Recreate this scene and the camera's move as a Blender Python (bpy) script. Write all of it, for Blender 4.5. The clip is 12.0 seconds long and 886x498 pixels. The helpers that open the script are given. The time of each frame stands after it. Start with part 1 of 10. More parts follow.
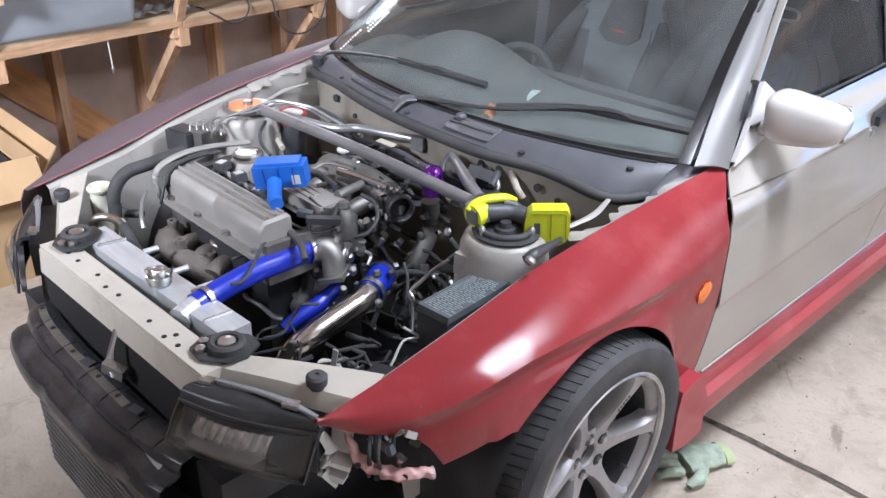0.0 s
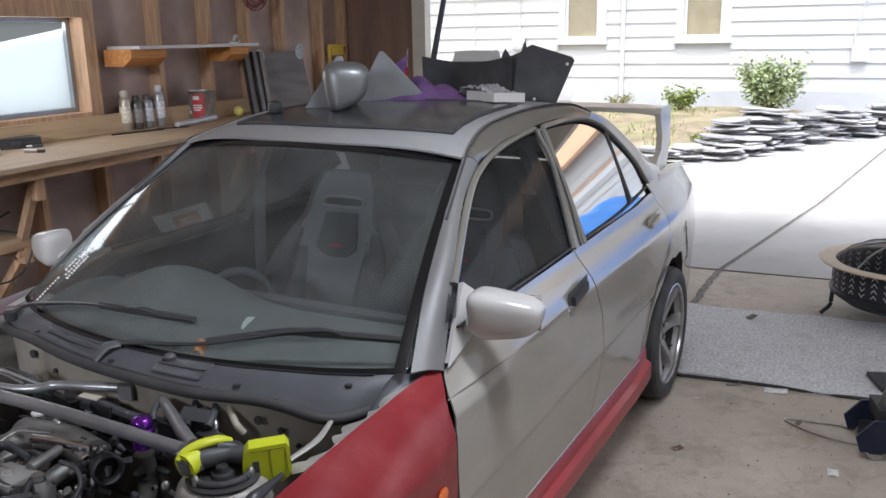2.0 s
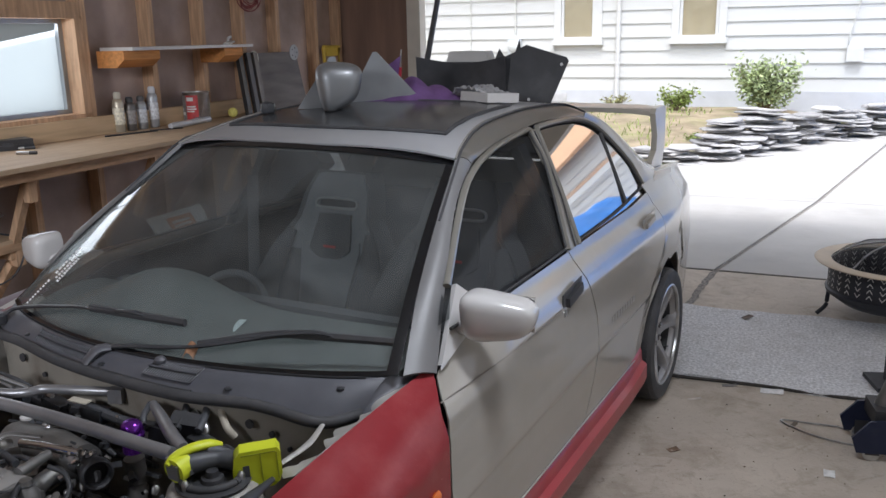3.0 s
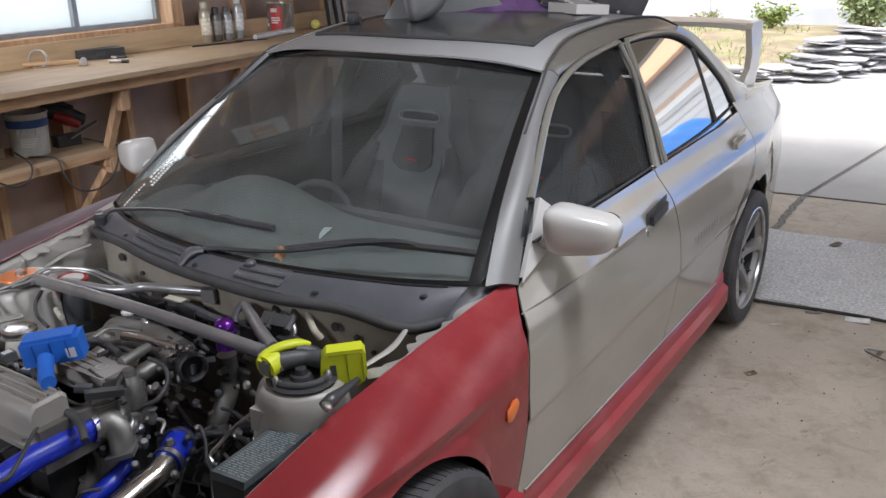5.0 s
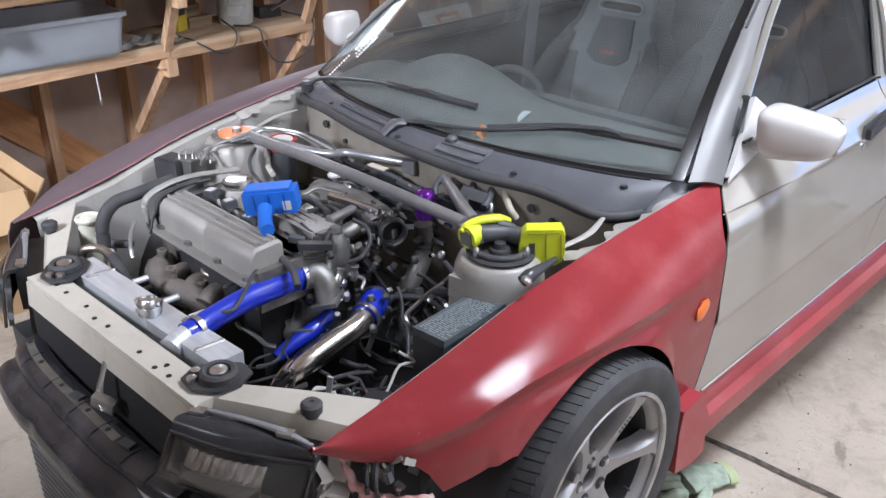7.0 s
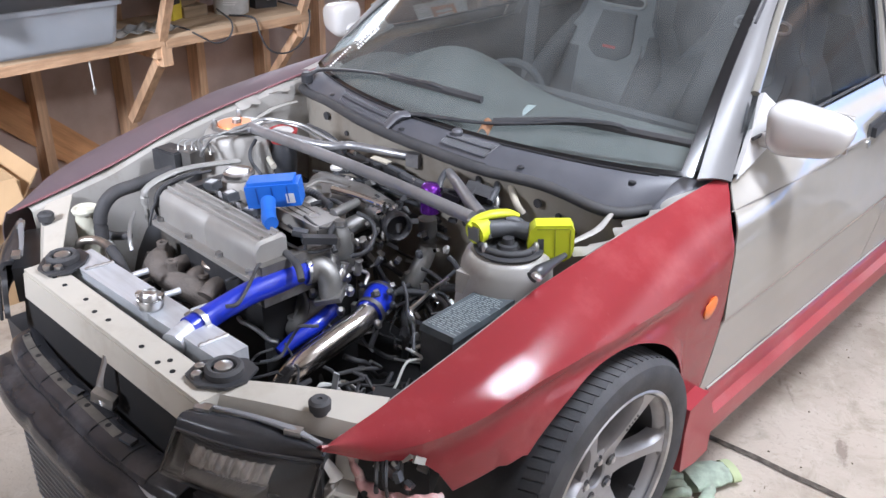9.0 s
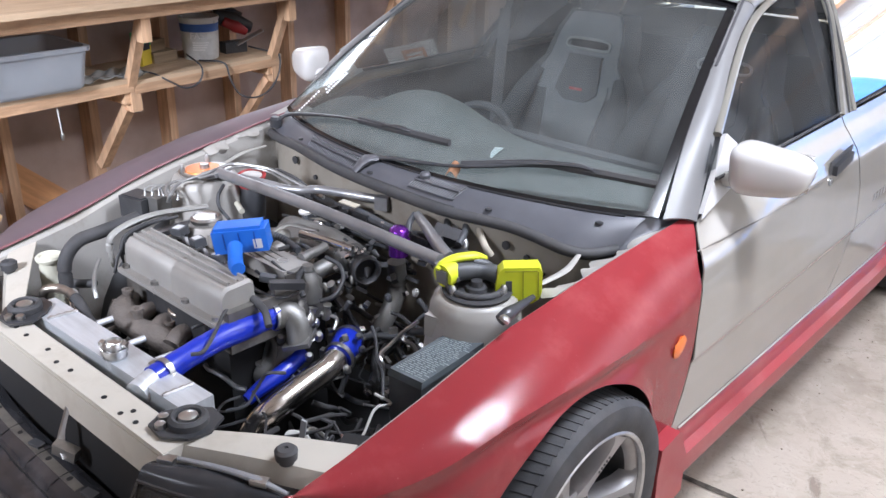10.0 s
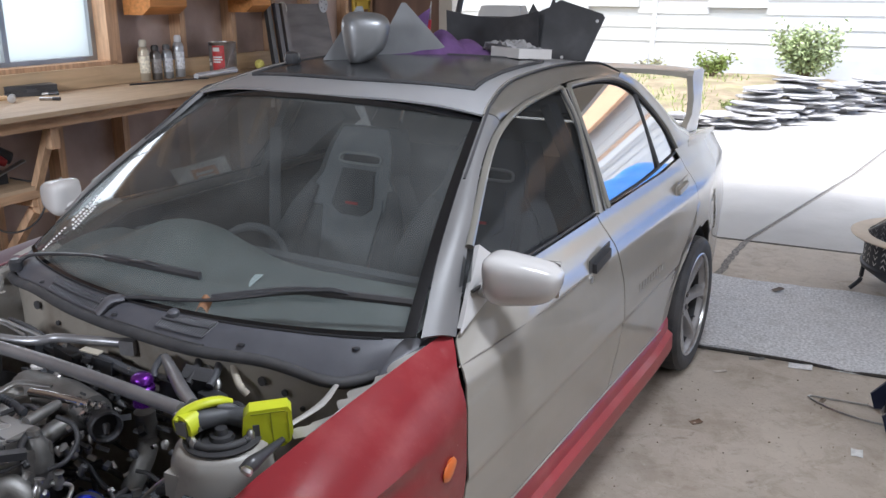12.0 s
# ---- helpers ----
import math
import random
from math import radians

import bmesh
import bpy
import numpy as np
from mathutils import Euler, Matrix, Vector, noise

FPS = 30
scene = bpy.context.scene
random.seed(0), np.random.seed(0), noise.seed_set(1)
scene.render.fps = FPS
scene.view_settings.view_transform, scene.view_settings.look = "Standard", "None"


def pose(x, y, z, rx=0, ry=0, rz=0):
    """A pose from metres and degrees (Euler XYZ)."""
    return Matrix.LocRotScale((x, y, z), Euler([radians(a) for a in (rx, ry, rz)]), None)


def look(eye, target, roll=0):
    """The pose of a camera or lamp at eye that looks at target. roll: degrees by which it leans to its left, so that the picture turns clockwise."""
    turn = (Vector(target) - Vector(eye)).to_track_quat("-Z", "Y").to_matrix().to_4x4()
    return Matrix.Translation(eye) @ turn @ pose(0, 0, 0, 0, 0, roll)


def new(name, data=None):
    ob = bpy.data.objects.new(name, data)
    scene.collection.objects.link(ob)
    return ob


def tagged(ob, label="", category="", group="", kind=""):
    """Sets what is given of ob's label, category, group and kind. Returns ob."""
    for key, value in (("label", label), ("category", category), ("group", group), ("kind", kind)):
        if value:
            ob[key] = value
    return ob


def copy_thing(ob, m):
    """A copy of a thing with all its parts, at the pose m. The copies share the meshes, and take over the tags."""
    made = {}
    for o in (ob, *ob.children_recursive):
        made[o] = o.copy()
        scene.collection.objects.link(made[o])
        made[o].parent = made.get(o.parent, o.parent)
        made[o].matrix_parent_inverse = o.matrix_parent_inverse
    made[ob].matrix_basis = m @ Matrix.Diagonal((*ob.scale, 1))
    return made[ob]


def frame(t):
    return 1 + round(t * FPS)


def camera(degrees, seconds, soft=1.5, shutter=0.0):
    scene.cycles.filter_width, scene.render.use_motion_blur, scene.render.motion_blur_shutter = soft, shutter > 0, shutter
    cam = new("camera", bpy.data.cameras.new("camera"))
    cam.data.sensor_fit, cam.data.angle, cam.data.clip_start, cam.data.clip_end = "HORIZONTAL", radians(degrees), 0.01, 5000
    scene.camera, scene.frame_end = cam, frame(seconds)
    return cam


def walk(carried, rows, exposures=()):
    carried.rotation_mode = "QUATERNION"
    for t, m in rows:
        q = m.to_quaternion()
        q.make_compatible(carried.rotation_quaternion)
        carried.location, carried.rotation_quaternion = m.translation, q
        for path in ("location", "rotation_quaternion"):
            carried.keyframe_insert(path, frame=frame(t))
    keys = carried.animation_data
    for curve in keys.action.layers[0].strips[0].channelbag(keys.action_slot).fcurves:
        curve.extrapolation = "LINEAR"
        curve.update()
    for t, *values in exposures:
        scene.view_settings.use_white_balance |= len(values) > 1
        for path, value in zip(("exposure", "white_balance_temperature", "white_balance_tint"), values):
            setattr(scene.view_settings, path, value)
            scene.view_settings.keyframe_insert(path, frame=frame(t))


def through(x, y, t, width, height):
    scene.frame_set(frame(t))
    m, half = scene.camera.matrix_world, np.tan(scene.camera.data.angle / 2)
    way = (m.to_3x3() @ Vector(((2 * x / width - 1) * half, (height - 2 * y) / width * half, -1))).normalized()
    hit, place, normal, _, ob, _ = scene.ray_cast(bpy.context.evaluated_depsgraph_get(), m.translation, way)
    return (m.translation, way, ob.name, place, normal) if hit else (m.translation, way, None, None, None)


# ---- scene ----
cam = camera(55.3, 12.0)
PATH = [
    (0, (1.5845, -1.2811, 1.5978), (0.3347, -0.0332, 0.6594), 1.70),
    (0.5, (1.6066, -1.2434, 1.6136), (0.4662, 0.1628, 0.7638), 1.09),
    (1, (1.6275, -1.2039, 1.6260), (0.6062, 0.3815, 0.9601), 0.17),
    (1.5, (1.6444, -1.1822, 1.6290), (0.6947, 0.4924, 1.0871), -0.68),
    (2, (1.6508, -1.1660, 1.6314), (0.7267, 0.5381, 1.1391), -0.96),
    (2.5, (1.6517, -1.1502, 1.6313), (0.7349, 0.5605, 1.1486), -1.02),
    (4.3, (1.6537, -1.1456, 1.6154), (0.6986, 0.5125, 1.0338), -1.27),
    (4.5, (1.6496, -1.1564, 1.6157), (0.6758, 0.4820, 1.0095), -1.12),
    (5, (1.6390, -1.1701, 1.6126), (0.5956, 0.3996, 0.9439), -0.99),
    (5.5, (1.6235, -1.1846, 1.6053), (0.5077, 0.3013, 0.8656), -0.55),
    (6, (1.6079, -1.2089, 1.5972), (0.4299, 0.1915, 0.7904), 0.24),
    (6.5, (1.5911, -1.2364, 1.5877), (0.3620, 0.0885, 0.7309), 0.54),
    (7, (1.5707, -1.2714, 1.5777), (0.3117, 0.0088, 0.6968), 0.59),
    (7.2, (1.5596, -1.2872, 1.5730), (0.2899, -0.0266, 0.6794), 0.65),
    (8.8, (1.5195, -1.2926, 1.5654), (0.2769, -0.0221, 0.6478), 1.37),
    (9, (1.5219, -1.2836, 1.5666), (0.2893, 0.0138, 0.6735), 1.51),
    (9.5, (1.5333, -1.2703, 1.5709), (0.3086, 0.0677, 0.7286), 1.29),
    (10, (1.5298, -1.2682, 1.5729), (0.3101, 0.0961, 0.7660), 1.45),
    (10.5, (1.5384, -1.2411, 1.5830), (0.3127, 0.1321, 0.8007), 1.46),
    (11, (1.5598, -1.1665, 1.5925), (0.4032, 0.3023, 0.8820), 1.09),
    (11.5, (1.5982, -1.0998, 1.5976), (0.5715, 0.4953, 0.9640), 0.51),
    (12, (1.6217, -1.0787, 1.6032), (0.6629, 0.5787, 1.0255), 0.32),
]
EXPOSURES = [(0, 2.05, 5850, 14), (0.5, 2.18, 5850, 14), (1.0, 1.7, 5900, 13), (1.5, 1.25, 5950, 12), (2.0, 0.9, 6000, 12), (2.7, 0.7, 6000, 12), (4.3, 0.82, 6100, 12), (5.0, 1.05, 6200, 12), (5.5, 1.3, 6100, 12), (7.0, 1.88, 5850, 13), (9.5, 2.1, 5850, 14), (10.5, 2.1, 5850, 14), (11.0, 1.98, 5900, 13), (11.5, 1.4, 5900, 12), (12, 1.15, 5900, 12)]

walk(cam, [(t, look(eye, target, roll)) for t, eye, target, roll in PATH], EXPOSURES)

# ---- world and light ----
world = bpy.data.worlds.new("sky")
scene.world = world
world.use_nodes = True
wn = world.node_tree.nodes
sky = wn.new("ShaderNodeTexSky")
sky.sky_type, sky.sun_disc = "NISHITA", False
sky.sun_elevation, sky.sun_rotation = radians(69), radians(161)
sky.dust_density = 4.0
haze = wn.new("ShaderNodeHueSaturation")
haze.inputs["Saturation"].default_value = 0.12
world.node_tree.links.new(sky.outputs[0], haze.inputs["Color"])
world.node_tree.links.new(haze.outputs[0], wn["Background"].inputs[0])
wn["Background"].inputs[1].default_value = 0.25
sun_data = bpy.data.lights.new("sun", "SUN")
sun_data.energy, sun_data.angle, sun_data.color = 1.0, radians(12), (1.0, 0.95, 0.87)
sun = new("sun", sun_data)
sun.matrix_world = look((1.1, -3.2, 8.8), (0, 0, 0))

TH = radians(5.5)


def W(u, v, z=0.0):
    """A place of the garage's own axes (u across, v along the side wall) in the world."""
    return Vector((u * math.cos(TH) - v * math.sin(TH), u * math.sin(TH) + v * math.cos(TH), z))


GARAGE = Matrix.Rotation(TH, 4, "Z")

# ---- materials ----
MATS = {}


def mat(name, color, rough=0.5, metal=0.0, vary=0.12, scale=8.0, bump=0.0, bscale=60.0, coat=0.0, dirt=None, dscale=3.0, damount=0.45, stretch=(1, 1, 1), rand=0.0, alpha=1.0, spec=0.5, transmission=0.0, island=0.0):
    if name in MATS:
        return MATS[name]
    m = bpy.data.materials.new(name)
    m.use_nodes = True
    nt = m.node_tree
    n, l = nt.nodes, nt.links
    b = n["Principled BSDF"]
    b.inputs["Roughness"].default_value = rough
    b.inputs["Metallic"].default_value = metal
    b.inputs["Specular IOR Level"].default_value = spec
    b.inputs["Coat Weight"].default_value = coat
    b.inputs["Coat Roughness"].default_value = 0.05
    b.inputs["Transmission Weight"].default_value = transmission
    b.inputs["Alpha"].default_value = alpha
    tc = n.new("ShaderNodeTexCoord")
    mp = n.new("ShaderNodeMapping")
    mp.inputs["Scale"].default_value = stretch
    l.new(tc.outputs["Object"], mp.inputs[0])
    nz = n.new("ShaderNodeTexNoise")
    nz.inputs["Scale"].default_value, nz.inputs["Detail"].default_value = scale, 6
    l.new(mp.outputs[0], nz.inputs["Vector"])
    ramp = n.new("ShaderNodeMapRange")
    ramp.inputs["From Min"].default_value, ramp.inputs["From Max"].default_value = 0.3, 0.7
    ramp.inputs["To Min"].default_value, ramp.inputs["To Max"].default_value = 1 - vary, 1 + vary
    l.new(nz.outputs[0], ramp.inputs[0])
    mul = n.new("ShaderNodeMix")
    mul.data_type, mul.blend_type = "RGBA", "MULTIPLY"
    mul.inputs[0].default_value = 1
    mul.inputs[6].default_value = (*color, 1)
    l.new(ramp.outputs[0], mul.inputs[7])
    out = mul.outputs[2]
    if rand or island:
        info = n.new("ShaderNodeObjectInfo") if rand else n.new("ShaderNodeNewGeometry")
        rr = n.new("ShaderNodeMapRange")
        k = rand or island
        rr.inputs["To Min"].default_value, rr.inputs["To Max"].default_value = 1 - k, 1 + k
        l.new(info.outputs["Random" if rand else "Random Per Island"], rr.inputs[0])
        m2 = n.new("ShaderNodeMix")
        m2.data_type, m2.blend_type = "RGBA", "MULTIPLY"
        m2.inputs[0].default_value = 1
        l.new(out, m2.inputs[6])
        l.new(rr.outputs[0], m2.inputs[7])
        out = m2.outputs[2]
    if dirt:
        nd = n.new("ShaderNodeTexNoise")
        nd.inputs["Scale"].default_value, nd.inputs["Detail"].default_value, nd.inputs["Roughness"].default_value = dscale, 10, 0.65
        l.new(tc.outputs["Object"], nd.inputs["Vector"])
        dr = n.new("ShaderNodeMapRange")
        dr.inputs["From Min"].default_value, dr.inputs["From Max"].default_value = 0.5, 0.75
        dr.inputs["To Max"].default_value = damount
        l.new(nd.outputs[0], dr.inputs[0])
        m3 = n.new("ShaderNodeMix")
        m3.data_type = "RGBA"
        l.new(dr.outputs[0], m3.inputs[0])
        l.new(out, m3.inputs[6])
        m3.inputs[7].default_value = (*dirt, 1)
        out = m3.outputs[2]
    l.new(out, b.inputs["Base Color"])
    if bump:
        nb = n.new("ShaderNodeTexNoise")
        nb.inputs["Scale"].default_value, nb.inputs["Detail"].default_value = bscale, 4
        l.new(mp.outputs[0], nb.inputs["Vector"])
        bp = n.new("ShaderNodeBump")
        bp.inputs["Strength"].default_value, bp.inputs["Distance"].default_value = bump, 0.01
        l.new(nb.outputs[0], bp.inputs["Height"])
        l.new(bp.outputs[0], b.inputs["Normal"])
    MATS[name] = m
    return m


def glass_mat(name, tint=(0.8, 0.85, 0.85), through=0.75, rough=0.03, dust=0.0, gloss=0.035, power=5):
    """Thin sheet of tinted glass: a clear pass with a mirror-like gloss on top."""
    if name in MATS:
        return MATS[name]
    m = bpy.data.materials.new(name)
    m.use_nodes = True
    n, l = m.node_tree.nodes, m.node_tree.links
    n.remove(n["Principled BSDF"])
    tr, gl, mx, lw = n.new("ShaderNodeBsdfTransparent"), n.new("ShaderNodeBsdfGlossy"), n.new("ShaderNodeMixShader"), n.new("ShaderNodeLayerWeight")
    pw, fr = n.new("ShaderNodeMath"), n.new("ShaderNodeMapRange")
    tr.inputs[0].default_value = tuple(c * through for c in tint) + (1,)
    gl.inputs["Roughness"].default_value = rough
    lw.inputs[0].default_value = 0.5
    pw.operation = "POWER"
    pw.inputs[1].default_value = power
    fr.inputs["To Min"].default_value, fr.inputs["To Max"].default_value = gloss, 0.95
    l.new(lw.outputs["Facing"], pw.inputs[0])
    l.new(pw.outputs[0], fr.inputs[0])
    l.new(fr.outputs[0], mx.inputs[0])
    l.new(tr.outputs[0], mx.inputs[1])
    l.new(gl.outputs[0], mx.inputs[2])
    out = mx.outputs[0]
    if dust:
        # thin film of dust, thicker in smears; it also paints haze over the pane
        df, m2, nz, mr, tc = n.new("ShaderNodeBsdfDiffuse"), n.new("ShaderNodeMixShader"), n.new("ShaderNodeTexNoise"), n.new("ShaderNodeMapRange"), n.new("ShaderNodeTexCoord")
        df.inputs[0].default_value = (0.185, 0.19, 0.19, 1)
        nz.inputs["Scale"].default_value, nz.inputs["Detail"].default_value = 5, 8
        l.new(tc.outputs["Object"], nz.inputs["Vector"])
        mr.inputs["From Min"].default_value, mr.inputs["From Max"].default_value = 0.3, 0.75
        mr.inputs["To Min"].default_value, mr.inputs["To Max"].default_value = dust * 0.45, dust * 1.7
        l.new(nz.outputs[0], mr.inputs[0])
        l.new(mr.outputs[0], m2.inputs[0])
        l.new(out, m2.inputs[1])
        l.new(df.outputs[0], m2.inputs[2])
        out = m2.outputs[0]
    l.new(out, n["Material Output"].inputs[0])
    MATS[name] = m
    return m


def wood_mat(name, color, rough=0.7, vary=0.25, along="z", rand=0.15, dirt=None, damount=0.5):
    st = {"z": (9, 9, 0.8), "y": (9, 0.8, 9), "x": (0.8, 9, 9)}[along]
    return mat(name, color, rough, vary=vary, scale=5, bump=0.25, bscale=14, stretch=st, rand=rand, dirt=dirt, damount=damount, spec=0.25)


RED = mat("red_paint", (0.25, 0.027, 0.033), 0.15, vary=0.10, scale=3, bump=0.08, bscale=650, coat=0.0, dirt=(0.45, 0.16, 0.15), dscale=6, damount=0.22)
WHITE = mat("white_paint", (0.345, 0.322, 0.285), 0.2, vary=0.05, scale=2, coat=0.5, bump=0.01, bscale=300, dirt=(0.29, 0.265, 0.22), dscale=2.5, damount=0.5)
MIRROR_WHITE = mat("mirror_white", (0.54, 0.525, 0.51), 0.2, vary=0.03, coat=0.5)
BAY = mat("bay_paint", (0.36, 0.345, 0.32), 0.4, vary=0.08, scale=6, dirt=(0.17, 0.14, 0.10), dscale=7, damount=0.75)
SILVER = mat("silver_paint", (0.40, 0.405, 0.42), 0.36, metal=0.25, vary=0.10, scale=2.5, dirt=(0.55, 0.54, 0.5), dscale=3, damount=0.35)
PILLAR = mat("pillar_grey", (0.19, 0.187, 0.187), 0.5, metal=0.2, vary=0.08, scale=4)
BLACK_PL = mat("black_plastic", (0.040, 0.041, 0.045), 0.36, vary=0.2, scale=12, bump=0.05, bscale=250, dirt=(0.12, 0.12, 0.12), dscale=6, damount=0.3)
COWL = mat("cowl_plastic", (0.088, 0.09, 0.103), 0.45, vary=0.15, scale=10, bump=0.05, bscale=300, dirt=(0.11, 0.105, 0.105), dscale=5, damount=0.5)
RUBBER = mat("rubber", (0.050, 0.050, 0.053), 0.7, vary=0.2, scale=20, bump=0.08, bscale=200, dirt=(0.10, 0.09, 0.085), dscale=9, damount=0.4)
DARK = mat("dark_metal", (0.045, 0.045, 0.048), 0.55, metal=0.3, vary=0.3, scale=10, bump=0.1, bscale=80)
STEEL = mat("steel", (0.55, 0.55, 0.55), 0.33, metal=1.0, vary=0.2, scale=20, bump=0.03, bscale=150, dirt=(0.2, 0.17, 0.14), dscale=12, damount=0.4)
CHROME = mat("chrome", (0.75, 0.74, 0.73), 0.1, metal=1.0, vary=0.1, scale=10)
ALLOY = mat("cast_alloy", (0.25, 0.245, 0.235), 0.5, metal=0.75, vary=0.2, scale=14, bump=0.12, bscale=220, dirt=(0.16, 0.13, 0.10), dscale=9, damount=0.6)
WHEEL = mat("wheel_paint", (0.36, 0.355, 0.36), 0.42, metal=0.5, vary=0.1, scale=10, dirt=(0.2, 0.17, 0.15), dscale=9, damount=0.5)
TUBE_GREY = mat("grey_tube", (0.30, 0.30, 0.31), 0.34, metal=0.6, vary=0.15, scale=9, dirt=(0.12, 0.1, 0.09), dscale=12, damount=0.4)
BLUE_SIL = mat("blue_silicone", (0.012, 0.03, 0.42), 0.32, vary=0.12, scale=9, coat=0.2)
BLUE_PL = mat("blue_plastic", (0.02, 0.13, 0.55), 0.42, vary=0.08, scale=12, bump=0.02, bscale=200)
LIME = mat("lime_plastic", (0.60, 0.66, 0.02), 0.42, vary=0.06, scale=12, bump=0.02, bscale=200)
GREY_PL = mat("grey_plastic", (0.065, 0.068, 0.075), 0.5, vary=0.1, scale=15, bump=0.03, bscale=250)
# dust on windscreen and front panes also lifts the dark cabin like haze
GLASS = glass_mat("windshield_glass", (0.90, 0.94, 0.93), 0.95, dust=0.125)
SIDE_GLASS = glass_mat("tinted_glass", (0.5, 0.53, 0.56), 0.25, dust=0.0, gloss=0.70, power=1.6)
FRONT_GLASS = glass_mat("front_side_glass", (0.74, 0.76, 0.77), 0.60, dust=0.11, gloss=0.02, power=10)
CONCRETE = mat("concrete", (0.50, 0.44, 0.37), 0.8, vary=0.16, scale=1.6, bump=0.15, bscale=90, dirt=(0.27, 0.215, 0.16), dscale=2.6, damount=0.8, spec=0.3)


def weather(m, layers):
    """Lays further stains over a material's base colour: (scale, from, to, amount, colour)."""
    n, l = m.node_tree.nodes, m.node_tree.links
    b = n["Principled BSDF"]
    tc = n.new("ShaderNodeTexCoord")
    for k, (sc, lo, hi, am, col) in enumerate(layers):
        src = b.inputs["Base Color"].links[0].from_socket
        nz, mr, mx = n.new("ShaderNodeTexNoise"), n.new("ShaderNodeMapRange"), n.new("ShaderNodeMix")
        nz.inputs["Scale"].default_value, nz.inputs["Detail"].default_value, nz.inputs["Roughness"].default_value = sc, 9, 0.7
        nz.inputs["Distortion"].default_value = 0.8
        mr.inputs["From Min"].default_value, mr.inputs["From Max"].default_value, mr.inputs["To Max"].default_value = lo, hi, am
        mx.data_type = "RGBA"
        mx.inputs[7].default_value = (*col, 1)
        l.new(tc.outputs["Object"], nz.inputs["Vector"])
        l.new(nz.outputs[0], mr.inputs[0])
        l.new(mr.outputs[0], mx.inputs[0])
        l.new(src, mx.inputs[6])
        l.new(mx.outputs[2], b.inputs["Base Color"])


weather(CONCRETE, [(7, 0.52, 0.66, 0.55, (0.30, 0.25, 0.19)), (14, 0.55, 0.70, 0.5, (0.60, 0.55, 0.48)), (0.9, 0.52, 0.62, 0.45, (0.30, 0.24, 0.18)), (60, 0.56, 0.72, 0.6, (0.22, 0.19, 0.15)), (4, 0.62, 0.68, 0.6, (0.17, 0.13, 0.10))])
DRIVE = mat("driveway_concrete", (0.42, 0.405, 0.385), 0.85, vary=0.10, scale=1.2, bump=0.15, bscale=90, dirt=(0.27, 0.25, 0.225), dscale=1.3, damount=0.45, spec=0.3)
weather(DRIVE, [(5, 0.54, 0.70, 0.4, (0.38, 0.355, 0.32)), (45, 0.58, 0.74, 0.5, (0.32, 0.30, 0.275))])
weather(RED, [(55, 0.66, 0.74, 0.5, (0.50, 0.22, 0.21)), (2.5, 0.5, 0.7, 0.25, (0.22, 0.03, 0.04))])
weather(WHITE, [(9, 0.58, 0.74, 0.3, (0.33, 0.29, 0.23)), (60, 0.66, 0.74, 0.4, (0.28, 0.24, 0.19))])
STUD = wood_mat("stud_wood", (0.52, 0.335, 0.205), along="z", dirt=(0.20, 0.09, 0.04))
RAIL = wood_mat("rail_wood", (0.53, 0.34, 0.205), along="y", dirt=(0.22, 0.10, 0.045))
SHEATH = mat("fibreboard", (0.40, 0.305, 0.26), 0.85, vary=0.25, scale=3, bump=0.1, bscale=120, dirt=(0.22, 0.14, 0.10), dscale=2, damount=0.4, spec=0.2)
BENCH = wood_mat("bench_plywood", (0.52, 0.38, 0.25), along="y", vary=0.12, dirt=(0.30, 0.21, 0.13), damount=0.4)


# ---- mesh helpers ----
def thing(name, label, category, group="", kind="", at=(0, 0, 0), rz=0.0):
    e = new(name)
    e.empty_display_size = 0.05
    e.matrix_basis = pose(*at, 0, 0, rz)
    return tagged(e, label, category, group, kind)


def part(name, bm, material, parent=None, label="", smooth=True, bevel=0.0, kind=""):
    me = bpy.data.meshes.new(name)
    if bevel:
        bmesh.ops.bevel(bm, geom=[e for e in bm.edges if len(e.link_faces) == 2 and e.calc_face_angle(0) > 0.6], offset=bevel, segments=2, affect="EDGES", clamp_overlap=True)
    bmesh.ops.recalc_face_normals(bm, faces=bm.faces)
    bm.to_mesh(me)
    bm.free()
    if smooth:
        me.shade_smooth()
        me.set_sharp_from_angle(angle=radians(40))
    for mm in material if isinstance(material, (list, tuple)) else [material]:
        me.materials.append(mm)
    ob = new(name, me)
    if parent is not None:
        ob.parent = parent
    if label:
        ob["label"] = label
    if kind:
        ob["kind"] = kind
    return ob


def BM():
    return bmesh.new()


def add_box(bm, size, at=(0, 0, 0), rot=None, taper=1.0, mi=0):
    """A box centred on at; taper scales its top."""
    sx, sy, sz = (s / 2 for s in size)
    m = Matrix.Translation(at) @ (rot if rot is not None else Matrix())
    v = []
    for z, k in ((-sz, 1), (sz, taper)):
        for x, y in ((-sx, -sy), (sx, -sy), (sx, sy), (-sx, sy)):
            v.append(bm.verts.new(m @ Vector((x * k, y * k, z))))
    for q in ((3, 2, 1, 0), (4, 5, 6, 7), (0, 1, 5, 4), (1, 2, 6, 5), (2, 3, 7, 6), (3, 0, 4, 7)):
        bm.faces.new([v[i] for i in q]).material_index = mi
    return bm


def boxm(size, at=(0, 0, 0), rot=None, taper=1.0):
    return add_box(BM(), size, at, rot, taper)


def rot(rx=0, ry=0, rz=0):
    return Euler((radians(rx), radians(ry), radians(rz))).to_matrix().to_4x4()


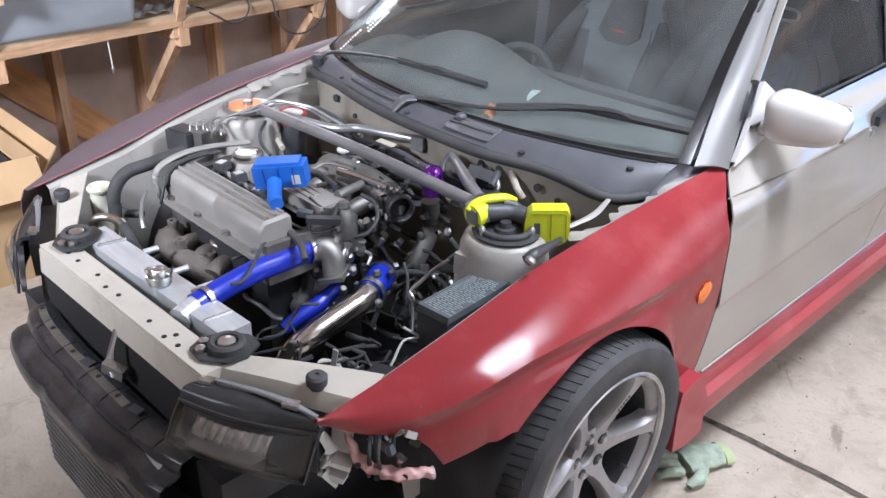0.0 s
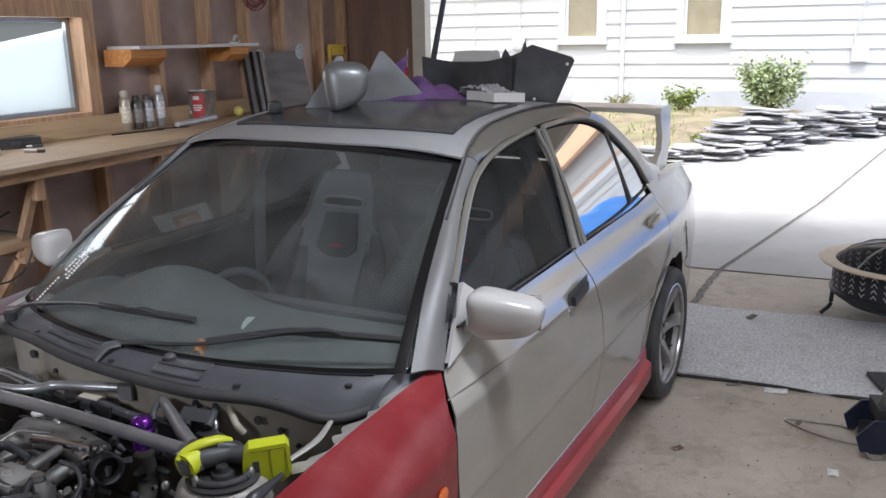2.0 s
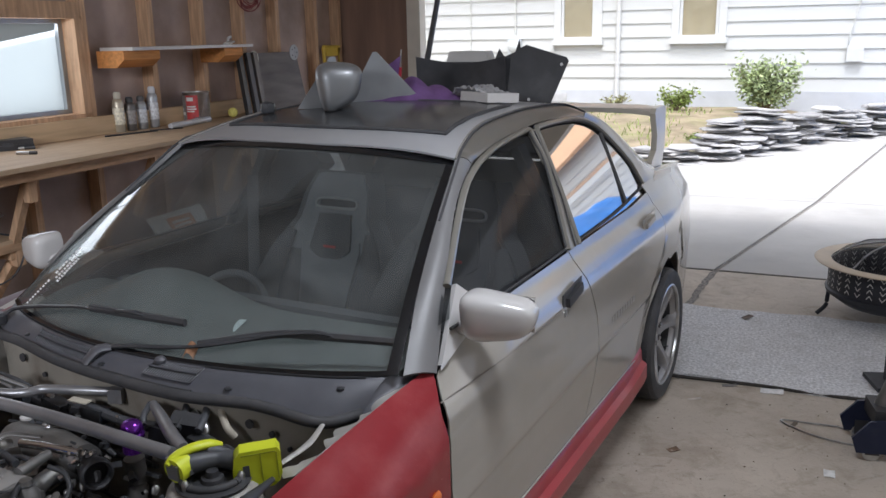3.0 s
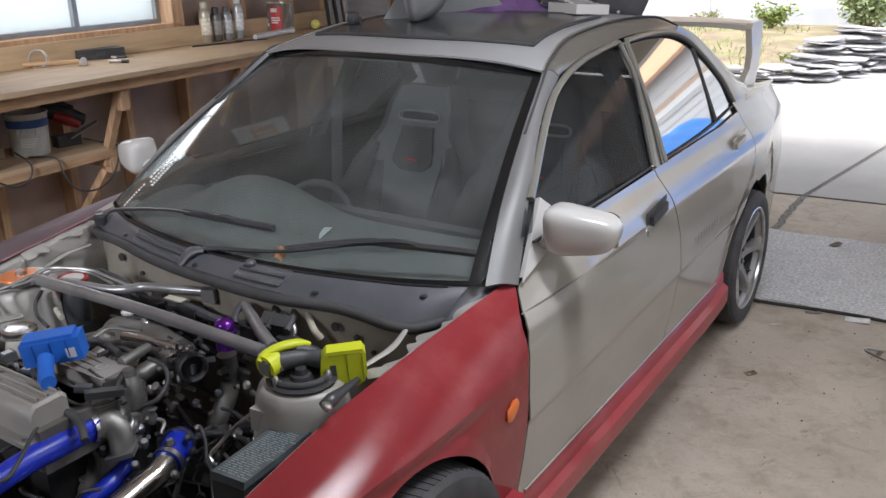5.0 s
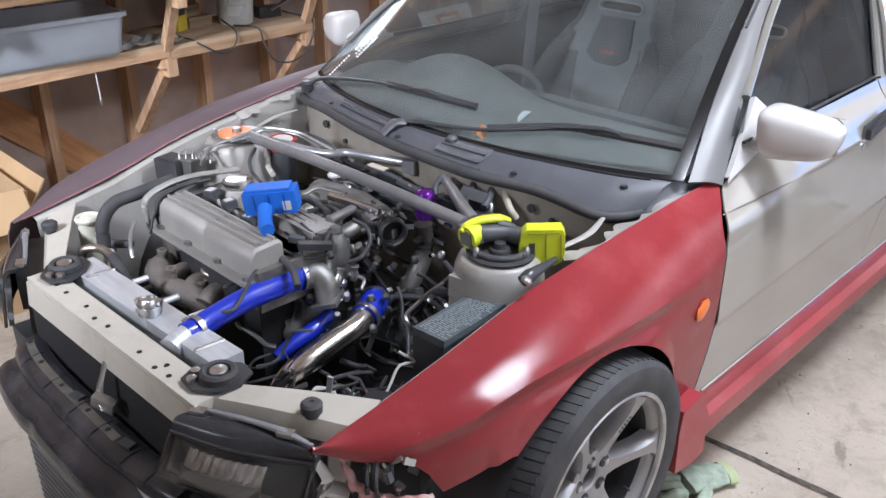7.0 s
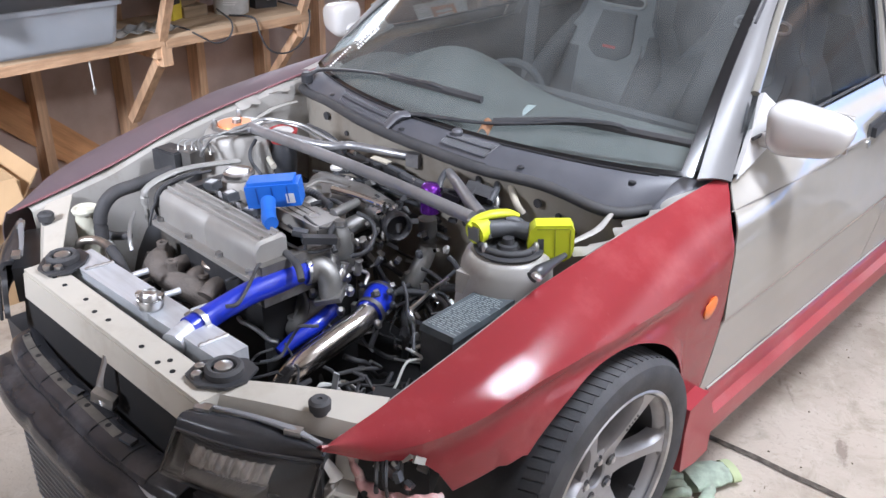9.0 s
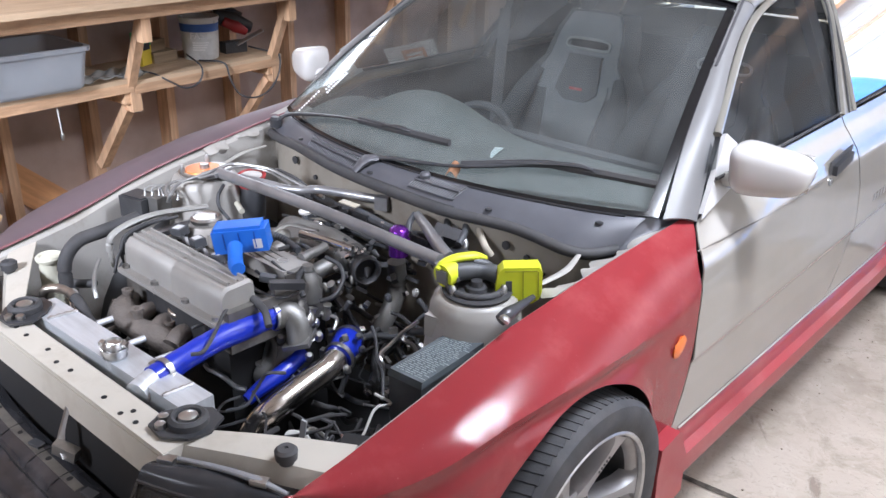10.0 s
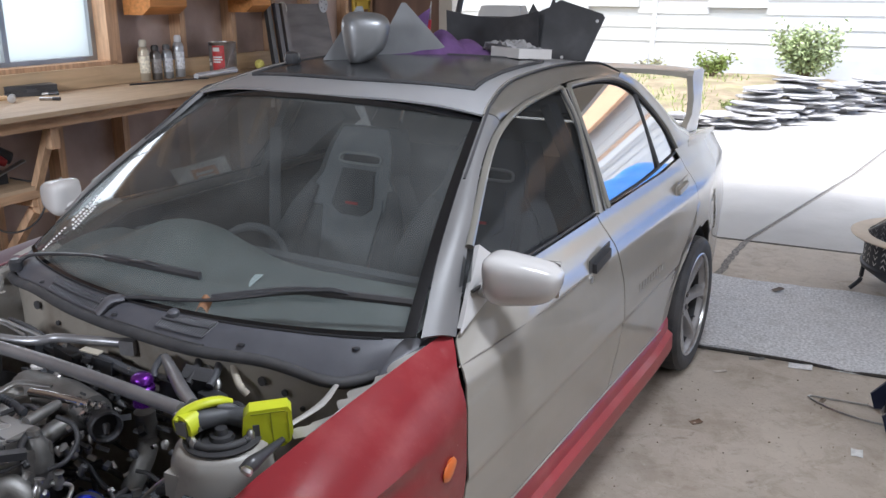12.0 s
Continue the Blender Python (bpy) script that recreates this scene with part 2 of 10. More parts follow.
def spline(pts, n):
    """Catmull-Rom through the points, n steps for each span."""
    p = [Vector(q) for q in pts]
    p = [2 * p[0] - p[1]] + p + [2 * p[-1] - p[-2]]
    out = []
    for i in range(1, len(p) - 2):
        a, b, c, d = p[i - 1:i + 3]
        for k in range(n):
            t = k / n
            out.append(0.5 * (2 * b + (c - a) * t + (2 * a - 5 * b + 4 * c - d) * t * t + (3 * b - a - 3 * c + d) * t ** 3))
    out.append(p[-2])
    return out


def add_tube(bm, pts, r, seg=10, n=6, flat=1.0, cap=True, ribs=0.0, ribn=1):
    """A tube along a smooth line; r may be a list of radii over the points."""
    path = spline(pts, n) if n > 1 else [Vector(q) for q in pts]
    N = len(path)
    up = Vector((0.03, 0.02, 1))
    rings = []
    for i, p in enumerate(path):
        d = (path[min(i + 1, N - 1)] - path[max(i - 1, 0)]).normalized()
        s = d.cross(up)
        if s.length < 0.05:
            s = d.cross(Vector((1, 0.1, 0)))
        s.normalize()
        u = s.cross(d)
        if isinstance(r, (list, tuple)):
            f = i / max(N - 1, 1) * (len(r) - 1)
            k = min(int(f), len(r) - 2)
            rr = r[k] + (r[k + 1] - r[k]) * (f - k)
        else:
            rr = r
        if ribs:
            rr *= 1 + ribs * (1 if (i // ribn) % 2 else -1)
        rings.append([bm.verts.new(p + (s * math.cos(a) + u * math.sin(a) * flat) * rr) for a in (2 * math.pi * k / seg for k in range(seg))])
    for a, b in zip(rings, rings[1:]):
        for k in range(seg):
            bm.faces.new((a[k], a[(k + 1) % seg], b[(k + 1) % seg], b[k]))
    if cap:
        bm.faces.new(rings[0][::-1])
        bm.faces.new(rings[-1])
    return bm


def tubem(pts, r, **k):
    return add_tube(BM(), pts, r, **k)


def add_lathe(bm, prof, seg=24, m=None, cap=True):
    """Turns (radius, height) pairs round z."""
    m = m if m is not None else Matrix()
    rings = []
    for r, z in prof:
        rings.append([bm.verts.new(m @ Vector((r * math.cos(2 * math.pi * k / seg), r * math.sin(2 * math.pi * k / seg), z))) for k in range(seg)])
    for a, b in zip(rings, rings[1:]):
        for k in range(seg):
            bm.faces.new((a[k], a[(k + 1) % seg], b[(k + 1) % seg], b[k]))
    if cap:
        bm.faces.new(rings[0][::-1])
        bm.faces.new(rings[-1])
    return bm


def lathem(prof, at=(0, 0, 0), r=None, seg=24, cap=True):
    return add_lathe(BM(), prof, seg, Matrix.Translation(at) @ (r if r is not None else Matrix()), cap)


def sheet(fn, nu, nv, thick=0.004, out=None):
    """A curved sheet with thickness: fn(s, r) gives a place for s, r in 0..1."""
    g = [[Vector(fn(i / nu, j / nv)) for j in range(nv + 1)] for i in range(nu + 1)]
    bm = BM()
    nrm = [[None] * (nv + 1) for _ in range(nu + 1)]
    for i in range(nu + 1):
        for j in range(nv + 1):
            a = g[min(i + 1, nu)][j] - g[max(i - 1, 0)][j]
            b = g[i][min(j + 1, nv)] - g[i][max(j - 1, 0)]
            c = a.cross(b)
            nrm[i][j] = c.normalized() if c.length > 1e-12 else Vector((0, 0, 1))
    if out is not None and nrm[nu // 2][nv // 2].dot(Vector(out)) < 0:
        nrm = [[-q for q in row] for row in nrm]
    top = [[bm.verts.new(p) for p in row] for row in g]
    low = [[bm.verts.new(g[i][j] - nrm[i][j] * thick) for j in range(nv + 1)] for i in range(nu + 1)]
    for i in range(nu):
        for j in range(nv):
            bm.faces.new((top[i][j], top[i + 1][j], top[i + 1][j + 1], top[i][j + 1]))
            bm.faces.new((low[i][j], low[i][j + 1], low[i + 1][j + 1], low[i + 1][j]))
    for i in range(nu):
        for j in (0, nv):
            bm.faces.new((top[i][j], top[i + 1][j], low[i + 1][j], low[i][j]))
    for j in range(nv):
        for i in (0, nu):
            bm.faces.new((top[i][j], top[i][j + 1], low[i][j + 1], low[i][j]))
    return bm


def lut(table, t):
    """Smooth reading of a table of (key, value) pairs."""
    if t <= table[0][0]:
        return table[0][1]
    for (a, va), (b, vb) in zip(table, table[1:]):
        if t <= b:
            k = (t - a) / (b - a)
            return va + (vb - va) * k
    return table[-1][1]


def mirror_x(bm):
    for v in bm.verts:
        v.co.x = -v.co.x
    return bm


def prism(outline, thick, m=None):
    """A flat plate: the outline (x, y) pairs, thick along z."""
    bm = BM()
    m = m if m is not None else Matrix()
    a = [bm.verts.new(m @ Vector((x, y, 0))) for x, y in outline]
    b = [bm.verts.new(m @ Vector((x, y, thick))) for x, y in outline]
    bm.faces.new(a[::-1])
    bm.faces.new(b)
    n = len(a)
    for i in range(n):
        bm.faces.new((a[i], a[(i + 1) % n], b[(i + 1) % n], b[i]))
    return bm


def gbox(name, u0, u1, v0, v1, z0, z1, material, parent=None, label="", bevel=0.003):
    """A board along the garage's axes."""
    ob = part(name, boxm((u1 - u0, v1 - v0, z1 - z0)), material, parent, label, bevel=bevel)
    ob.matrix_basis = GARAGE @ Matrix.Translation(((u0 + u1) / 2, (v0 + v1) / 2, (z0 + z1) / 2))
    return ob

# ---- garage shell and ground ----
def setting(ob, label, category="structure"):
    return tagged(ob, label, category, kind="structure")


floor = part("floor", boxm((7.4, 9.2, 0.12)), CONCRETE, bevel=0.004)
floor.matrix_basis = GARAGE @ Matrix.Translation((1.3, 0.06, -0.06))
setting(floor, "stained bare concrete garage floor with tan dust", "floor")
UW = -2.30          # inner face of the side wall's boards
VE = 5.45           # the garage's open end
# ceiling, end wall and right wall are unseen, added pale to bounce light
ceiling = part("ceiling", boxm((7.6, 9.6, 0.1)), mat("ceiling_pale", (0.62, 0.56, 0.50), 0.8, vary=0.2, stretch=(1, 8, 1)))
ceiling.matrix_basis = GARAGE @ Matrix.Translation((1.3, 0.65, 2.65))
setting(ceiling, "unseen pale ceiling added over the garage", "ceiling")
wall_front = gbox("wall_front", -2.5, 5.1, -4.2, -4.08, 0, 2.6, mat("drywall", (0.74, 0.72, 0.68), 0.85, vary=0.08, scale=2, dirt=(0.35, 0.3, 0.26)))
setting(wall_front, "unseen plain pale wall added at the garage end", "wall")
wall_right = gbox("wall_right", 4.95, 5.07, -4.08, VE, 0, 2.6, MATS["drywall"])
setting(wall_right, "unseen plain pale wall added at the garage side", "wall")

# side wall with its window opening: boards round the hole
WIN = (1.235, 2.40, 1.235, 1.755)       # v0, v1, z0, z1 of the glass opening
wall_left = BM()
for v0, v1, z0, z1 in ((-4.08, WIN[0], 0, 2.6), (WIN[1], VE, 0, 2.6), (WIN[0], WIN[1], 0, WIN[2]), (WIN[0], WIN[1], WIN[3], 2.6)):
    add_box(wall_left, (0.02, v1 - v0, z1 - z0), (UW - 0.01, (v0 + v1) / 2, (z0 + z1) / 2))
wall_left = part("wall_left", wall_left, SHEATH)
wall_left.matrix_basis = GARAGE.copy()
setting(wall_left, "dark brown fibreboard garage wall behind open studs", "wall")
stud_v = [-1.2, -0.55, -0.12, 0.30, 0.725, 1.155, 1.58, 2.0, 2.47, 3.02, 3.52, 3.98, 4.43, 5.0, 5.40]
for i, v in enumerate(stud_v):
    w = 0.045
    if WIN[0] - 0.03 < v < WIN[1] + 0.03:
        gbox("stud", UW + 0.002, UW + 0.09, v - w / 2, v + w / 2, 0.04, WIN[2] - 0.12, STUD, wall_left).matrix_parent_inverse = GARAGE.inverted()
    else:
        gbox("stud", UW + 0.002, UW + 0.09, v - w / 2, v + w / 2, 0.04, 2.6, STUD, wall_left).matrix_parent_inverse = GARAGE.inverted()
gbox("sole_plate", UW + 0.002, UW + 0.09, -4.0, VE, 0, 0.04, RAIL, wall_left).matrix_parent_inverse = GARAGE.inverted()

# rear wall stub beside the opening, with its light post
wall_rear = gbox("wall_rear", UW, -1.58, VE, VE + 0.06, 0, 2.6, mat("brown_panel", (0.21, 0.13, 0.095), 0.7, vary=0.2, scale=2, stretch=(6, 6, 0.6), dirt=(0.2, 0.12, 0.08)))
setting(wall_rear, "dark reddish-brown plywood panel beside the open doorway", "wall")

# ---- car ----
car = thing("car", "dusty white saloon car with red front wings and no bonnet", "car")

SIDE = [(0.10, 0.770), (0.20, 0.790), (0.30, 0.803), (0.45, 0.812), (0.58, 0.815), (0.68, 0.812), (0.76, 0.806), (0.80, 0.802), (0.835, 0.792), (0.87, 0.772), (0.905, 0.748), (0.935, 0.735), (1.0, 0.70)]


WING_END = [(0.70, 0.809), (0.765, 0.803), (0.788, 0.788), (0.809, 0.766), (0.835, 0.738), (0.86, 0.722), (0.92, 0.712)]


def side_x(y, z):
    x = lut(SIDE, z)
    if z > 0.72 and y < 0.85:      # the door's front end follows the wing's rounder shoulder
        f = max(0.0, min(1.0, (y - 0.47) / 0.36))
        f = f * f * (3 - 2 * f)
        x += (lut(WING_END, z) - x) * (1 - f)
    if y > 2.55:
        x -= 0.13 * (y - 2.55) ** 2
    if y < 0.25:
        x -= 0.105 * (0.25 - y) ** 2
    if y < -0.31:           # the nose tucks in to the corner lamp
        x -= 1.25 * (-0.31 - y) ** 2
    d = z - 0.522 - 0.02 * y
    if y > 0.43 and -0.012 < d < 0.06:      # the body crease: sharp below, fading upwards
        x += 0.005 * (1 - d / 0.06 if d >= 0 else 1 + d / 0.012)
    return x


def arch_z(y, yc, zc, r, default):
    d = r * r - (y - yc) ** 2
    return max(default, zc + math.sqrt(d)) if d > 0 else default


EDGE_X = [(-0.62, 0.622), (-0.5, 0.632), (-0.3, 0.640), (-0.07, 0.640), (0.15, 0.662), (0.35, 0.688), (0.535, 0.713)]
EDGE_Z = [(-0.62, 0.640), (-0.5, 0.664), (-0.3, 0.705), (-0.07, 0.748), (0.15, 0.787), (0.35, 0.822), (0.535, 0.852)]


def fender_rear_y(z):
    return lut([(0.14, 0.375), (0.33, 0.388), (0.53, 0.428), (0.675, 0.432), (0.77, 0.442), (0.80, 0.46), (0.835, 0.503), (0.852, 0.535)], z)


def fender_bottom(y):
    if y > 0.29:
        return 0.315
    if y < -0.275:
        return lut([(-0.62, 0.632), (-0.597, 0.625), (-0.55, 0.603), (-0.513, 0.597), (-0.479, 0.588), (-0.46, 0.568), (-0.443, 0.546), (-0.434, 0.509), (-0.40, 0.518), (-0.335, 0.531), (-0.275, 0.534)], y)
    return arch_z(y, -0.02, 0.305, 0.338, 0.315)


BULGE_X, BULGE_Z = 0.021, 0.021


def fender(s, r):
    yt = -0.62 + s * (0.535 + 0.62)
    # the rear edge leans: pull the columns towards the door gap
    T, ex = lut(EDGE_Z, yt), lut(EDGE_X, yt)
    k = s ** 6
    y = yt
    zb = fender_bottom(min(yt, 0.388))
    sh = lut([(-0.62, T - 0.012), (-0.55, 0.620), (-0.48, 0.630), (-0.40, 0.648), (-0.33, 0.664), (-0.24, 0.676), (-0.07, 0.682), (0.13, 0.682), (0.30, 0.688), (0.42, 0.700), (0.535, 0.722)], yt)
    sh = max(sh, zb + 0.006)
    if r < 0.6:
        z = zb + (sh - zb) * r / 0.6
        y = yt + k * (fender_rear_y(z) - 0.535)
        x = side_x(y, z)
        lip = max(0, 1 - (z - zb) / 0.05)
        x -= 0.010 * math.exp(-((z - sh + 0.035) / 0.022) ** 2) * max(0, min(1, (0.30 - y) / 0.2))
        if -0.33 < y < 0.30:
            x += 0.008 * lip
    else:
        a = (r - 0.6) / 0.4
        z0x = side_x(yt, sh)
        # a soft shoulder from the flank over to the bonnet edge
        x = (1 - a) ** 2 * z0x + 2 * a * (1 - a) * ((z0x + ex) / 2 + BULGE_X) + a * a * ex
        z = (1 - a) ** 2 * sh + 2 * a * (1 - a) * ((sh + T) / 2 + BULGE_Z) + a * a * T
        y = yt + k * (fender_rear_y(z) - 0.535)
    return (x, y, z)


fender_left = part("front_wing", sheet(fender, 90, 30, 0.003, (1, 0, 0.3)), RED, car, "red painted front wing with dust specks and a chip")
FAR_EDGE = [(-0.62, 0.648), (-0.50, 0.672), (-0.345, 0.703), (-0.26, 0.731), (-0.19, 0.753), (-0.09, 0.777), (0.0, 0.796), (0.11, 0.812), (0.21, 0.832), (0.35, 0.848), (0.535, 0.868)]
FAR_CREST = [(-0.62, 0.610), (-0.56, 0.632), (-0.47, 0.672), (-0.31, 0.720), (-0.12, 0.767), (0.08, 0.809), (0.30, 0.836), (0.437, 0.852), (0.535, 0.862)]


def far_wing(s, r):
    y = -0.62 + 1.155 * s
    zi, zc = lut(FAR_EDGE, y), lut(FAR_CREST, y)
    xc = 0.785 - 1.1 * max(0.0, -0.36 - y) ** 2 - 0.06 * max(0.0, y - 0.3)
    xi = 0.655 + 0.05 * max(0.0, y - 0.2)
    if r < 0.55:
        a = r / 0.55
        return (-(xi + (xc - xi) * a), y, zi + (zc - zi) * a + 0.012 * math.sin(math.pi * a))
    a = (r - 0.55) / 0.45
    low_z = max(arch_z(y, -0.02, 0.305, 0.338, 0.33), 0.50 if y < -0.36 else 0.33)
    return (-(xc + 0.035 * math.sin(math.pi * min(1, a * 1.4) / 2)), y, zc + (min(low_z, zc - 0.02) - zc) * a ** 1.3)


part("front_wing", sheet(far_wing, 60, 28, 0.003, (-1, 0, 0.5)), [mat("wing_primer", (0.115, 0.085, 0.095), 0.55, vary=0.15, scale=4, dirt=(0.20, 0.07, 0.08), dscale=4, damount=0.4)], car, "dark red front wing in dull primer")
part("wing_edge", tubem([(-(0.652 + 0.05 * max(0, y - 0.2)), y, lut(FAR_EDGE, y) + 0.001) for y in (-0.60, -0.45, -0.30, -0.15, 0.0, 0.15, 0.30, 0.45)], 0.0035, seg=6, n=4), mat("wing_lip", (0.20, 0.075, 0.085), 0.4, vary=0.1), car, "bare red edge of the wing")


def panel(yl, yr, zb, zt, off=0.0):
    def fn(s, r):
        y = yl(0.5) + (yr(0.5) - yl(0.5)) * s
        for _ in range(3):
            b, t = zb(y), zt(y)
            z = b + (t - b) * r
            y = yl(z) + (yr(z) - yl(z)) * s
        return (side_x(y, z) + off, y, z)
    return fn


belt = lambda y: 0.918 + 0.012 * (y - 0.6) + 0.05 * max(0, y - 2.2) - 0.075 * max(0, min(1, (0.77 - y) / 0.25))
gap1 = lambda z: min(fender_rear_y(min(z, 0.852)), 0.515) + 0.007
gap2 = lambda z: lut([(0.30, 1.43), (0.337, 1.446), (0.45, 1.50), (0.53, 1.532), (0.62, 1.54), (0.70, 1.522), (0.80, 1.475), (0.86, 1.449), (0.95, 1.425)], z)
gap3 = lambda z: lut([(0.32, 2.07), (0.40, 2.08), (0.52, 2.14), (0.60, 2.25), (0.65, 2.40), (0.75, 2.50), (0.85, 2.49), (0.95, 2.45), (1.0, 2.42)], z)
sill = lambda y: 0.325
rear_low = lambda y: arch_z(y, 2.5, 0.31, 0.340, 0.325)
for sgn in (1, -1):
    mk = (lambda b: b) if sgn > 0 else mirror_x
    d1 = part("front_door", mk(sheet(panel(gap1, lambda z: gap2(z) - 0.004, sill, belt), 40, 64, 0.004, (1, 0, 0))), WHITE, car, "dusty white front door")
    d2 = part("rear_door", mk(sheet(panel(lambda z: gap2(z) + 0.004, gap3, sill, belt), 40, 64, 0.004, (1, 0, 0))), WHITE, car, "dusty white rear door with faint lettering")
    random.seed(5)
    for k in range(9):
        y0 = 1.70 + k * 0.033
        part("letter_bar", mk(sheet(lambda s, r, y0=y0: (side_x(y0, 0.62) + 0.0015, y0 + 0.020 * s, 0.585 + 0.045 * r), 1, 2, 0.0008, (1, 0, 0))), mat("faint_letter", (0.30, 0.285, 0.26), 0.4), d2)
    part("sill_strip", mk(tubem([(side_x(y, 0.33) + 0.004, y, 0.333) for y in (0.43, 0.8, 1.2, 1.6, 2.05)], 0.0032, seg=8, n=4, flat=0.8)), mat("sill_white", (0.36, 0.34, 0.31), 0.3, vary=0.1, scale=8), car, "pale sill strip")
    qp = lambda z: gap3(z) + 0.005
    q_end = lambda z: lut([(0.2, 3.30), (0.45, 3.42), (0.7, 3.43), (0.9, 3.38), (1.05, 3.30)], z)
    q_top = lambda y: lut([(2.3, 0.985), (2.5, 0.99), (2.8, 0.985), (3.3, 0.955), (3.45, 0.93)], y)
    part("quarter_panel", mk(sheet(panel(qp, q_end, rear_low, q_top), 72, 24, 0.004, (1, 0, 0))), WHITE, car, "white rear quarter panel")
    # inner dark shell behind the panels so that no light shows through the gaps
    part("door_inner", mk(sheet(panel(lambda z: 0.62, lambda z: 2.1, lambda y: 0.20, lambda y: belt(y) - 0.03, -0.05), 8, 6, 0.01, (1, 0, 0))), BLACK_PL, car)
    # sill skirt
    SK = [(0.325, 0.804), (0.31, 0.812), (0.276, 0.815), (0.264, 0.836), (0.215, 0.838), (0.19, 0.828), (0.172, 0.80), (0.165, 0.76)]

    def skirt(s, r, SK=SK):
        y = 0.365 + s * (2.14 - 0.365)
        f = r * (len(SK) - 1)
        k = min(int(f), len(SK) - 2)
        z = SK[k][0] + (SK[k + 1][0] - SK[k][0]) * (f - k)
        x = SK[k][1] + (SK[k + 1][1] - SK[k][1]) * (f - k)
        end = max(0, (y - 1.95) / 0.19)
        z += 0.04 * end * (z - 0.14) / 0.18
        return (x, y, z)
    flap_ = prism([(0.285, 0.176), (0.275, 0.30), (0.282, 0.362), (0.366, 0.374), (0.380, 0.362), (0.400, 0.315), (0.418, 0.285), (0.424, 0.165), (0.36, 0.160)], 0.104, Matrix(((0, 0, 1, 0.740), (1, 0, 0, 0), (0, 1, 0, 0), (0, 0, 0, 1))))
    part("skirt_flap", mk(flap_), mat("skirt_red", (0.33, 0.035, 0.045), 0.38, vary=0.08, scale=3, coat=0.2, dirt=(0.45, 0.25, 0.23), dscale=4, damount=0.25), car, "flared red end of the side skirt", bevel=0.006)
    part("side_skirt", mk(sheet(skirt, 40, 21, 0.005, (1, 0, 0))), mat("skirt_red", (0.36, 0.035, 0.045), 0.35, vary=0.08, scale=3, coat=0.3, dirt=(0.5, 0.3, 0.28), dscale=4, damount=0.3), car, "faded red side skirt")

# greenhouse: roof, pillars, glass
WS_TOP = lambda x: (1.035 - 0.10 * (1 - (x / 0.53) ** 2), 1.272 + 0.040 * (1 - (x / 0.53) ** 2))
WS_LOW = lambda x: (0.25 + 0.32 * x * x + 0.22 * x ** 6, 0.862)


def windshield(s, r):
    xb, xt = (2 * s - 1) * 0.685, (2 * s - 1) * 0.525
    (yb, zb), (yt, zt) = WS_LOW(xb), WS_TOP(xt)
    bow = 0.02 * math.sin(math.pi * r)
    return (xb + (xt - xb) * r, yb + (yt - yb) * r - bow * 0.6, zb + (zt - zb) * r + bow * 0.6)


wsh = part("windscreen", sheet(windshield, 40, 24, 0.004, (0, -1, 1)), GLASS, car, "clear dusty windscreen with painted haze")
wsh.visible_shadow = False


def screen_band(s, r, lo=0.0, hi=0.09):
    p = Vector(windshield(s, lo + (hi - lo) * r))
    return p + Vector((0, -0.0015, 0.0025))


part("screen_band", sheet(lambda s, r: screen_band(s, r, -0.004, 0.014), 40, 3, 0.001, (0, -1, 1)), mat("frit_black", (0.008, 0.008, 0.009), 0.12), car, "black lower screen band")
part("screen_band", sheet(lambda s, r: screen_band(s, r, 0.972, 1.0), 40, 2, 0.001, (0, -1, 1)), MATS["frit_black"], car)
for a, b in ((0.0, 0.004), (0.982, 1.0)):
    part("screen_band", sheet(lambda s, r, a=a, b=b: screen_band(a + (b - a) * s, r, 0, 1), 2, 24, 0.001, (0, -1, 1)), MATS["frit_black"], car)

# roof edge (y: x, z) and roof crown (y: z)
ROOF_X = [(1.011, 0.5395), (1.085, 0.518), (1.235, 0.485), (1.395, 0.473), (1.725, 0.463), (2.055, 0.476), (2.21, 0.514)]
ROOF_Z = [(1.011, 1.2805), (1.085, 1.305), (1.235, 1.338), (1.395, 1.357), (1.56, 1.3645), (1.725, 1.3675), (1.89, 1.365), (2.055, 1.355), (2.21, 1.3105)]
CROWN_Z = [(0.935, 1.316), (1.085, 1.338), (1.235, 1.357), (1.395, 1.371), (1.56, 1.379), (1.725, 1.381), (1.89, 1.378), (2.055, 1.366), (2.27, 1.318)]


def roof(s, r):
    x = 2 * s - 1
    yf, zf = WS_TOP(x * 0.53)
    yf -= 0.024 * abs(x) ** 3
    y = yf + 0.004 + (2.21 + 0.06 * (1 - x * x) - yf) * r
    a = abs(x) ** 3
    return (x * lut(ROOF_X, y), y, lut(CROWN_Z, y) * (1 - a) + lut(ROOF_Z, y) * a)


part("roof", sheet(roof, 36, 30, 0.006, (0, 0, 1)), SILVER, car, "silver grey roof skin with dull dusty lacquer")


def patch(s0, s1, r0, r1, lift):
    return lambda s, r: Vector(roof(s0 + (s1 - s0) * s, r0 + (r1 - r0) * r)) + Vector((0, 0, lift))


part("sunroof", sheet(patch(0.07, 0.93, 0.13, 0.59, 0.006), 20, 14, 0.005, (0, 0, 1)), mat("sunroof_glass", (0.055, 0.057, 0.06), 0.22, vary=0.2, scale=3, dirt=(0.15, 0.15, 0.15), dscale=3, damount=0.3), car, "dark dusty glass sunroof panel")
seal = BM()
cors = [(0.07, 0.13), (0.93, 0.13), (0.93, 0.59), (0.07, 0.59), (0.07, 0.13)]
pts = []
for (a, b), (c, d) in zip(cors, cors[1:]):
    for k in range(12):
        pts.append(Vector(roof(a + (c - a) * k / 12, b + (d - b) * k / 12)) + Vector((0, 0, 0.004)))
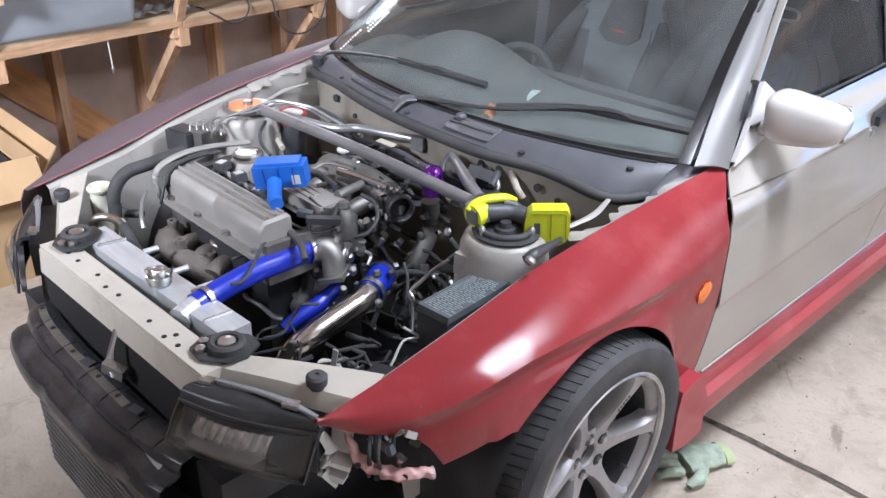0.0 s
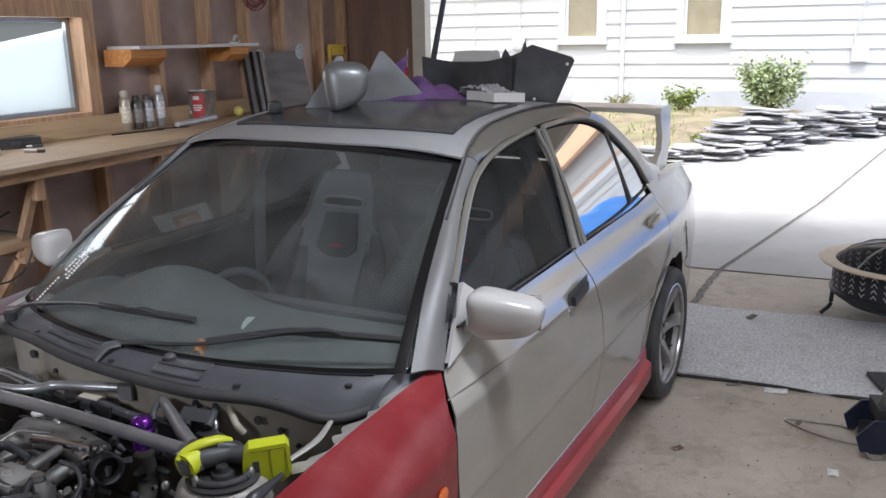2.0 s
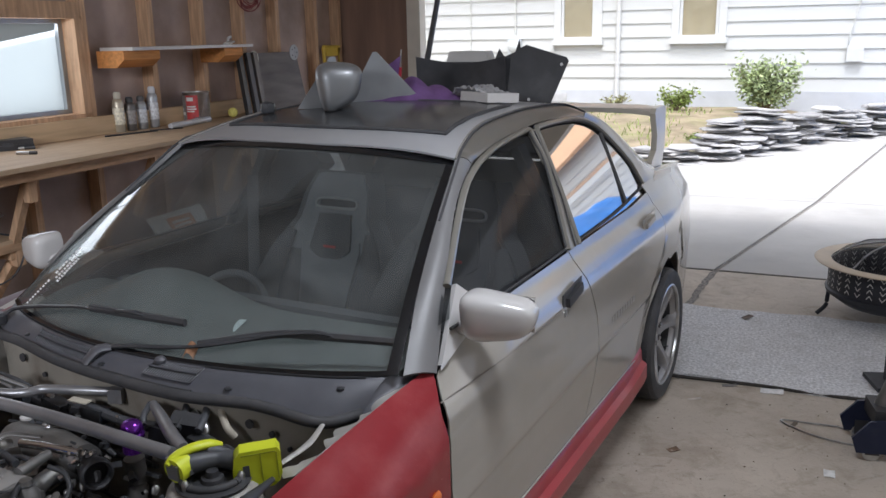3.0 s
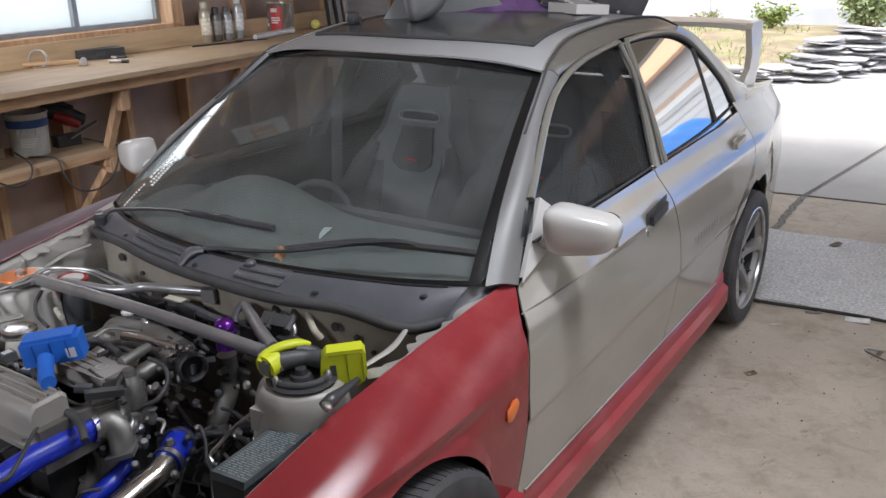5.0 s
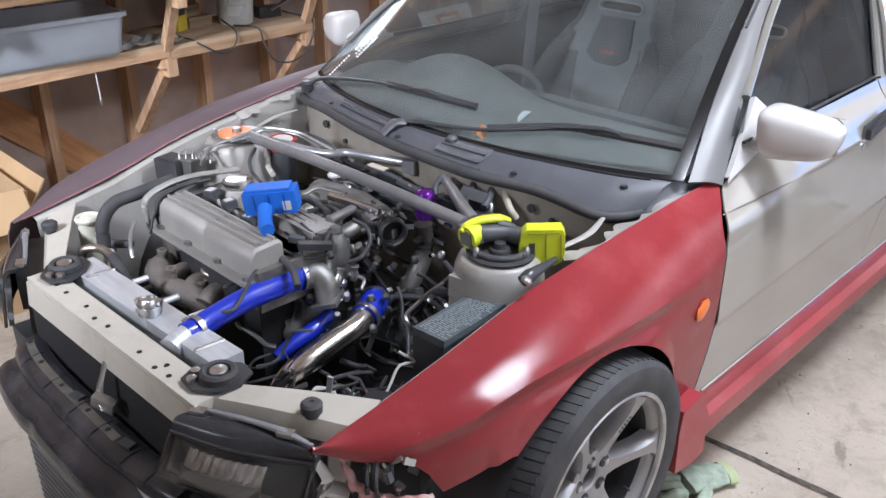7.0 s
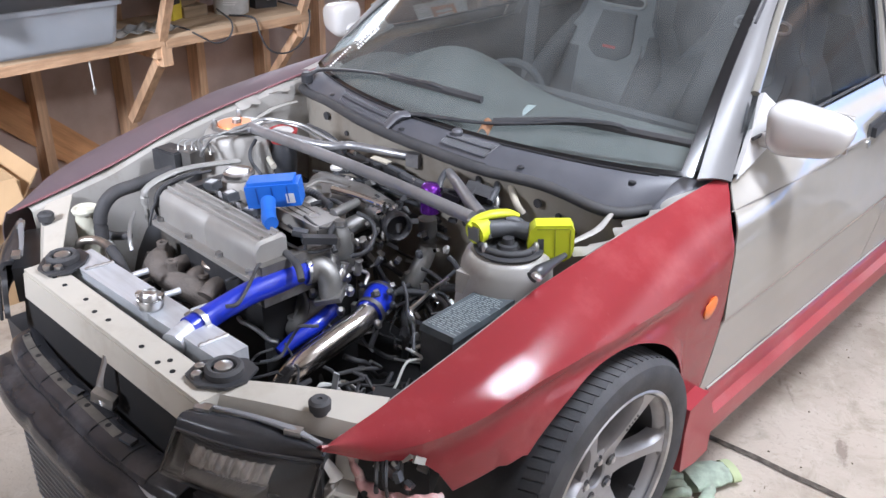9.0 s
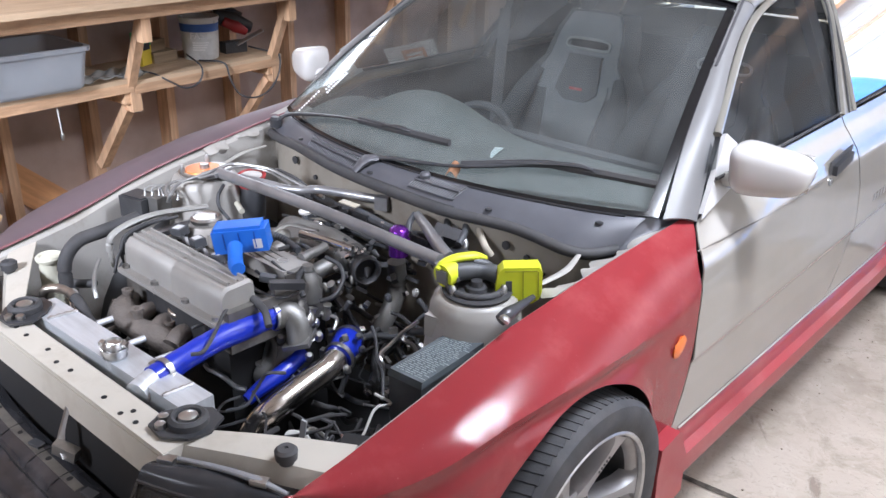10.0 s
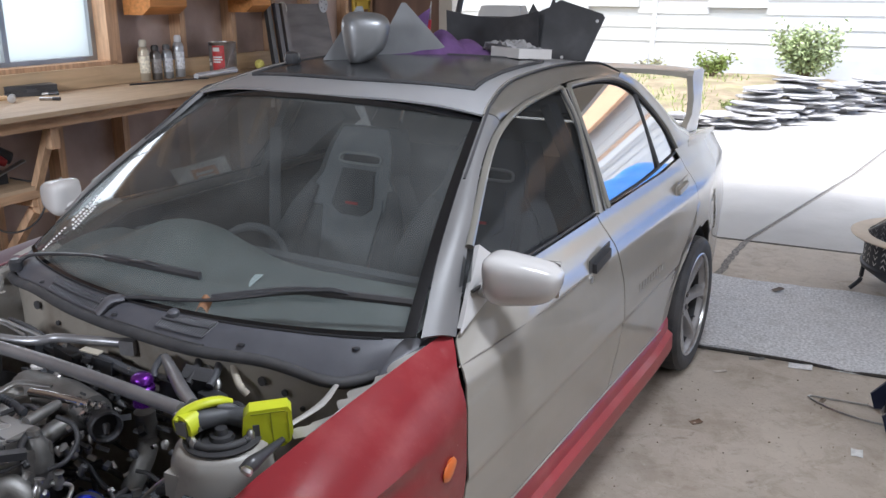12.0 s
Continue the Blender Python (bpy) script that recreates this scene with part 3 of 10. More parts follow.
pts.append(pts[0])
add_tube(seal, pts, 0.007, seg=6, n=1)
part("sunroof_seal", seal, RUBBER, car)


def gl(y, z):
    """A point of the side glass plane."""
    return Vector((0.755 - (z - 0.88) * 0.527, y, z))


# side rail from the wing corner over the doors: line along screen and gutter, line along the door frames
RAIL_IN = [(0.690, 0.435, 0.856)] + [tuple(Vector(windshield(1.0, k)) + Vector((0.004, -0.004, 0.003))) for k in (0.3, 0.65)] + [(x, y, lut(ROOF_Z, y) - 0.001) for y, x in ROOF_X]
RAIL_OUT = [Vector((0.738, 0.512, 0.842)), gl(0.695, 1.038), gl(0.90, 1.178), gl(1.075, 1.255), gl(1.15, 1.272), gl(1.275, 1.292), gl(1.42, 1.306), gl(1.72, 1.321), gl(2.01, 1.313), gl(2.15, 1.298)]
for sgn in (1, -1):
    mk = (lambda b: b) if sgn > 0 else mirror_x
    q_in, q_out = spline([Vector(p) for p in RAIL_IN], 8), spline(RAIL_OUT, 8)

    def rail(s, r):
        f = s * (len(q_in) - 1)
        k = min(int(f), len(q_in) - 2)
        a, b = q_in[k].lerp(q_in[k + 1], f - k), q_out[k].lerp(q_out[k + 1], f - k)
        return a.lerp(b, r) + Vector((0.006, -0.003, 0.008)) * math.sin(math.pi * r)
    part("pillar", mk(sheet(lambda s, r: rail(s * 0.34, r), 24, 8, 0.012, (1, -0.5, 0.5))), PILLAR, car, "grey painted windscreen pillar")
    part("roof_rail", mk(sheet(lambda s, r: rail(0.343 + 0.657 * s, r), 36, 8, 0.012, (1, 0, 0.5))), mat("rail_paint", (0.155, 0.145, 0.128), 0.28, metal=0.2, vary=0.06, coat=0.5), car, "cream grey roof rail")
    gt = BM()
    add_tube(gt, [Vector(p) + Vector((0.0, 0, 0.003)) for p in RAIL_IN[3:]], 0.0035, seg=6, n=5)
    part("gutter_trim", mk(gt), mat("gutter_bead", (0.42, 0.40, 0.37), 0.25, metal=0.4), car, "bright bead along the roof gutter")
    gt = BM()
    add_tube(gt, [Vector(p) + Vector((0.008, 0.002, 0.002)) for p in RAIL_IN[2:]], 0.004, seg=6, n=5)
    part("gutter_gap", mk(gt), RUBBER, car, "dark gutter joint")

    def cpillar(s, r):
        # from rear roof corner to the boot: fills between rear screen and rear door glass
        q1 = spline([Vector((0.514, 2.205, 1.3105)), Vector((0.528, 2.37, 1.268)), Vector((0.572, 2.545, 1.177)), Vector((0.625, 2.70, 1.072)), Vector((0.64, 2.86, 1.012))], 8)
        q2 = spline([gl(2.148, 1.298), gl(2.305, 1.238), gl(2.452, 1.104), gl(2.502, 0.985), gl(2.60, 0.970)], 8)
        f = s * (len(q1) - 1)
        k = min(int(f), len(q1) - 2)
        a, b = q1[k].lerp(q1[k + 1], f - k), q2[k].lerp(q2[k + 1], f - k)
        return a.lerp(b, r) + Vector((0.012, 0, 0.012)) * math.sin(math.pi * r)
    part("rear_pillar", mk(sheet(cpillar, 28, 8, 0.01, (1, 0, 0.3))), WHITE, car, "white rear roof pillar")

    # door frames: a dark channel and a bright outer bead round each window
    f1 = [gl(0.565, 0.942), gl(0.662, 1.012), gl(0.928, 1.180), gl(1.085, 1.245), gl(1.25, 1.279), gl(1.40, 1.295), gl(1.52, 1.304), gl(1.572, 1.306), gl(1.584, 1.27), gl(1.578, 1.17), gl(1.44, 0.93)]
    f2 = [gl(1.545, 0.925), gl(1.60, 1.10), gl(1.632, 1.25), gl(1.642, 1.300), gl(1.69, 1.309), gl(1.93, 1.308), gl(2.13, 1.287), gl(2.27, 1.232), gl(2.425, 1.095), gl(2.47, 0.985)]
    for ring in (f1[1:], f2):
        fb = BM()
        add_tube(fb, [p + Vector((0.004, 0, 0.002)) for p in ring], 0.011, seg=8, n=5, flat=0.8)
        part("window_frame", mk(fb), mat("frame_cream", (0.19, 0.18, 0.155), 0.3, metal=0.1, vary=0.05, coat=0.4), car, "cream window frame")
        fb = BM()
        add_tube(fb, [p.lerp(sum(ring, Vector()) / len(ring), 0.04) + Vector((0.004, 0, 0)) for p in ring], 0.0048, seg=8, n=5)
        part("window_seal", mk(fb), RUBBER, car)

    def post(s, r):
        # painted post between the two door windows
        z = 0.925 + 0.38 * r
        ya, yb = lut([(0.925, 1.435), (1.17, 1.572), (1.305, 1.568)], z), lut([(0.925, 1.55), (1.10, 1.605), (1.305, 1.65)], z)
        return gl(ya + (yb - ya) * s, z) + Vector((0.003 + 0.003 * math.sin(math.pi * s), 0, 0))
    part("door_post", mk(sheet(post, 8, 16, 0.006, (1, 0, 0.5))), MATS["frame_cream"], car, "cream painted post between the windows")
    gp = BM()
    add_tube(gp, [gl(1.50, 0.93) + Vector((0.009, 0, 0)), gl(1.588, 1.12) + Vector((0.009, 0, 0)), gl(1.607, 1.30) + Vector((0.009, 0, 0))], 0.0028, seg=6, n=4)
    part("post_gap", mk(gp), RUBBER, car, "dark joint between the doors")
    ws = BM()
    add_tube(ws, [gl(0.60, 0.925), gl(1.0, 0.927), gl(1.45, 0.934), gl(2.0, 0.945), gl(2.44, 0.975)], 0.0045, seg=8, n=4)
    part("waist_seal", mk(ws), RUBBER, car)
    # glass panes: the front one flat, the rear one bowed outwards
    g = BM()
    g.faces.new([g.verts.new(p + Vector((-0.008, 0, 0))) for p in spline(f1, 4)])
    bmesh.ops.triangulate(g, faces=g.faces)
    part("side_window", mk(g), FRONT_GLASS, car, "dark tinted side window", smooth=False)

    def rear_pane(s, r):
        z = 0.922 + 0.384 * r
        ya, yb = lut([(0.92, 1.543), (1.10, 1.60), (1.306, 1.645)], z), lut([(0.92, 2.48), (0.985, 2.47), (1.095, 2.425), (1.232, 2.27), (1.287, 2.13), (1.306, 1.93)], z)
        return gl(ya + (yb - ya) * s, z) + Vector((-0.010 + 0.030 * r * (1 - r), 0, 0.016 * r * (1 - r)))
    part("side_window", mk(sheet(rear_pane, 16, 24, 0.004, (1, 0, 0.5))), SIDE_GLASS, car, "dark tinted side window")
    div = BM()
    add_tube(div, [gl(2.262, 1.232), gl(2.22, 1.1), gl(2.178, 0.955)], 0.0065, seg=8, n=3)
    part("window_bar", mk(div), RUBBER, car)
    # mirror foot triangle
    def sail(s, r):
        # cover plate between the pillar and the waist of the door
        tip = Vector((0.738, 0.517, 0.845))
        a, b = tip.lerp(gl(0.70, 1.008), s), tip.lerp(gl(0.80, 0.925), s)
        return a.lerp(b, r) + Vector((0.009, 0, 0.003))
    part("mirror_foot", mk(sheet(sail, 14, 6, 0.015, (1, 0, 0.4))), MIRROR_WHITE, car, "white mirror cover plate")

    # door mirror: rounded shell, flat at the back where the glass sits
    mb = BM()
    bmesh.ops.create_uvsphere(mb, u_segments=28, v_segments=18, radius=1)
    for v in mb.verts:
        x, y, z = v.co
        e = 0.55
        x, y, z = (math.copysign(abs(c) ** e, c) for c in (x, y, z))
        y = min(y, 0.45)
        fat = 1.0 + 0.08 * z
        v.co = Vector((x * 0.093 * fat, y * 0.062 * (1 - 0.12 * x), z * 0.056 * (1 - 0.14 * x) + (0.004 * x if z < 0 else -0.004 * x)))
    bmesh.ops.transform(mb, matrix=Matrix.Translation((0.838, 0.655, 0.957)) @ rot(0, 0, 8) @ Matrix.Diagonal((1 if sgn > 0 else 0.72, 1, 1, 1)), verts=mb.verts)
    mir = part("door_mirror", mk(mb), MIRROR_WHITE, car, "glossy white door mirror shell")
    ar = BM()
    add_tube(ar, [(0.728, 0.655, 0.912), (0.765, 0.65, 0.918), (0.80, 0.652, 0.938)], [0.024, 0.026, 0.038], seg=16, flat=0.75)
    part("arm", mk(ar), MIRROR_WHITE, mir)
    gp = boxm((0.155 if sgn > 0 else 0.12, 0.004, 0.09), (0.838, 0.686, 0.957), rot(0, 0, 8))
    part("mirror_glass", mk(gp), CHROME, mir, bevel=0.001)

# rear: screen, boot, tail
part("rear_screen", sheet(lambda s, r: ((2 * s - 1) * (0.515 + 0.11 * r), 2.215 + 0.56 * r + 0.05 * (1 - (2 * s - 1) ** 2), 1.308 - 0.29 * r + 0.02 * math.sin(math.pi * r)), 16, 10, 0.004, (0, 1, 1)), mat("rear_glass", (0.02, 0.02, 0.022), 0.05), car, "dark rear screen")
part("boot_lid", sheet(lambda s, r: ((2 * s - 1) * 0.64, 2.795 + 0.605 * r - 0.02 * (2 * s - 1) ** 2, 1.008 - 0.02 * r - 0.05 * r ** 4 - 0.02 * abs(2 * s - 1) ** 4), 20, 12, 0.006, (0, 0, 1)), WHITE, car, "white boot lid")
part("tail_panel", sheet(lambda s, r: ((2 * s - 1) * (side_x(q_end(0.25 + 0.70 * r), 0.25 + 0.70 * r) + 0.002), q_end(0.25 + 0.70 * r) - 0.004 + 0.05 * (1 - (2 * s - 1) ** 4), 0.25 + 0.70 * r), 20, 12, 0.006, (0, 1, 0)), WHITE, car, "white tail panel")
for sgn in (1, -1):
    mk = (lambda b: b) if sgn > 0 else mirror_x
    part("boot_shoulder", mk(sheet(lambda s, r: Vector((0.632, 2.80 + 0.58 * s, 1.0 - 0.045 * s)).lerp(Vector((side_x(2.62 + 0.76 * s, 0.97 - 0.04 * s), 2.62 + 0.76 * s, 0.975 - 0.035 * s)), r) + Vector((0.01, 0, 0.012)) * math.sin(math.pi * r), 16, 6, 0.006, (0, 0, 1))), WHITE, car)
# rear wing
spoiler = part("spoiler", sheet(lambda s, r: ((2 * s - 1) * 0.63, 2.88 + 0.19 * r, 1.272 + 0.008 * r + 0.006 * math.sin(math.pi * r) - 0.014 * abs(2 * s - 1) ** 8), 30, 6, 0.022, (0, 0, 1)), mat("wing_paint", (0.62, 0.58, 0.50), 0.3, vary=0.06, coat=0.4), car, "white high rear wing on the boot")
for sgn in (1, -1):
    m = Matrix(((0, 0, 1, 0.615 * sgn), (1, 0, 0, 0), (0, 1, 0, 0), (0, 0, 0, 1)))
    part("end_plate", prism([(2.83, 1.0), (3.04, 0.985), (3.085, 1.09), (3.075, 1.262), (3.05, 1.278), (2.89, 1.274), (2.875, 1.25), (2.93, 1.14), (2.92, 1.07), (2.86, 1.035)], 0.028, m), MATS["wing_paint"], spoiler, bevel=0.006)

# wheels
def wheel(at, label, steer=0):
    w = new("wheel")
    w.parent = car
    w.matrix_basis = Matrix.Translation(at) @ rot(0, 0, steer)
    w["label"] = label
    ry = rot(0, 90, 0)
    R0 = 0.300
    ty = BM()
    prof = [(0.222, -0.095), (0.238, -0.102), (0.265, -0.106), (0.287, -0.100), (0.297, -0.085), (R0, -0.05), (R0, 0.05), (0.297, 0.085), (0.287, 0.100), (0.265, 0.106), (0.238, 0.102), (0.222, 0.095)]
    add_lathe(ty, prof, 72, ry, cap=False)
    part("tyre", ty, RUBBER, w, "black rubber tyre with worn tread")
    tr = BM()
    for k in range(84):
        for sx in (-1, 1):
            a = 2 * math.pi * (k + 0.25 * sx) / 84
            add_box(tr, (0.058, 0.0185, 0.005), (0.05 * sx + 0.006 * sx, math.cos(a) * 0.2985, math.sin(a) * 0.2985), Matrix.Rotation(a - math.pi / 2, 4, "X") @ rot(0, 4 * sx, 14 * sx))
    part("tread", tr, RUBBER, w, kind="stuff")
    rim = BM()
    add_lathe(rim, [(0.224, 0.098), (0.229, 0.094), (0.222, 0.084), (0.209, 0.076), (0.203, 0.06)], 64, ry, cap=False)
    rimo = part("rim", rim, WHEEL, w, "silver alloy rim")
    part("barrel", add_lathe(BM(), [(0.203, 0.06), (0.198, 0.04), (0.188, -0.04), (0.20, -0.08), (0.222, -0.095)], 64, ry, cap=False), DARK, rimo, "dark inner barrel")
    lip = BM()
    add_lathe(lip, [(0.226, 0.090), (0.231, 0.097), (0.225, 0.1005), (0.219, 0.097), (0.217, 0.088)], 64, ry, cap=False)
    part("rim_lip", lip, STEEL, rimo, "polished rim lip")
    for k in range(6):
        a = 2 * math.pi * k / 6 - radians(31)
        sp = BM()
        secs = []
        for rr, hw, x0, x1 in ((0.030, 0.036, 0.015, 0.050), (0.058, 0.031, 0.018, 0.054), (0.078, 0.022, 0.022, 0.059), (0.105, 0.0165, 0.026, 0.066), (0.14, 0.0150, 0.032, 0.075), (0.172, 0.0165, 0.040, 0.083), (0.195, 0.023, 0.046, 0.087), (0.206, 0.033, 0.050, 0.088), (0.213, 0.046, 0.052, 0.088)):
            ring = []
            for yy, xx in ((-hw * 1.15, x0), (hw * 1.15, x0), (hw, x1 - 0.009), (hw * 0.74, x1), (-hw * 0.74, x1), (-hw, x1 - 0.009)):
                ring.append(sp.verts.new(Matrix.Rotation(a, 4, "X") @ Vector((xx, yy, rr))))
            secs.append(ring)
        for A, B in zip(secs, secs[1:]):
            for q in range(6):
                sp.faces.new((A[q], A[(q + 1) % 6], B[(q + 1) % 6], B[q]))
        spo = part("spoke", sp, WHEEL, rimo, bevel=0.0)
        if k == 0:
            for j in range(5):
                part("letter_bar", boxm((0.0012, 0.007, 0.006), Matrix.Rotation(a, 4, "X") @ Vector((0.0765 + 0.0024 * (j - 2), 0.001, 0.142 + 0.0095 * (j - 2))), Matrix.Rotation(a, 4, "X") @ rot(0, -15, 0)), mat("dark_letter", (0.05, 0.05, 0.05), 0.5), spo)
    hub = BM()
    add_lathe(hub, [(0.026, 0.030), (0.027, 0.046), (0.031, 0.050), (0.036, 0.050), (0.066, 0.0535), (0.072, 0.050), (0.078, 0.02), (0.07, -0.02)], 36, ry, cap=False)
    part("hub", hub, WHEEL, rimo)
    part("bore", lathem([(0.027, 0.03), (0.012, 0.031), (0, 0.031)], (0, 0, 0), ry, seg=24, cap=False), DARK, rimo, "dark centre bore")
    for k in range(5):
        a = 2 * math.pi * k / 5 + 0.5
        m = Matrix.Translation((0.050, math.cos(a) * 0.051, math.sin(a) * 0.051)) @ ry
        part("nut_pocket", add_lathe(BM(), [(0.0155, 0.0), (0.0155, 0.0035), (0.013, 0.0038), (0, 0.0038)], 18, m), DARK, rimo)
        part("wheel_nut", add_lathe(BM(), [(0.0085, 0.0), (0.0085, 0.010), (0.005, 0.012), (0.0, 0.012)], 6, m), STEEL, rimo)
    part("valve_stem", tubem([(0.055, 0.145, -0.115), (0.072, 0.138, -0.108)], [0.005, 0.004], seg=8, n=2), RUBBER, rimo)
    disc = BM()
    add_lathe(disc, [(0.05, -0.01), (0.13, -0.01), (0.13, -0.03), (0.05, -0.03)], 40, ry, cap=False)
    part("brake_disc", disc, mat("rusty_disc", (0.22, 0.16, 0.12), 0.45, metal=0.8, vary=0.25, scale=30), w, "grey brake disc with rust")
    cb = boxm((0.06, 0.06, 0.16), (-0.01, 0.115, 0.03))
    part("brake_caliper", cb, DARK, w, bevel=0.01)
    bk = BM()
    add_lathe(bk, [(0.03, -0.05), (0.19, -0.045), (0.2, -0.06), (0.03, -0.06)], 32, ry, cap=False)
    part("dust_shield", bk, DARK, w)
    return w


wheel((0.735, 0.0, 0.302), "front wheel with silver six-spoke alloy rim")
wheel((0.735, 2.5, 0.302), "rear wheel with silver six-spoke alloy rim")
for y in (0.0, 2.5):
    w = wheel((-0.735, y, 0.302), "wheel with silver six-spoke alloy rim on the wall side")
    w.rotation_euler = (0, 0, math.pi)
# wheel house liners
for sgn in (1, -1):
    for yc in (0.0, 2.5):
        lb = BM()
        rings = []
        for xx in (0.795, 0.50):
            rings.append([lb.verts.new((xx * sgn, yc + 0.345 * math.cos(a), 0.305 + 0.335 * math.sin(a))) for a in (math.pi * (k / 20 * 1.2 - 0.1) for k in range(21))])
        for k in range(20):
            lb.faces.new((rings[0][k], rings[0][k + 1], rings[1][k + 1], rings[1][k]))
        lb.faces.new(rings[1])
        part("wheel_liner", lb, BLACK_PL, car)

# ---- car: screen foot, wipers ----
def low(x):
    y, z = WS_LOW(x)
    return Vector((x, y, z))


SEAL = [(-0.645, 0.325, 0.806), (-0.56, 0.283, 0.815), (-0.43, 0.254, 0.822), (-0.24, 0.206, 0.824), (-0.09, 0.184, 0.824), (0.04, 0.176, 0.824), (0.144, 0.175, 0.822), (0.25, 0.187, 0.817), (0.385, 0.231, 0.81), (0.46, 0.248, 0.80), (0.541, 0.254, 0.79), (0.595, 0.281, 0.785), (0.64, 0.335, 0.792)]
seal_pts = spline(SEAL, 10)


def cowl(s, r):
    f = s * (len(seal_pts) - 1)
    k = min(int(f), len(seal_pts) - 2)
    a = seal_pts[k].lerp(seal_pts[k + 1], f - k)
    b = low(max(-0.68, min(0.68, a.x * 1.04))) + Vector((0, 0.004, 0.0))
    p = a.lerp(b, r)
    p.z += 0.012 * math.sin(math.pi * r)
    return p


cowl_ob = part("scuttle_panel", sheet(cowl, 60, 8, 0.004, (0, 0, 1)), COWL, car, "dark grey plastic scuttle panel, dusty")
part("scuttle_seal", tubem([p + Vector((0, -0.004, 0.002)) for p in seal_pts[::3]], 0.014, seg=10, n=2), RUBBER, car, "black rubber bonnet seal")


for sgn in (1, -1):
    def scuttle_end(s, r, sgn=sgn):
        a = Vector(cowl(1.0 if sgn > 0 else 0.0, r)) - Vector((0.006 * sgn, 0, 0.002))
        y = 0.33 + 0.20 * r
        b = Vector(((lut(EDGE_X, y) - 0.003) * sgn, y, lut(EDGE_Z, y) - 0.002 if sgn > 0 else lut(FAR_EDGE, y) - 0.004))
        return a.lerp(b, s) - Vector((0, 0, 0.012)) * math.sin(math.pi * s)
    part("scuttle_end", sheet(scuttle_end, 6, 8, 0.004, (0, 0, 1)), COWL, cowl_ob)


def along(x):
    """The scuttle's own run of s for a place x across the car."""
    for k in range(len(seal_pts) - 1):
        a, b = seal_pts[k].x, seal_pts[k + 1].x
        if a <= x <= b:
            return (k + (x - a) / (b - a)) / (len(seal_pts) - 1)
    return 0.5


def vent(cx0, cx1, r0, r1, nx):
    sl = BM()
    on = lambda x, r, lift: Vector(cowl(along(x), r)) + Vector((0, 0, lift))
    base = sheet(lambda s, r: on(cx0 + (cx1 - cx0) * s, r0 + (r1 - r0) * r, 0.0028), 12, 4, 0.002, (0, 0, 1))
    o = part("vent", base, mat("vent_black", (0.006, 0.006, 0.007), 0.8), cowl_ob, "black slotted air vent")
    for i in range(nx + 1):
        x = cx0 + (cx1 - cx0) * i / nx
        add_tube(sl, [on(x, r0, 0.0055), on(x + 0.004, r1, 0.0055)], 0.0016, seg=4, n=1)
    for r in (r0, (r0 + r1) / 2, r1):
        add_tube(sl, [on(cx0 + (cx1 - cx0) * k / 8, r, 0.005) for k in range(9)], 0.0028, seg=4, n=1)
    part("vent_grille", sl, COWL, cowl_ob)


vent(-0.365, -0.115, 0.16, 0.66, 30)
vent(0.095, 0.235, 0.26, 0.78, 20)
for x in (-0.42, -0.05, 0.33, 0.57):
    p = Vector(cowl(along(x), 0.25 if x < 0.5 else 0.6))
    part("clip", lathem([(0.009, 0), (0.009, 0.004), (0.004, 0.006), (0, 0.006)], p, seg=10), BLACK_PL, cowl_ob)
# raised moulding lines and the pivot cover of the wiper
for r in (0.06, 0.90):
    part("moulding", tubem([Vector(cowl(k / 40, r)) + Vector((0, 0, 0.002)) for k in range(3, 38)], 0.0030, seg=6, n=1), mat("seam_dark", (0.014, 0.014, 0.016), 0.6), cowl_ob)
part("pivot_cover", tubem([Vector(cowl(along(-0.105), 0.12)) + Vector((0, 0, 0.004)), Vector(cowl(along(-0.085), 0.5)) + Vector((0, 0, 0.012)), Vector(cowl(along(-0.06), 0.85)) + Vector((0, 0, 0.008))], [0.020, 0.026, 0.014], seg=14, flat=0.45), COWL, cowl_ob)
for x in (-0.075, 0.115):
    part("pivot_cap", lathem([(0.014, 0), (0.015, 0.008), (0.010, 0.014), (0, 0.014)], Vector(cowl(along(x), 0.72)) + Vector((0, 0, 0.004)), seg=14), COWL, cowl_ob)
part("seam", tubem([Vector(cowl(along(-0.10 + 0.05 * k), 0.10)) + Vector((0, 0, 0.004)) for k in range(8)], 0.0028, seg=6, n=2), RUBBER, cowl_ob)


def wiper(arm, blade, name):
    up = Vector((0, -0.006, 0.012))
    a = [Vector(p) + up for p in arm]
    w = new("wiper")
    w.parent = car
    w["label"] = "black windscreen wiper resting on the glass"
    ab = BM()
    add_tube(ab, a, [0.012, 0.010, 0.007, 0.006], seg=8, n=6, flat=0.6)
    add_lathe(ab, [(0.018, -0.02), (0.02, 0.004), (0.013, 0.012), (0, 0.012)], 12, Matrix.Translation(a[0]))
    part("wiper_arm", ab, BLACK_PL, w)
    b = [Vector(p) + Vector((0, -0.004, 0.007)) for p in blade]
    bb = BM()
    add_tube(bb, b, 0.0075, seg=6, n=6, flat=1.5)
    part("wiper_blade", bb, RUBBER, w)
    fb = BM()
    n = len(b)
    add_tube(fb, [b[0].lerp(b[1], 0.55) + up * 0.3, b[n // 2] + up * 0.8, b[n // 2].lerp(b[-1], 0.3) + up * 0.3], [0.006, 0.010, 0.005], seg=8, n=6, flat=0.7)
    add_tube(fb, [b[n // 2] + up * 0.4, b[-1] + up * 0.1], [0.0045, 0.003], seg=6, n=3)
    part("wiper_bridge", fb, BLACK_PL, w)


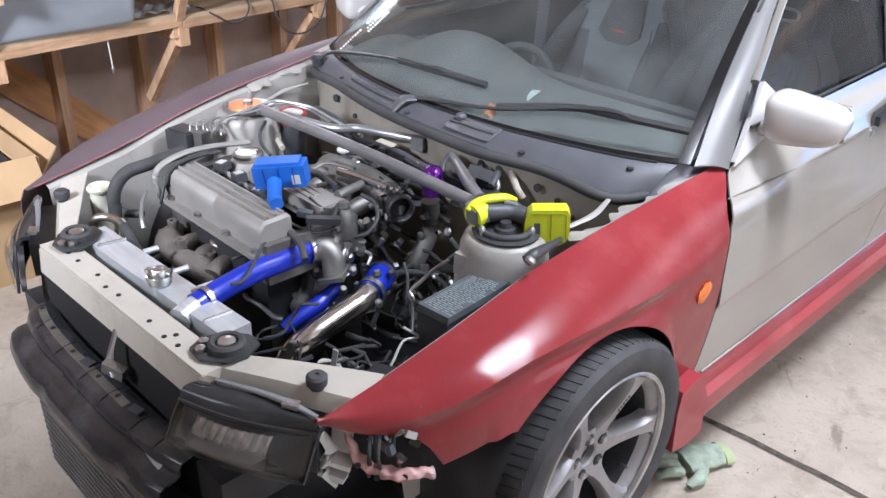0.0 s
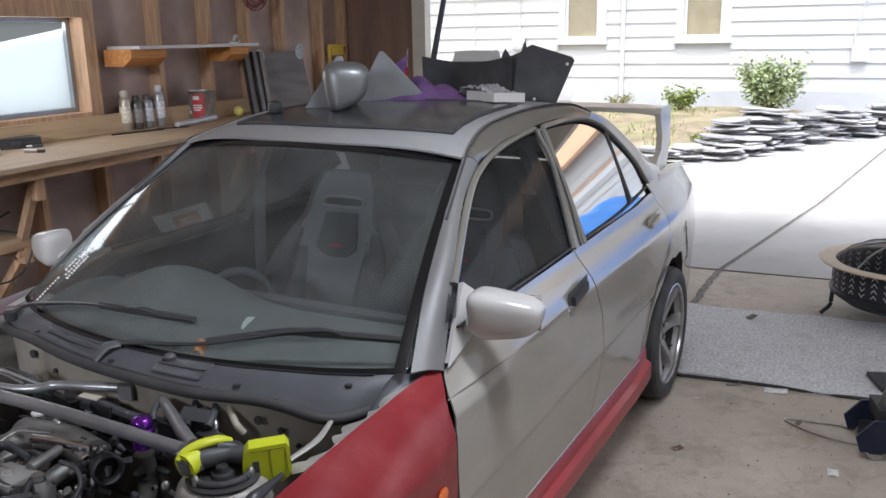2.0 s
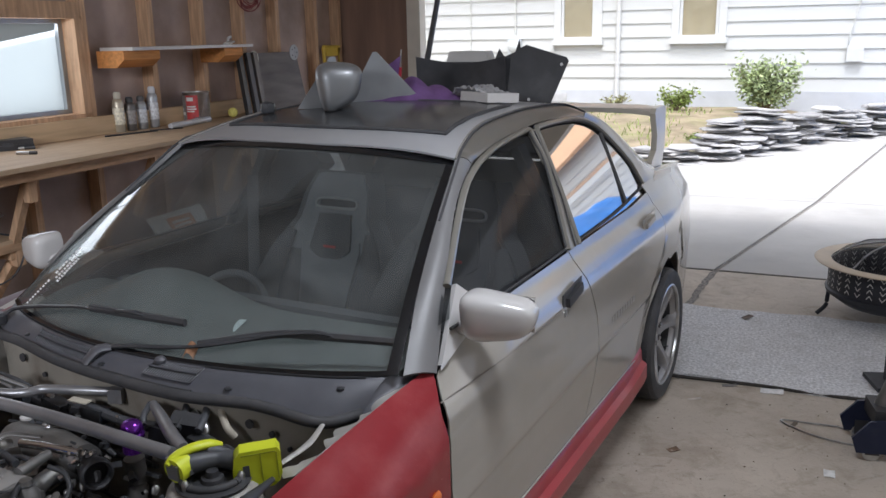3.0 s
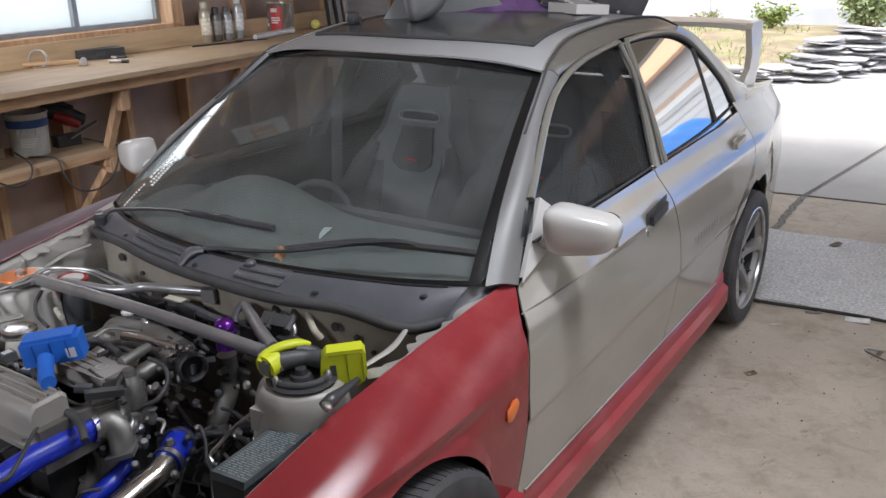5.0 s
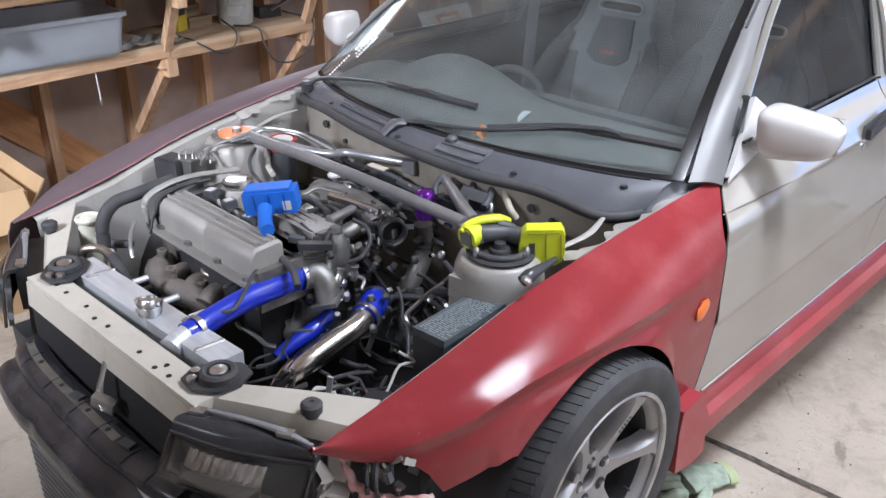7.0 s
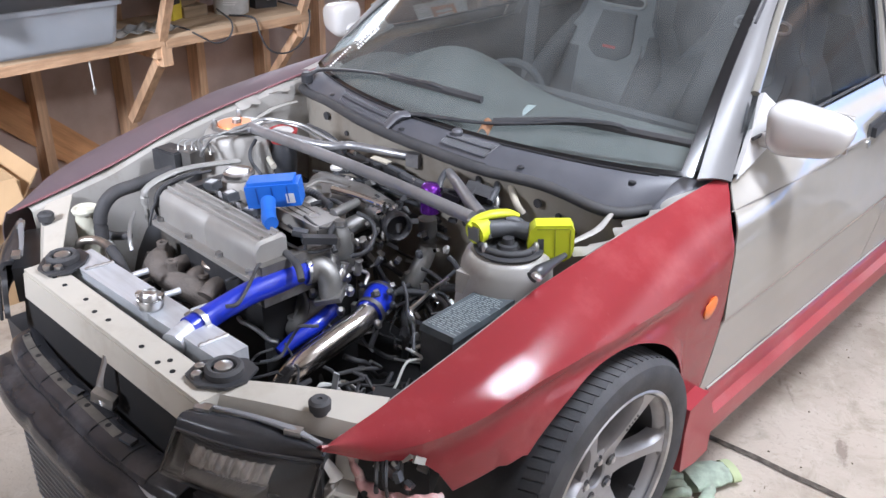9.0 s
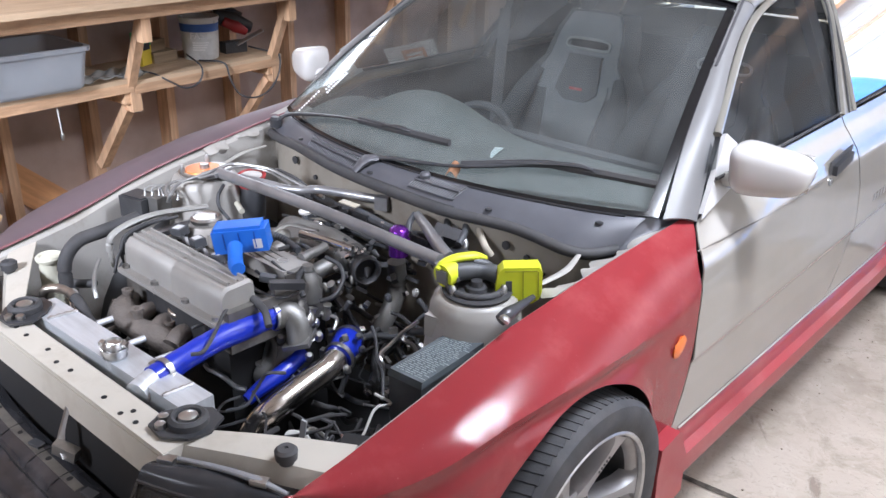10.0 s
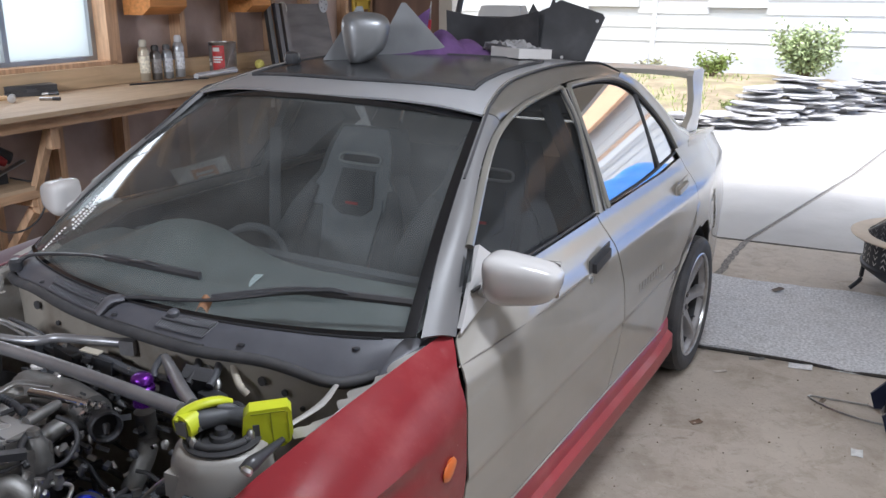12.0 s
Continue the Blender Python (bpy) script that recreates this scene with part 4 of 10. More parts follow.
wiper([(-0.60, 0.315, 0.845), (-0.555, 0.35, 0.868), (-0.319, 0.345, 0.905), (-0.135, 0.336, 0.917)], [(-0.25, 0.349, 0.914), (-0.068, 0.334, 0.924), (0.11, 0.339, 0.926)], "a")
wiper([(-0.085, 0.232, 0.850), (-0.05, 0.257, 0.862), (0.173, 0.292, 0.884), (0.362, 0.369, 0.916)], [(0.185, 0.303, 0.893), (0.368, 0.376, 0.923), (0.453, 0.403, 0.924), (0.642, 0.48, 0.912)], "b")

# ---- car: engine bay shell ----
bay = new("engine_bay")
bay.parent = car
bay["label"] = "dusty off-white painted engine bay shell"


def firewall(s, r):
    f = s * (len(seal_pts) - 1)
    k = min(int(f), len(seal_pts) - 2)
    a = seal_pts[k].lerp(seal_pts[k + 1], f - k)
    z = 0.25 + (a.z - 0.010 - 0.25) * r
    y = a.y + 0.006 - 0.03 * max(0.0, 0.75 - r) - 0.006 * math.sin(9 * a.x + 1) * math.sin(6 * r)
    return (a.x, y, z)


part("firewall", sheet(firewall, 60, 24, 0.01, (0, -1, 0)), mat("firewall_paint", (0.28, 0.255, 0.215), 0.45, vary=0.15, scale=5, dirt=(0.14, 0.11, 0.08), dscale=6, damount=0.8, bump=0.06, bscale=25), bay, "dirty cream bulkhead")
for x, y, z, r_ in ((0.455, 0.237, 0.745, 0.008), (0.50, 0.242, 0.715, 0.006), (0.40, 0.225, 0.765, 0.011), (-0.43, 0.25, 0.78, 0.012), (-0.30, 0.218, 0.765, 0.007)):
    part("grommet", lathem([(r_, 0), (r_, 0.006), (0.0, 0.006)], (x, y, z), rot(90), seg=12), RUBBER, bay)
for sgn in (1, -1):
    mk = (lambda b: b) if sgn > 0 else mirror_x
    # apron: flange along the wing edge, then the inner side wall

    def apron(s, r):
        y = -0.57 + s * (0.50 + 0.57)
        ex, ez = (lut(EDGE_X, y), lut(EDGE_Z, y)) if sgn > 0 else (0.655 + 0.05 * max(0.0, y - 0.2), lut(FAR_EDGE, y) + 0.004)
        prof = [(0.012, -0.012), (-0.010, -0.014), (-0.020, -0.020), (-0.026, -0.06), (-0.034, -0.20), (-0.045, -0.42)]
        cut = 0.34 if y < -0.40 else 1.0
        prof = prof[:4] + [(-0.034, -0.06 - 0.14 * cut), (-0.045, -0.06 - 0.36 * cut)]
        f = r * (len(prof) - 1)
        k = min(int(f), len(prof) - 2)
        a, b = prof[k], prof[k + 1]
        return (ex + a[0] + (b[0] - a[0]) * (f - k), y, ez + a[1] + (b[1] - a[1]) * (f - k))
    part("apron", mk(sheet(apron, 40, 15, 0.003, (-1, 0, 0.5))), BAY, bay, "off-white inner wing")
    tw = BM()
    add_lathe(tw, [(0.128, -0.42), (0.118, -0.2), (0.106, -0.09), (0.098, -0.03), (0.090, -0.008), (0.080, 0.0), (0.058, 0.002), (0.058, -0.004), (0.0, -0.004)], 40, Matrix.Translation((0.505 if sgn > 0 else 0.515, -0.012, 0.762 if sgn > 0 else 0.78)))
    part("strut_tower", mk(tw), BAY, bay, "off-white strut tower")
    tm = BM()
    add_lathe(tm, [(0.060, 0.0), (0.060, 0.005), (0.054, 0.008), (0.044, 0.008), (0.040, 0.004), (0.025, 0.004), (0.022, 0.012), (0.014, 0.014), (0.012, 0.026), (0, 0.026)], 32, Matrix.Translation((0.505 if sgn > 0 else 0.515, -0.012, 0.762 if sgn > 0 else 0.78)))
    part("strut_top", mk(tm), STEEL if sgn < 0 else DARK, bay)
    # gusset flange from tower to scuttle
    def flange(s, r):
        y = 0.07 + 0.37 * s
        lift = 0.0 if sgn > 0 else 0.034
        w = 0.030 + 0.014 * math.sin(17 * s) + 0.010 * math.sin(41 * s)
        return (lut(EDGE_X, y) - 0.006 - w * r, y, lut(EDGE_Z, y) + lift - 0.003 - 0.014 * r + 0.006 * math.sin(23 * s) * r)
    gs = sheet(flange, 40, 5, 0.003, (0, 0, 1))
    add_tube(gs, [(0.585, 0.10, 0.765), (0.60, 0.18, 0.778), (0.585, 0.255, 0.788)], [0.007, 0.009, 0.006], seg=8, n=5, flat=0.5)
    part("gusset", mk(gs), BAY, bay)
part("orange_plate", lathem([(0.0, 0.012), (0.052, 0.012), (0.056, 0.006), (0.056, 0.0)], (-0.513, -0.016, 0.783), seg=32), mat("orange_anodised", (0.75, 0.22, 0.05), 0.35, metal=0.5, vary=0.15), bay, "orange camber plate")
for k in range(3):
    a = k * 2.1 + 0.3
    part("stud_nut", lathem([(0.008, 0), (0.008, 0.022), (0.004, 0.03), (0, 0.03)], (-0.513 + 0.062 * math.cos(a), -0.016 + 0.062 * math.sin(a), 0.785), seg=8), STEEL, bay)
    part("stud_nut", lathem([(0.008, 0), (0.008, 0.022), (0.004, 0.03), (0, 0.03)], (0.505 + 0.062 * math.cos(a), -0.012 + 0.062 * math.sin(a), 0.762), seg=8), STEEL, bay)
part("tower_bracket", boxm((0.035, 0.05, 0.05), (0.464, -0.087, 0.7), rot(0, 0, 8)), BAY, bay, bevel=0.004)
# black plate put in for the bay's shaded depth; holes and gaps share it
part("bay_floor", boxm((1.25, 1.0, 0.02), (0, -0.20, 0.16)), mat("shade_black", (0.012, 0.012, 0.013), 0.8), bay)
part("subframe", boxm((1.0, 0.12, 0.10), (0, -0.62, 0.23)), DARK, bay, bevel=0.01)

# upper radiator support: middle bar and the two wings that run back to the front wings
sup = BM()
add_box(sup, (0.70, 0.062, 0.026), (0.045, -0.683, 0.645), rot(0, 0, 1.5))
add_box(sup, (0.70, 0.012, 0.06), (0.045, -0.714, 0.618), rot(-6, 0, 1.5))
slam = part("slam_panel", sup, mat("slam_paint", (0.50, 0.47, 0.41), 0.45, vary=0.06, scale=6, dirt=(0.28, 0.23, 0.17), dscale=7, damount=0.5), car, "cream painted radiator support bar", bevel=0.005)
for x, y in ((-0.17, -0.69), (-0.08, -0.685), (-0.02, -0.695), (0.03, -0.69), (0.165, -0.69), (0.235, -0.695), (0.245, -0.675), (0.28, -0.69), (-0.22, -0.69)):
    part("bolt_hole", lathem([(0.0055, 0), (0.0055, 0.0012), (0, 0.0012)], (x, y, 0.6585), seg=10), MATS["shade_black"], slam)
for sgn in (1, -1):
    mk = (lambda b: b) if sgn > 0 else mirror_x
    off = 0.0 if sgn > 0 else 0.06

    def wing_bar(s, r):
        a = Vector((0.335 - off, -0.705, 0.650)).lerp(Vector((0.655, -0.545, 0.648)), s)
        b = Vector((0.36 - off, -0.640, 0.660)).lerp(Vector((0.625, -0.465, 0.668)), s)
        p = a.lerp(b, min(1, r * 1.0))
        p.z -= 0.03 * max(0, (0.18 - r) / 0.18) - 0.004 * math.sin(s * math.pi)
        return p
    part("wing_support", mk(sheet(wing_bar, 16, 10, 0.004, (0, 0, 1))), MATS["slam_paint"], car, "cream painted lamp support panel")
    # rubber bonnet stop
    st = BM()
    add_lathe(st, [(0.013, 0.0), (0.013, 0.006), (0.019, 0.010), (0.020, 0.026), (0.015, 0.031), (0.005, 0.031), (0.004, 0.028), (0, 0.028)], 20, Matrix.Translation((0.562, -0.570, 0.655) if sgn > 0 else (0.508, -0.583, 0.657)))
    part("bonnet_stop", mk(st), RUBBER, car, "black rubber bonnet stop")


def mount(x, y, sgn):
    m = new("radiator_mount")
    m.parent = car
    m["label"] = "black steel radiator mount with rubber bush"
    t = Matrix.Translation((x, y, 0.662)) @ rot(0, 0, 20 * sgn)
    part("plate", prism([(-0.062 * sgn, -0.035), (-0.02 * sgn, -0.055), (0.03 * sgn, -0.04), (0.052 * sgn, -0.005), (0.046 * sgn, 0.04), (0.01 * sgn, 0.056), (-0.03 * sgn, 0.042), (-0.066 * sgn, 0.008)][::sgn], 0.006, t), BLACK_PL, m, bevel=0.002)
    part("bush", lathem([(0.036, 0.006), (0.036, 0.018), (0.030, 0.024), (0.024, 0.022), (0.022, 0.014), (0.016, 0.014)], t.translation, seg=28, cap=False), RUBBER, m)
    part("washer", lathem([(0.0, 0.026), (0.009, 0.026), (0.017, 0.022), (0.019, 0.014)], t.translation, seg=24, cap=False), STEEL, m, "bright steel centre")
    for dx, dy in ((-0.045, -0.012), (-0.035, -0.034)):
        part("bolt", lathem([(0.010, 0.006), (0.010, 0.016), (0.006, 0.018), (0, 0.018)], t @ Vector((dx * sgn, dy, 0)), seg=6), STEEL, m)


mount(0.360, -0.630, 1)
mount(-0.268, -0.648, -1)

# radiator with its welded aluminium tank
rad = new("radiator")
rad.parent = car
rad["label"] = "aluminium radiator with welded top tank"
POL = mat("brushed_aluminium", (0.66, 0.69, 0.73), 0.42, metal=0.55, vary=0.12, scale=6, stretch=(1, 12, 12), dirt=(0.45, 0.44, 0.42), dscale=7, damount=0.5)
part("top_tank", boxm((0.60, 0.068, 0.06), (0.01, -0.592, 0.632), rot(0, 0, 2.5)), POL, rad, bevel=0.006)
part("core", boxm((0.58, 0.05, 0.40), (0.02, -0.592, 0.40), rot(0, 0, 2.5)), mat("fin_grey", (0.08, 0.08, 0.085), 0.6, metal=0.5), rad)
part("weld_seam", tubem([(-0.20, -0.63, 0.664), (-0.19, -0.566, 0.664)], 0.004, seg=6, n=8, ribs=0.3), STEEL, rad)
part("weld_seam", tubem([(0.245, -0.615, 0.664), (0.25, -0.55, 0.664)], 0.004, seg=6, n=8, ribs=0.3), STEEL, rad)
rc = BM()
add_lathe(rc, [(0.024, 0.0), (0.024, 0.016), (0.022, 0.022), (0.022, 0.028), (0.017, 0.034), (0.016, 0.030), (0, 0.030)], 12, Matrix.Translation((0.052, -0.606, 0.666)))
add_lathe(rc, [(0.027, 0.012), (0.0275, 0.021), (0.024, 0.021)], 24, Matrix.Translation((0.052, -0.606, 0.666)), cap=False)
add_box(rc, (0.058, 0.014, 0.007), (0.052, -0.606, 0.694), rot(0, 0, 35))
part("filler_cap", rc, STEEL, rad, "worn steel radiator cap", bevel=0.001)
part("filler_neck", lathem([(0.022, -0.02), (0.022, 0.0), (0.026, 0.003)], (0.052, -0.606, 0.664), seg=24, cap=False), POL, rad)
for x, y in ((-0.13, -0.555), (0.0, -0.55), (0.10, -0.545)):
    part("spigot", tubem([(x, y, 0.648), (x + 0.005, y + 0.035, 0.65)], 0.0075, n=1), POL, rad)
part("outlet", tubem([(0.18, -0.633, 0.645), (0.17, -0.605, 0.65), (0.162, -0.578, 0.653)], [0.0255, 0.0245, 0.0235], seg=22), POL, rad)

# front end: impact beam, charge cooler, headlamps
beam = new("bumper_beam")
beam.parent = car
beam["label"] = "bare black bumper beam with scuffed plastic cover"
BEAM_M = mat("beam_plastic", (0.030, 0.031, 0.036), 0.26, vary=0.35, scale=9, bump=0.08, bscale=30, dirt=(0.11, 0.11, 0.12), dscale=7, damount=0.6)
BP = [(0.462, -0.722), (0.478, -0.730), (0.484, -0.745), (0.483, -0.772), (0.474, -0.796), (0.460, -0.804), (0.448, -0.803), (0.444, -0.812), (0.442, -0.832), (0.432, -0.848), (0.412, -0.855), (0.385, -0.852), (0.360, -0.842), (0.345, -0.825), (0.342, -0.76)]


def beam_fn(s, r):
    x = -0.37 + 0.74 * s
    f = r * (len(BP) - 1)
    k = min(int(f), len(BP) - 2)
    z = BP[k][0] + (BP[k + 1][0] - BP[k][0]) * (f - k)
    y = BP[k][1] + (BP[k + 1][1] - BP[k][1]) * (f - k)
    end = abs(x / 0.40)
    dent = 0.012 * math.exp(-((x - 0.24) / 0.05) ** 2) + 0.006 * math.exp(-((x + 0.10) / 0.03) ** 2)
    return (x, y + 0.05 * end ** 4 + dent * max(0, min(1, (0.47 - z) * 30)), z - 0.02 * end ** 6 - dent * 0.4 * (z > 0.455))


part("cover", sheet(beam_fn, 70, 42, 0.006, (0, -1, 0.2)), BEAM_M, beam)
on_beam = lambda x, r, up: Vector(beam_fn((x + 0.37) / 0.74, r)) + Vector((0, 0, up))
for x in (-0.33, -0.22, -0.10, 0.03, 0.12, 0.20):
    part("slot", lathem([(0.0065, 0), (0.0065, 0.001), (0, 0.001)], on_beam(x, 0.19, 0.0008), seg=10), MATS["shade_black"], beam)
for x in (-0.26, -0.13, 0.0, 0.10, 0.22, 0.30):
    part("seam", tubem([on_beam(x, r_, 0.001) for r_ in (0.14, 0.20, 0.27, 0.33)], 0.0016, seg=5, n=2), MATS["shade_black"], beam)
# paler brownish strip along the top of the beam
part("tape_strip", sheet(lambda s, r: on_beam(-0.34 + 0.50 * s, 0.17 + 0.05 * r, 0.0015), 30, 2, 0.001, (0, 0, 1)), mat("beam_top", (0.13, 0.12, 0.105), 0.55, vary=0.35, scale=30), beam)
for x in (-0.03, 0.19):
    part("clip", boxm((0.034, 0.018, 0.006), on_beam(x, 0.18, 0.004), rot(0, 0, 12)), GREY_PL, beam, bevel=0.002)
part("bright_tab", sheet(lambda s, r: on_beam(0.25 + 0.08 * s, 0.40 + 0.10 * r * s, 0.002), 6, 3, 0.0015, (0, -1, 0.3)), mat("scuffed_alloy", (0.45, 0.46, 0.48), 0.4, metal=0.5, vary=0.2), beam)
for x in (-0.44, 0.42):
    part("bracket", boxm((0.09, 0.22, 0.09), (x, -0.62, 0.41)), DARK, beam, bevel=0.008)
cooler = new("charge_cooler")
cooler.parent = car
cooler["label"] = "front-mounted aluminium charge cooler"
part("core", boxm((0.56, 0.06, 0.23), (0.06, -0.79, 0.225)), mat("cooler_fins", (0.10, 0.10, 0.11), 0.5, metal=0.6, vary=0.3, scale=40), cooler)
fins = BM()
for i in range(12):
    add_box(fins, (0.56, 0.006, 0.005), (0.06, -0.822, 0.13 + i * 0.0191))
part("cooler_core", fins, mat("fin_alloy", (0.28, 0.28, 0.29), 0.45, metal=0.8), cooler, kind="stuff")
fins = BM()
for i in range(110):
    add_box(fins, (0.0014, 0.004, 0.22), (-0.215 + i * 0.005, -0.8215, 0.235))
part("cooling_fin", fins, MATS["fin_alloy"], cooler, kind="stuff")
for sx in (-1, 1):
    part("end_tank", boxm((0.05, 0.065, 0.24), (0.06 + 0.305 * sx, -0.78, 0.235), rot(0, 6 * sx, 0), 0.9), DARK, cooler, bevel=0.012)
# shade behind the grille opening put in as a black sheet; latch stay
part("air_guide", sheet(lambda s, r: (-0.40 + 0.80 * s, -0.70 - 0.04 * r, 0.60 - 0.42 * r), 6, 6, 0.004, (0, -1, 0)), MATS["shade_black"], car)
stay = BM()
add_tube(stay, [(0.06, -0.72, 0.60), (0.065, -0.745, 0.54), (0.09, -0.75, 0.51)], 0.008, seg=6, flat=0.4)
add_box(stay, (0.05, 0.02, 0.03), (0.08, -0.745, 0.52), rot(10, 20, 30))
part("latch_stay", stay, STEEL, car)


def headlamp(sgn):
    mk = (lambda b: b) if sgn > 0 else mirror_x
    h = new("headlamp")
    h.parent = car
    h["label"] = "black-bezel headlamp with clear ribbed lens"
    # corners of the lamp face, seen from the front: inner low, inner top, outer top, outer low
    il, it, ot, ol = Vector((0.356, -0.77, 0.525)), Vector((0.39, -0.747, 0.628)), Vector((0.619, -0.609, 0.612)), Vector((0.612, -0.641, 0.512))

    def face(s, r, lift=0.0):
        p = il.lerp(ol, s).lerp(it.lerp(ot, s), r)
        return p + Vector((0.12, -0.24, 0.02)) * (0.24 * math.sin(math.pi * min(1, max(0, s))) * (0.4 + 0.6 * math.sin(math.pi * r))) * 0.6 + Vector((0.45, -0.85, 0.1)) * lift
    shell = sheet(lambda s, r: face(s, r), 24, 16, 0.012, (0.4, -0.9, 0.1))
    part("housing", mk(shell), mat("lamp_black", (0.028, 0.028, 0.031), 0.16, vary=0.1, coat=0.4), h, "glossy black lamp body")
    facets = sheet(lambda s, r: face(0.18 + 0.55 * s, 0.50 + 0.36 * r, 0.003 + 0.005 * abs(math.sin(9 * math.pi * s)) * (0.4 + 0.6 * r)), 36, 5, 0.002, (0.4, -0.9, 0.1))
    part("reflector", mk(facets), mat("reflector", (0.62, 0.57, 0.53), 0.2, metal=0.75, vary=0.35, scale=60, bump=0.35, bscale=28), h, "bright faceted reflector", smooth=False)
    # lower half of the reflector painted darker, as if in shade
    bowl = sheet(lambda s, r: face(0.16 + 0.58 * s, 0.10 + 0.41 * r, 0.003), 20, 8, 0.002, (0.4, -0.9, 0.1))
    part("bowl", mk(bowl), mat("bowl_dark", (0.11, 0.105, 0.10), 0.3, metal=0.5, vary=0.2, scale=30), h, "lower bowl, shade put into its dark colour")
    ribs = BM()
    for i in range(27):
        s0 = 0.16 + i * 0.0185
        add_tube(ribs, [face(s0, 0.11, 0.008), face(s0 + 0.04, 0.34, 0.010), face(s0 + 0.09, 0.50 + 0.08 * math.sin(i / 8.5), 0.008)], [0.0012, 0.0020, 0.0014], seg=5, n=3)
    part("rib", mk(ribs), mat("rib_glass", (0.50, 0.48, 0.46), 0.12, metal=0.5), h, kind="stuff")
    lens = sheet(lambda s, r: face(0.02 + 0.96 * s, 0.03 + 0.94 * r, 0.016), 20, 12, 0.003, (0.4, -0.9, 0.1))
    lo_ = part("lens", mk(lens), glass_mat("lamp_lens", (0.95, 0.96, 0.97), 0.92, 0.06), h, "clear lens")
    rim = BM()
    ring = [face(k / 16, 0) for k in range(17)] + [face(1, k / 8) for k in range(1, 9)] + [face(1 - k / 16, 1) for k in range(1, 17)] + [face(0, 1 - k / 8) for k in range(1, 9)]
    add_tube(rim, [p + Vector((0.003, -0.006, 0)) for p in ring], 0.0042, seg=8, n=1)
    part("rim", mk(rim), MATS["lamp_black"], h)
    # body shell behind, with its top cover
    topc = sheet(lambda s, r: (face(s, 1.0) + Vector((0.002, -0.005, 0.003))).lerp(Vector((0.385, -0.716, 0.645)).lerp(Vector((0.621, -0.613, 0.636)), s) + Vector((0, 0.012, 0.006)) * math.sin(math.pi * s), r) + Vector((0, -0.006, 0.010)) * math.sin(math.pi * r), 16, 8, 0.01, (0, 0, 1))
    part("top_cover", mk(topc), mat("cover_black", (0.03, 0.031, 0.035), 0.22, vary=0.1, scale=8, dirt=(0.07, 0.07, 0.07), dscale=9, damount=0.4), h, "glossy black top cover")
    strip = BM()
    add_tube(strip, [Vector((0.392, -0.696, 0.648)), Vector((0.477, -0.66, 0.652)), Vector((0.557, -0.63, 0.652)), Vector((0.614, -0.609, 0.642))], [0.004, 0.006, 0.008, 0.004], seg=8, n=5, flat=0.6)
    part("seal_strip", mk(strip), mat("seal_grey", (0.20, 0.20, 0.21), 0.5), h)
    for p in (Vector((0.404, -0.702, 0.65)), Vector((0.564, -0.628, 0.65))):
        part("clip", mk(boxm((0.03, 0.018, 0.01), p, rot(0, 0, 28))), STEEL, h, bevel=0.002)
    body = boxm((0.22, 0.09, 0.09), (0.50, -0.625, 0.565), rot(0, 0, 26))
    part("lamp_body", mk(body), BLACK_PL, h, bevel=0.02)


headlamp(1)
headlamp(-1)
# empty corner lamp hole: painted frame with torn lower edge, harness inside
cbk = BM()
add_tube(cbk, [(0.640, -0.570, 0.615), (0.648, -0.566, 0.578), (0.664, -0.556, 0.545), (0.70, -0.536, 0.527), (0.732, -0.497, 0.521), (0.752, -0.455, 0.515)], [0.006, 0.009, 0.013, 0.014, 0.013, 0.010], seg=10, n=10, flat=0.85)
for v in cbk.verts:
    v.co += noise.noise_vector(v.co * 55) * 0.006
pinkb = part("corner_bracket", cbk, mat("faded_pink", (0.40, 0.21, 0.20), 0.6, vary=0.35, scale=45, dirt=(0.55, 0.50, 0.46), dscale=38, damount=0.8), car, "flaking pink bumper bracket")
for p in ((0.672, -0.568, 0.545), (0.705, -0.552, 0.528), (0.735, -0.512, 0.525)):
    part("bolt_hole", lathem([(0.006, 0), (0.006, 0.002), (0, 0.002)], p, rot(70, 0, 35), seg=10), MATS["shade_black"], pinkb)
random.seed(31)
for k in range(12):
    p = Vector((random.uniform(0.66, 0.73), random.uniform(-0.53, -0.46), random.uniform(0.545, 0.60)))
    part("lamp_fitting", boxm((random.uniform(0.008, 0.03), random.uniform(0.006, 0.014), random.uniform(0.008, 0.022)), p, rot(random.uniform(-60, 60), random.uniform(-60, 60), random.uniform(0, 180))), random.choice([STEEL, BLACK_PL, MATS["faded_pink"], GREY_PL, BAY]), car, bevel=0.002)
brk = BM()
add_tube(brk, [(0.60, -0.60, 0.60), (0.625, -0.59, 0.56), (0.61, -0.60, 0.52), (0.63, -0.585, 0.48)], [0.010, 0.016, 0.02, 0.01], seg=6, n=4, flat=0.4)
add_box(brk, (0.06, 0.03, 0.012), (0.625, -0.58, 0.535), rot(10, 15, 40))
add_box(brk, (0.05, 0.03, 0.010), (0.62, -0.585, 0.50), rot(-14, 10, 30))
part("lamp_bracket", brk, mat("bracket_white", (0.62, 0.61, 0.58), 0.5, vary=0.15, scale=20), car, bevel=0.002)
# black box fills the lamp hole in place of its inner shade
part("corner_void", boxm((0.14, 0.13, 0.14), (0.620, -0.43, 0.545), rot(0, 0, 30)), MATS["shade_black"], car, bevel=0.02)

random.seed(4)
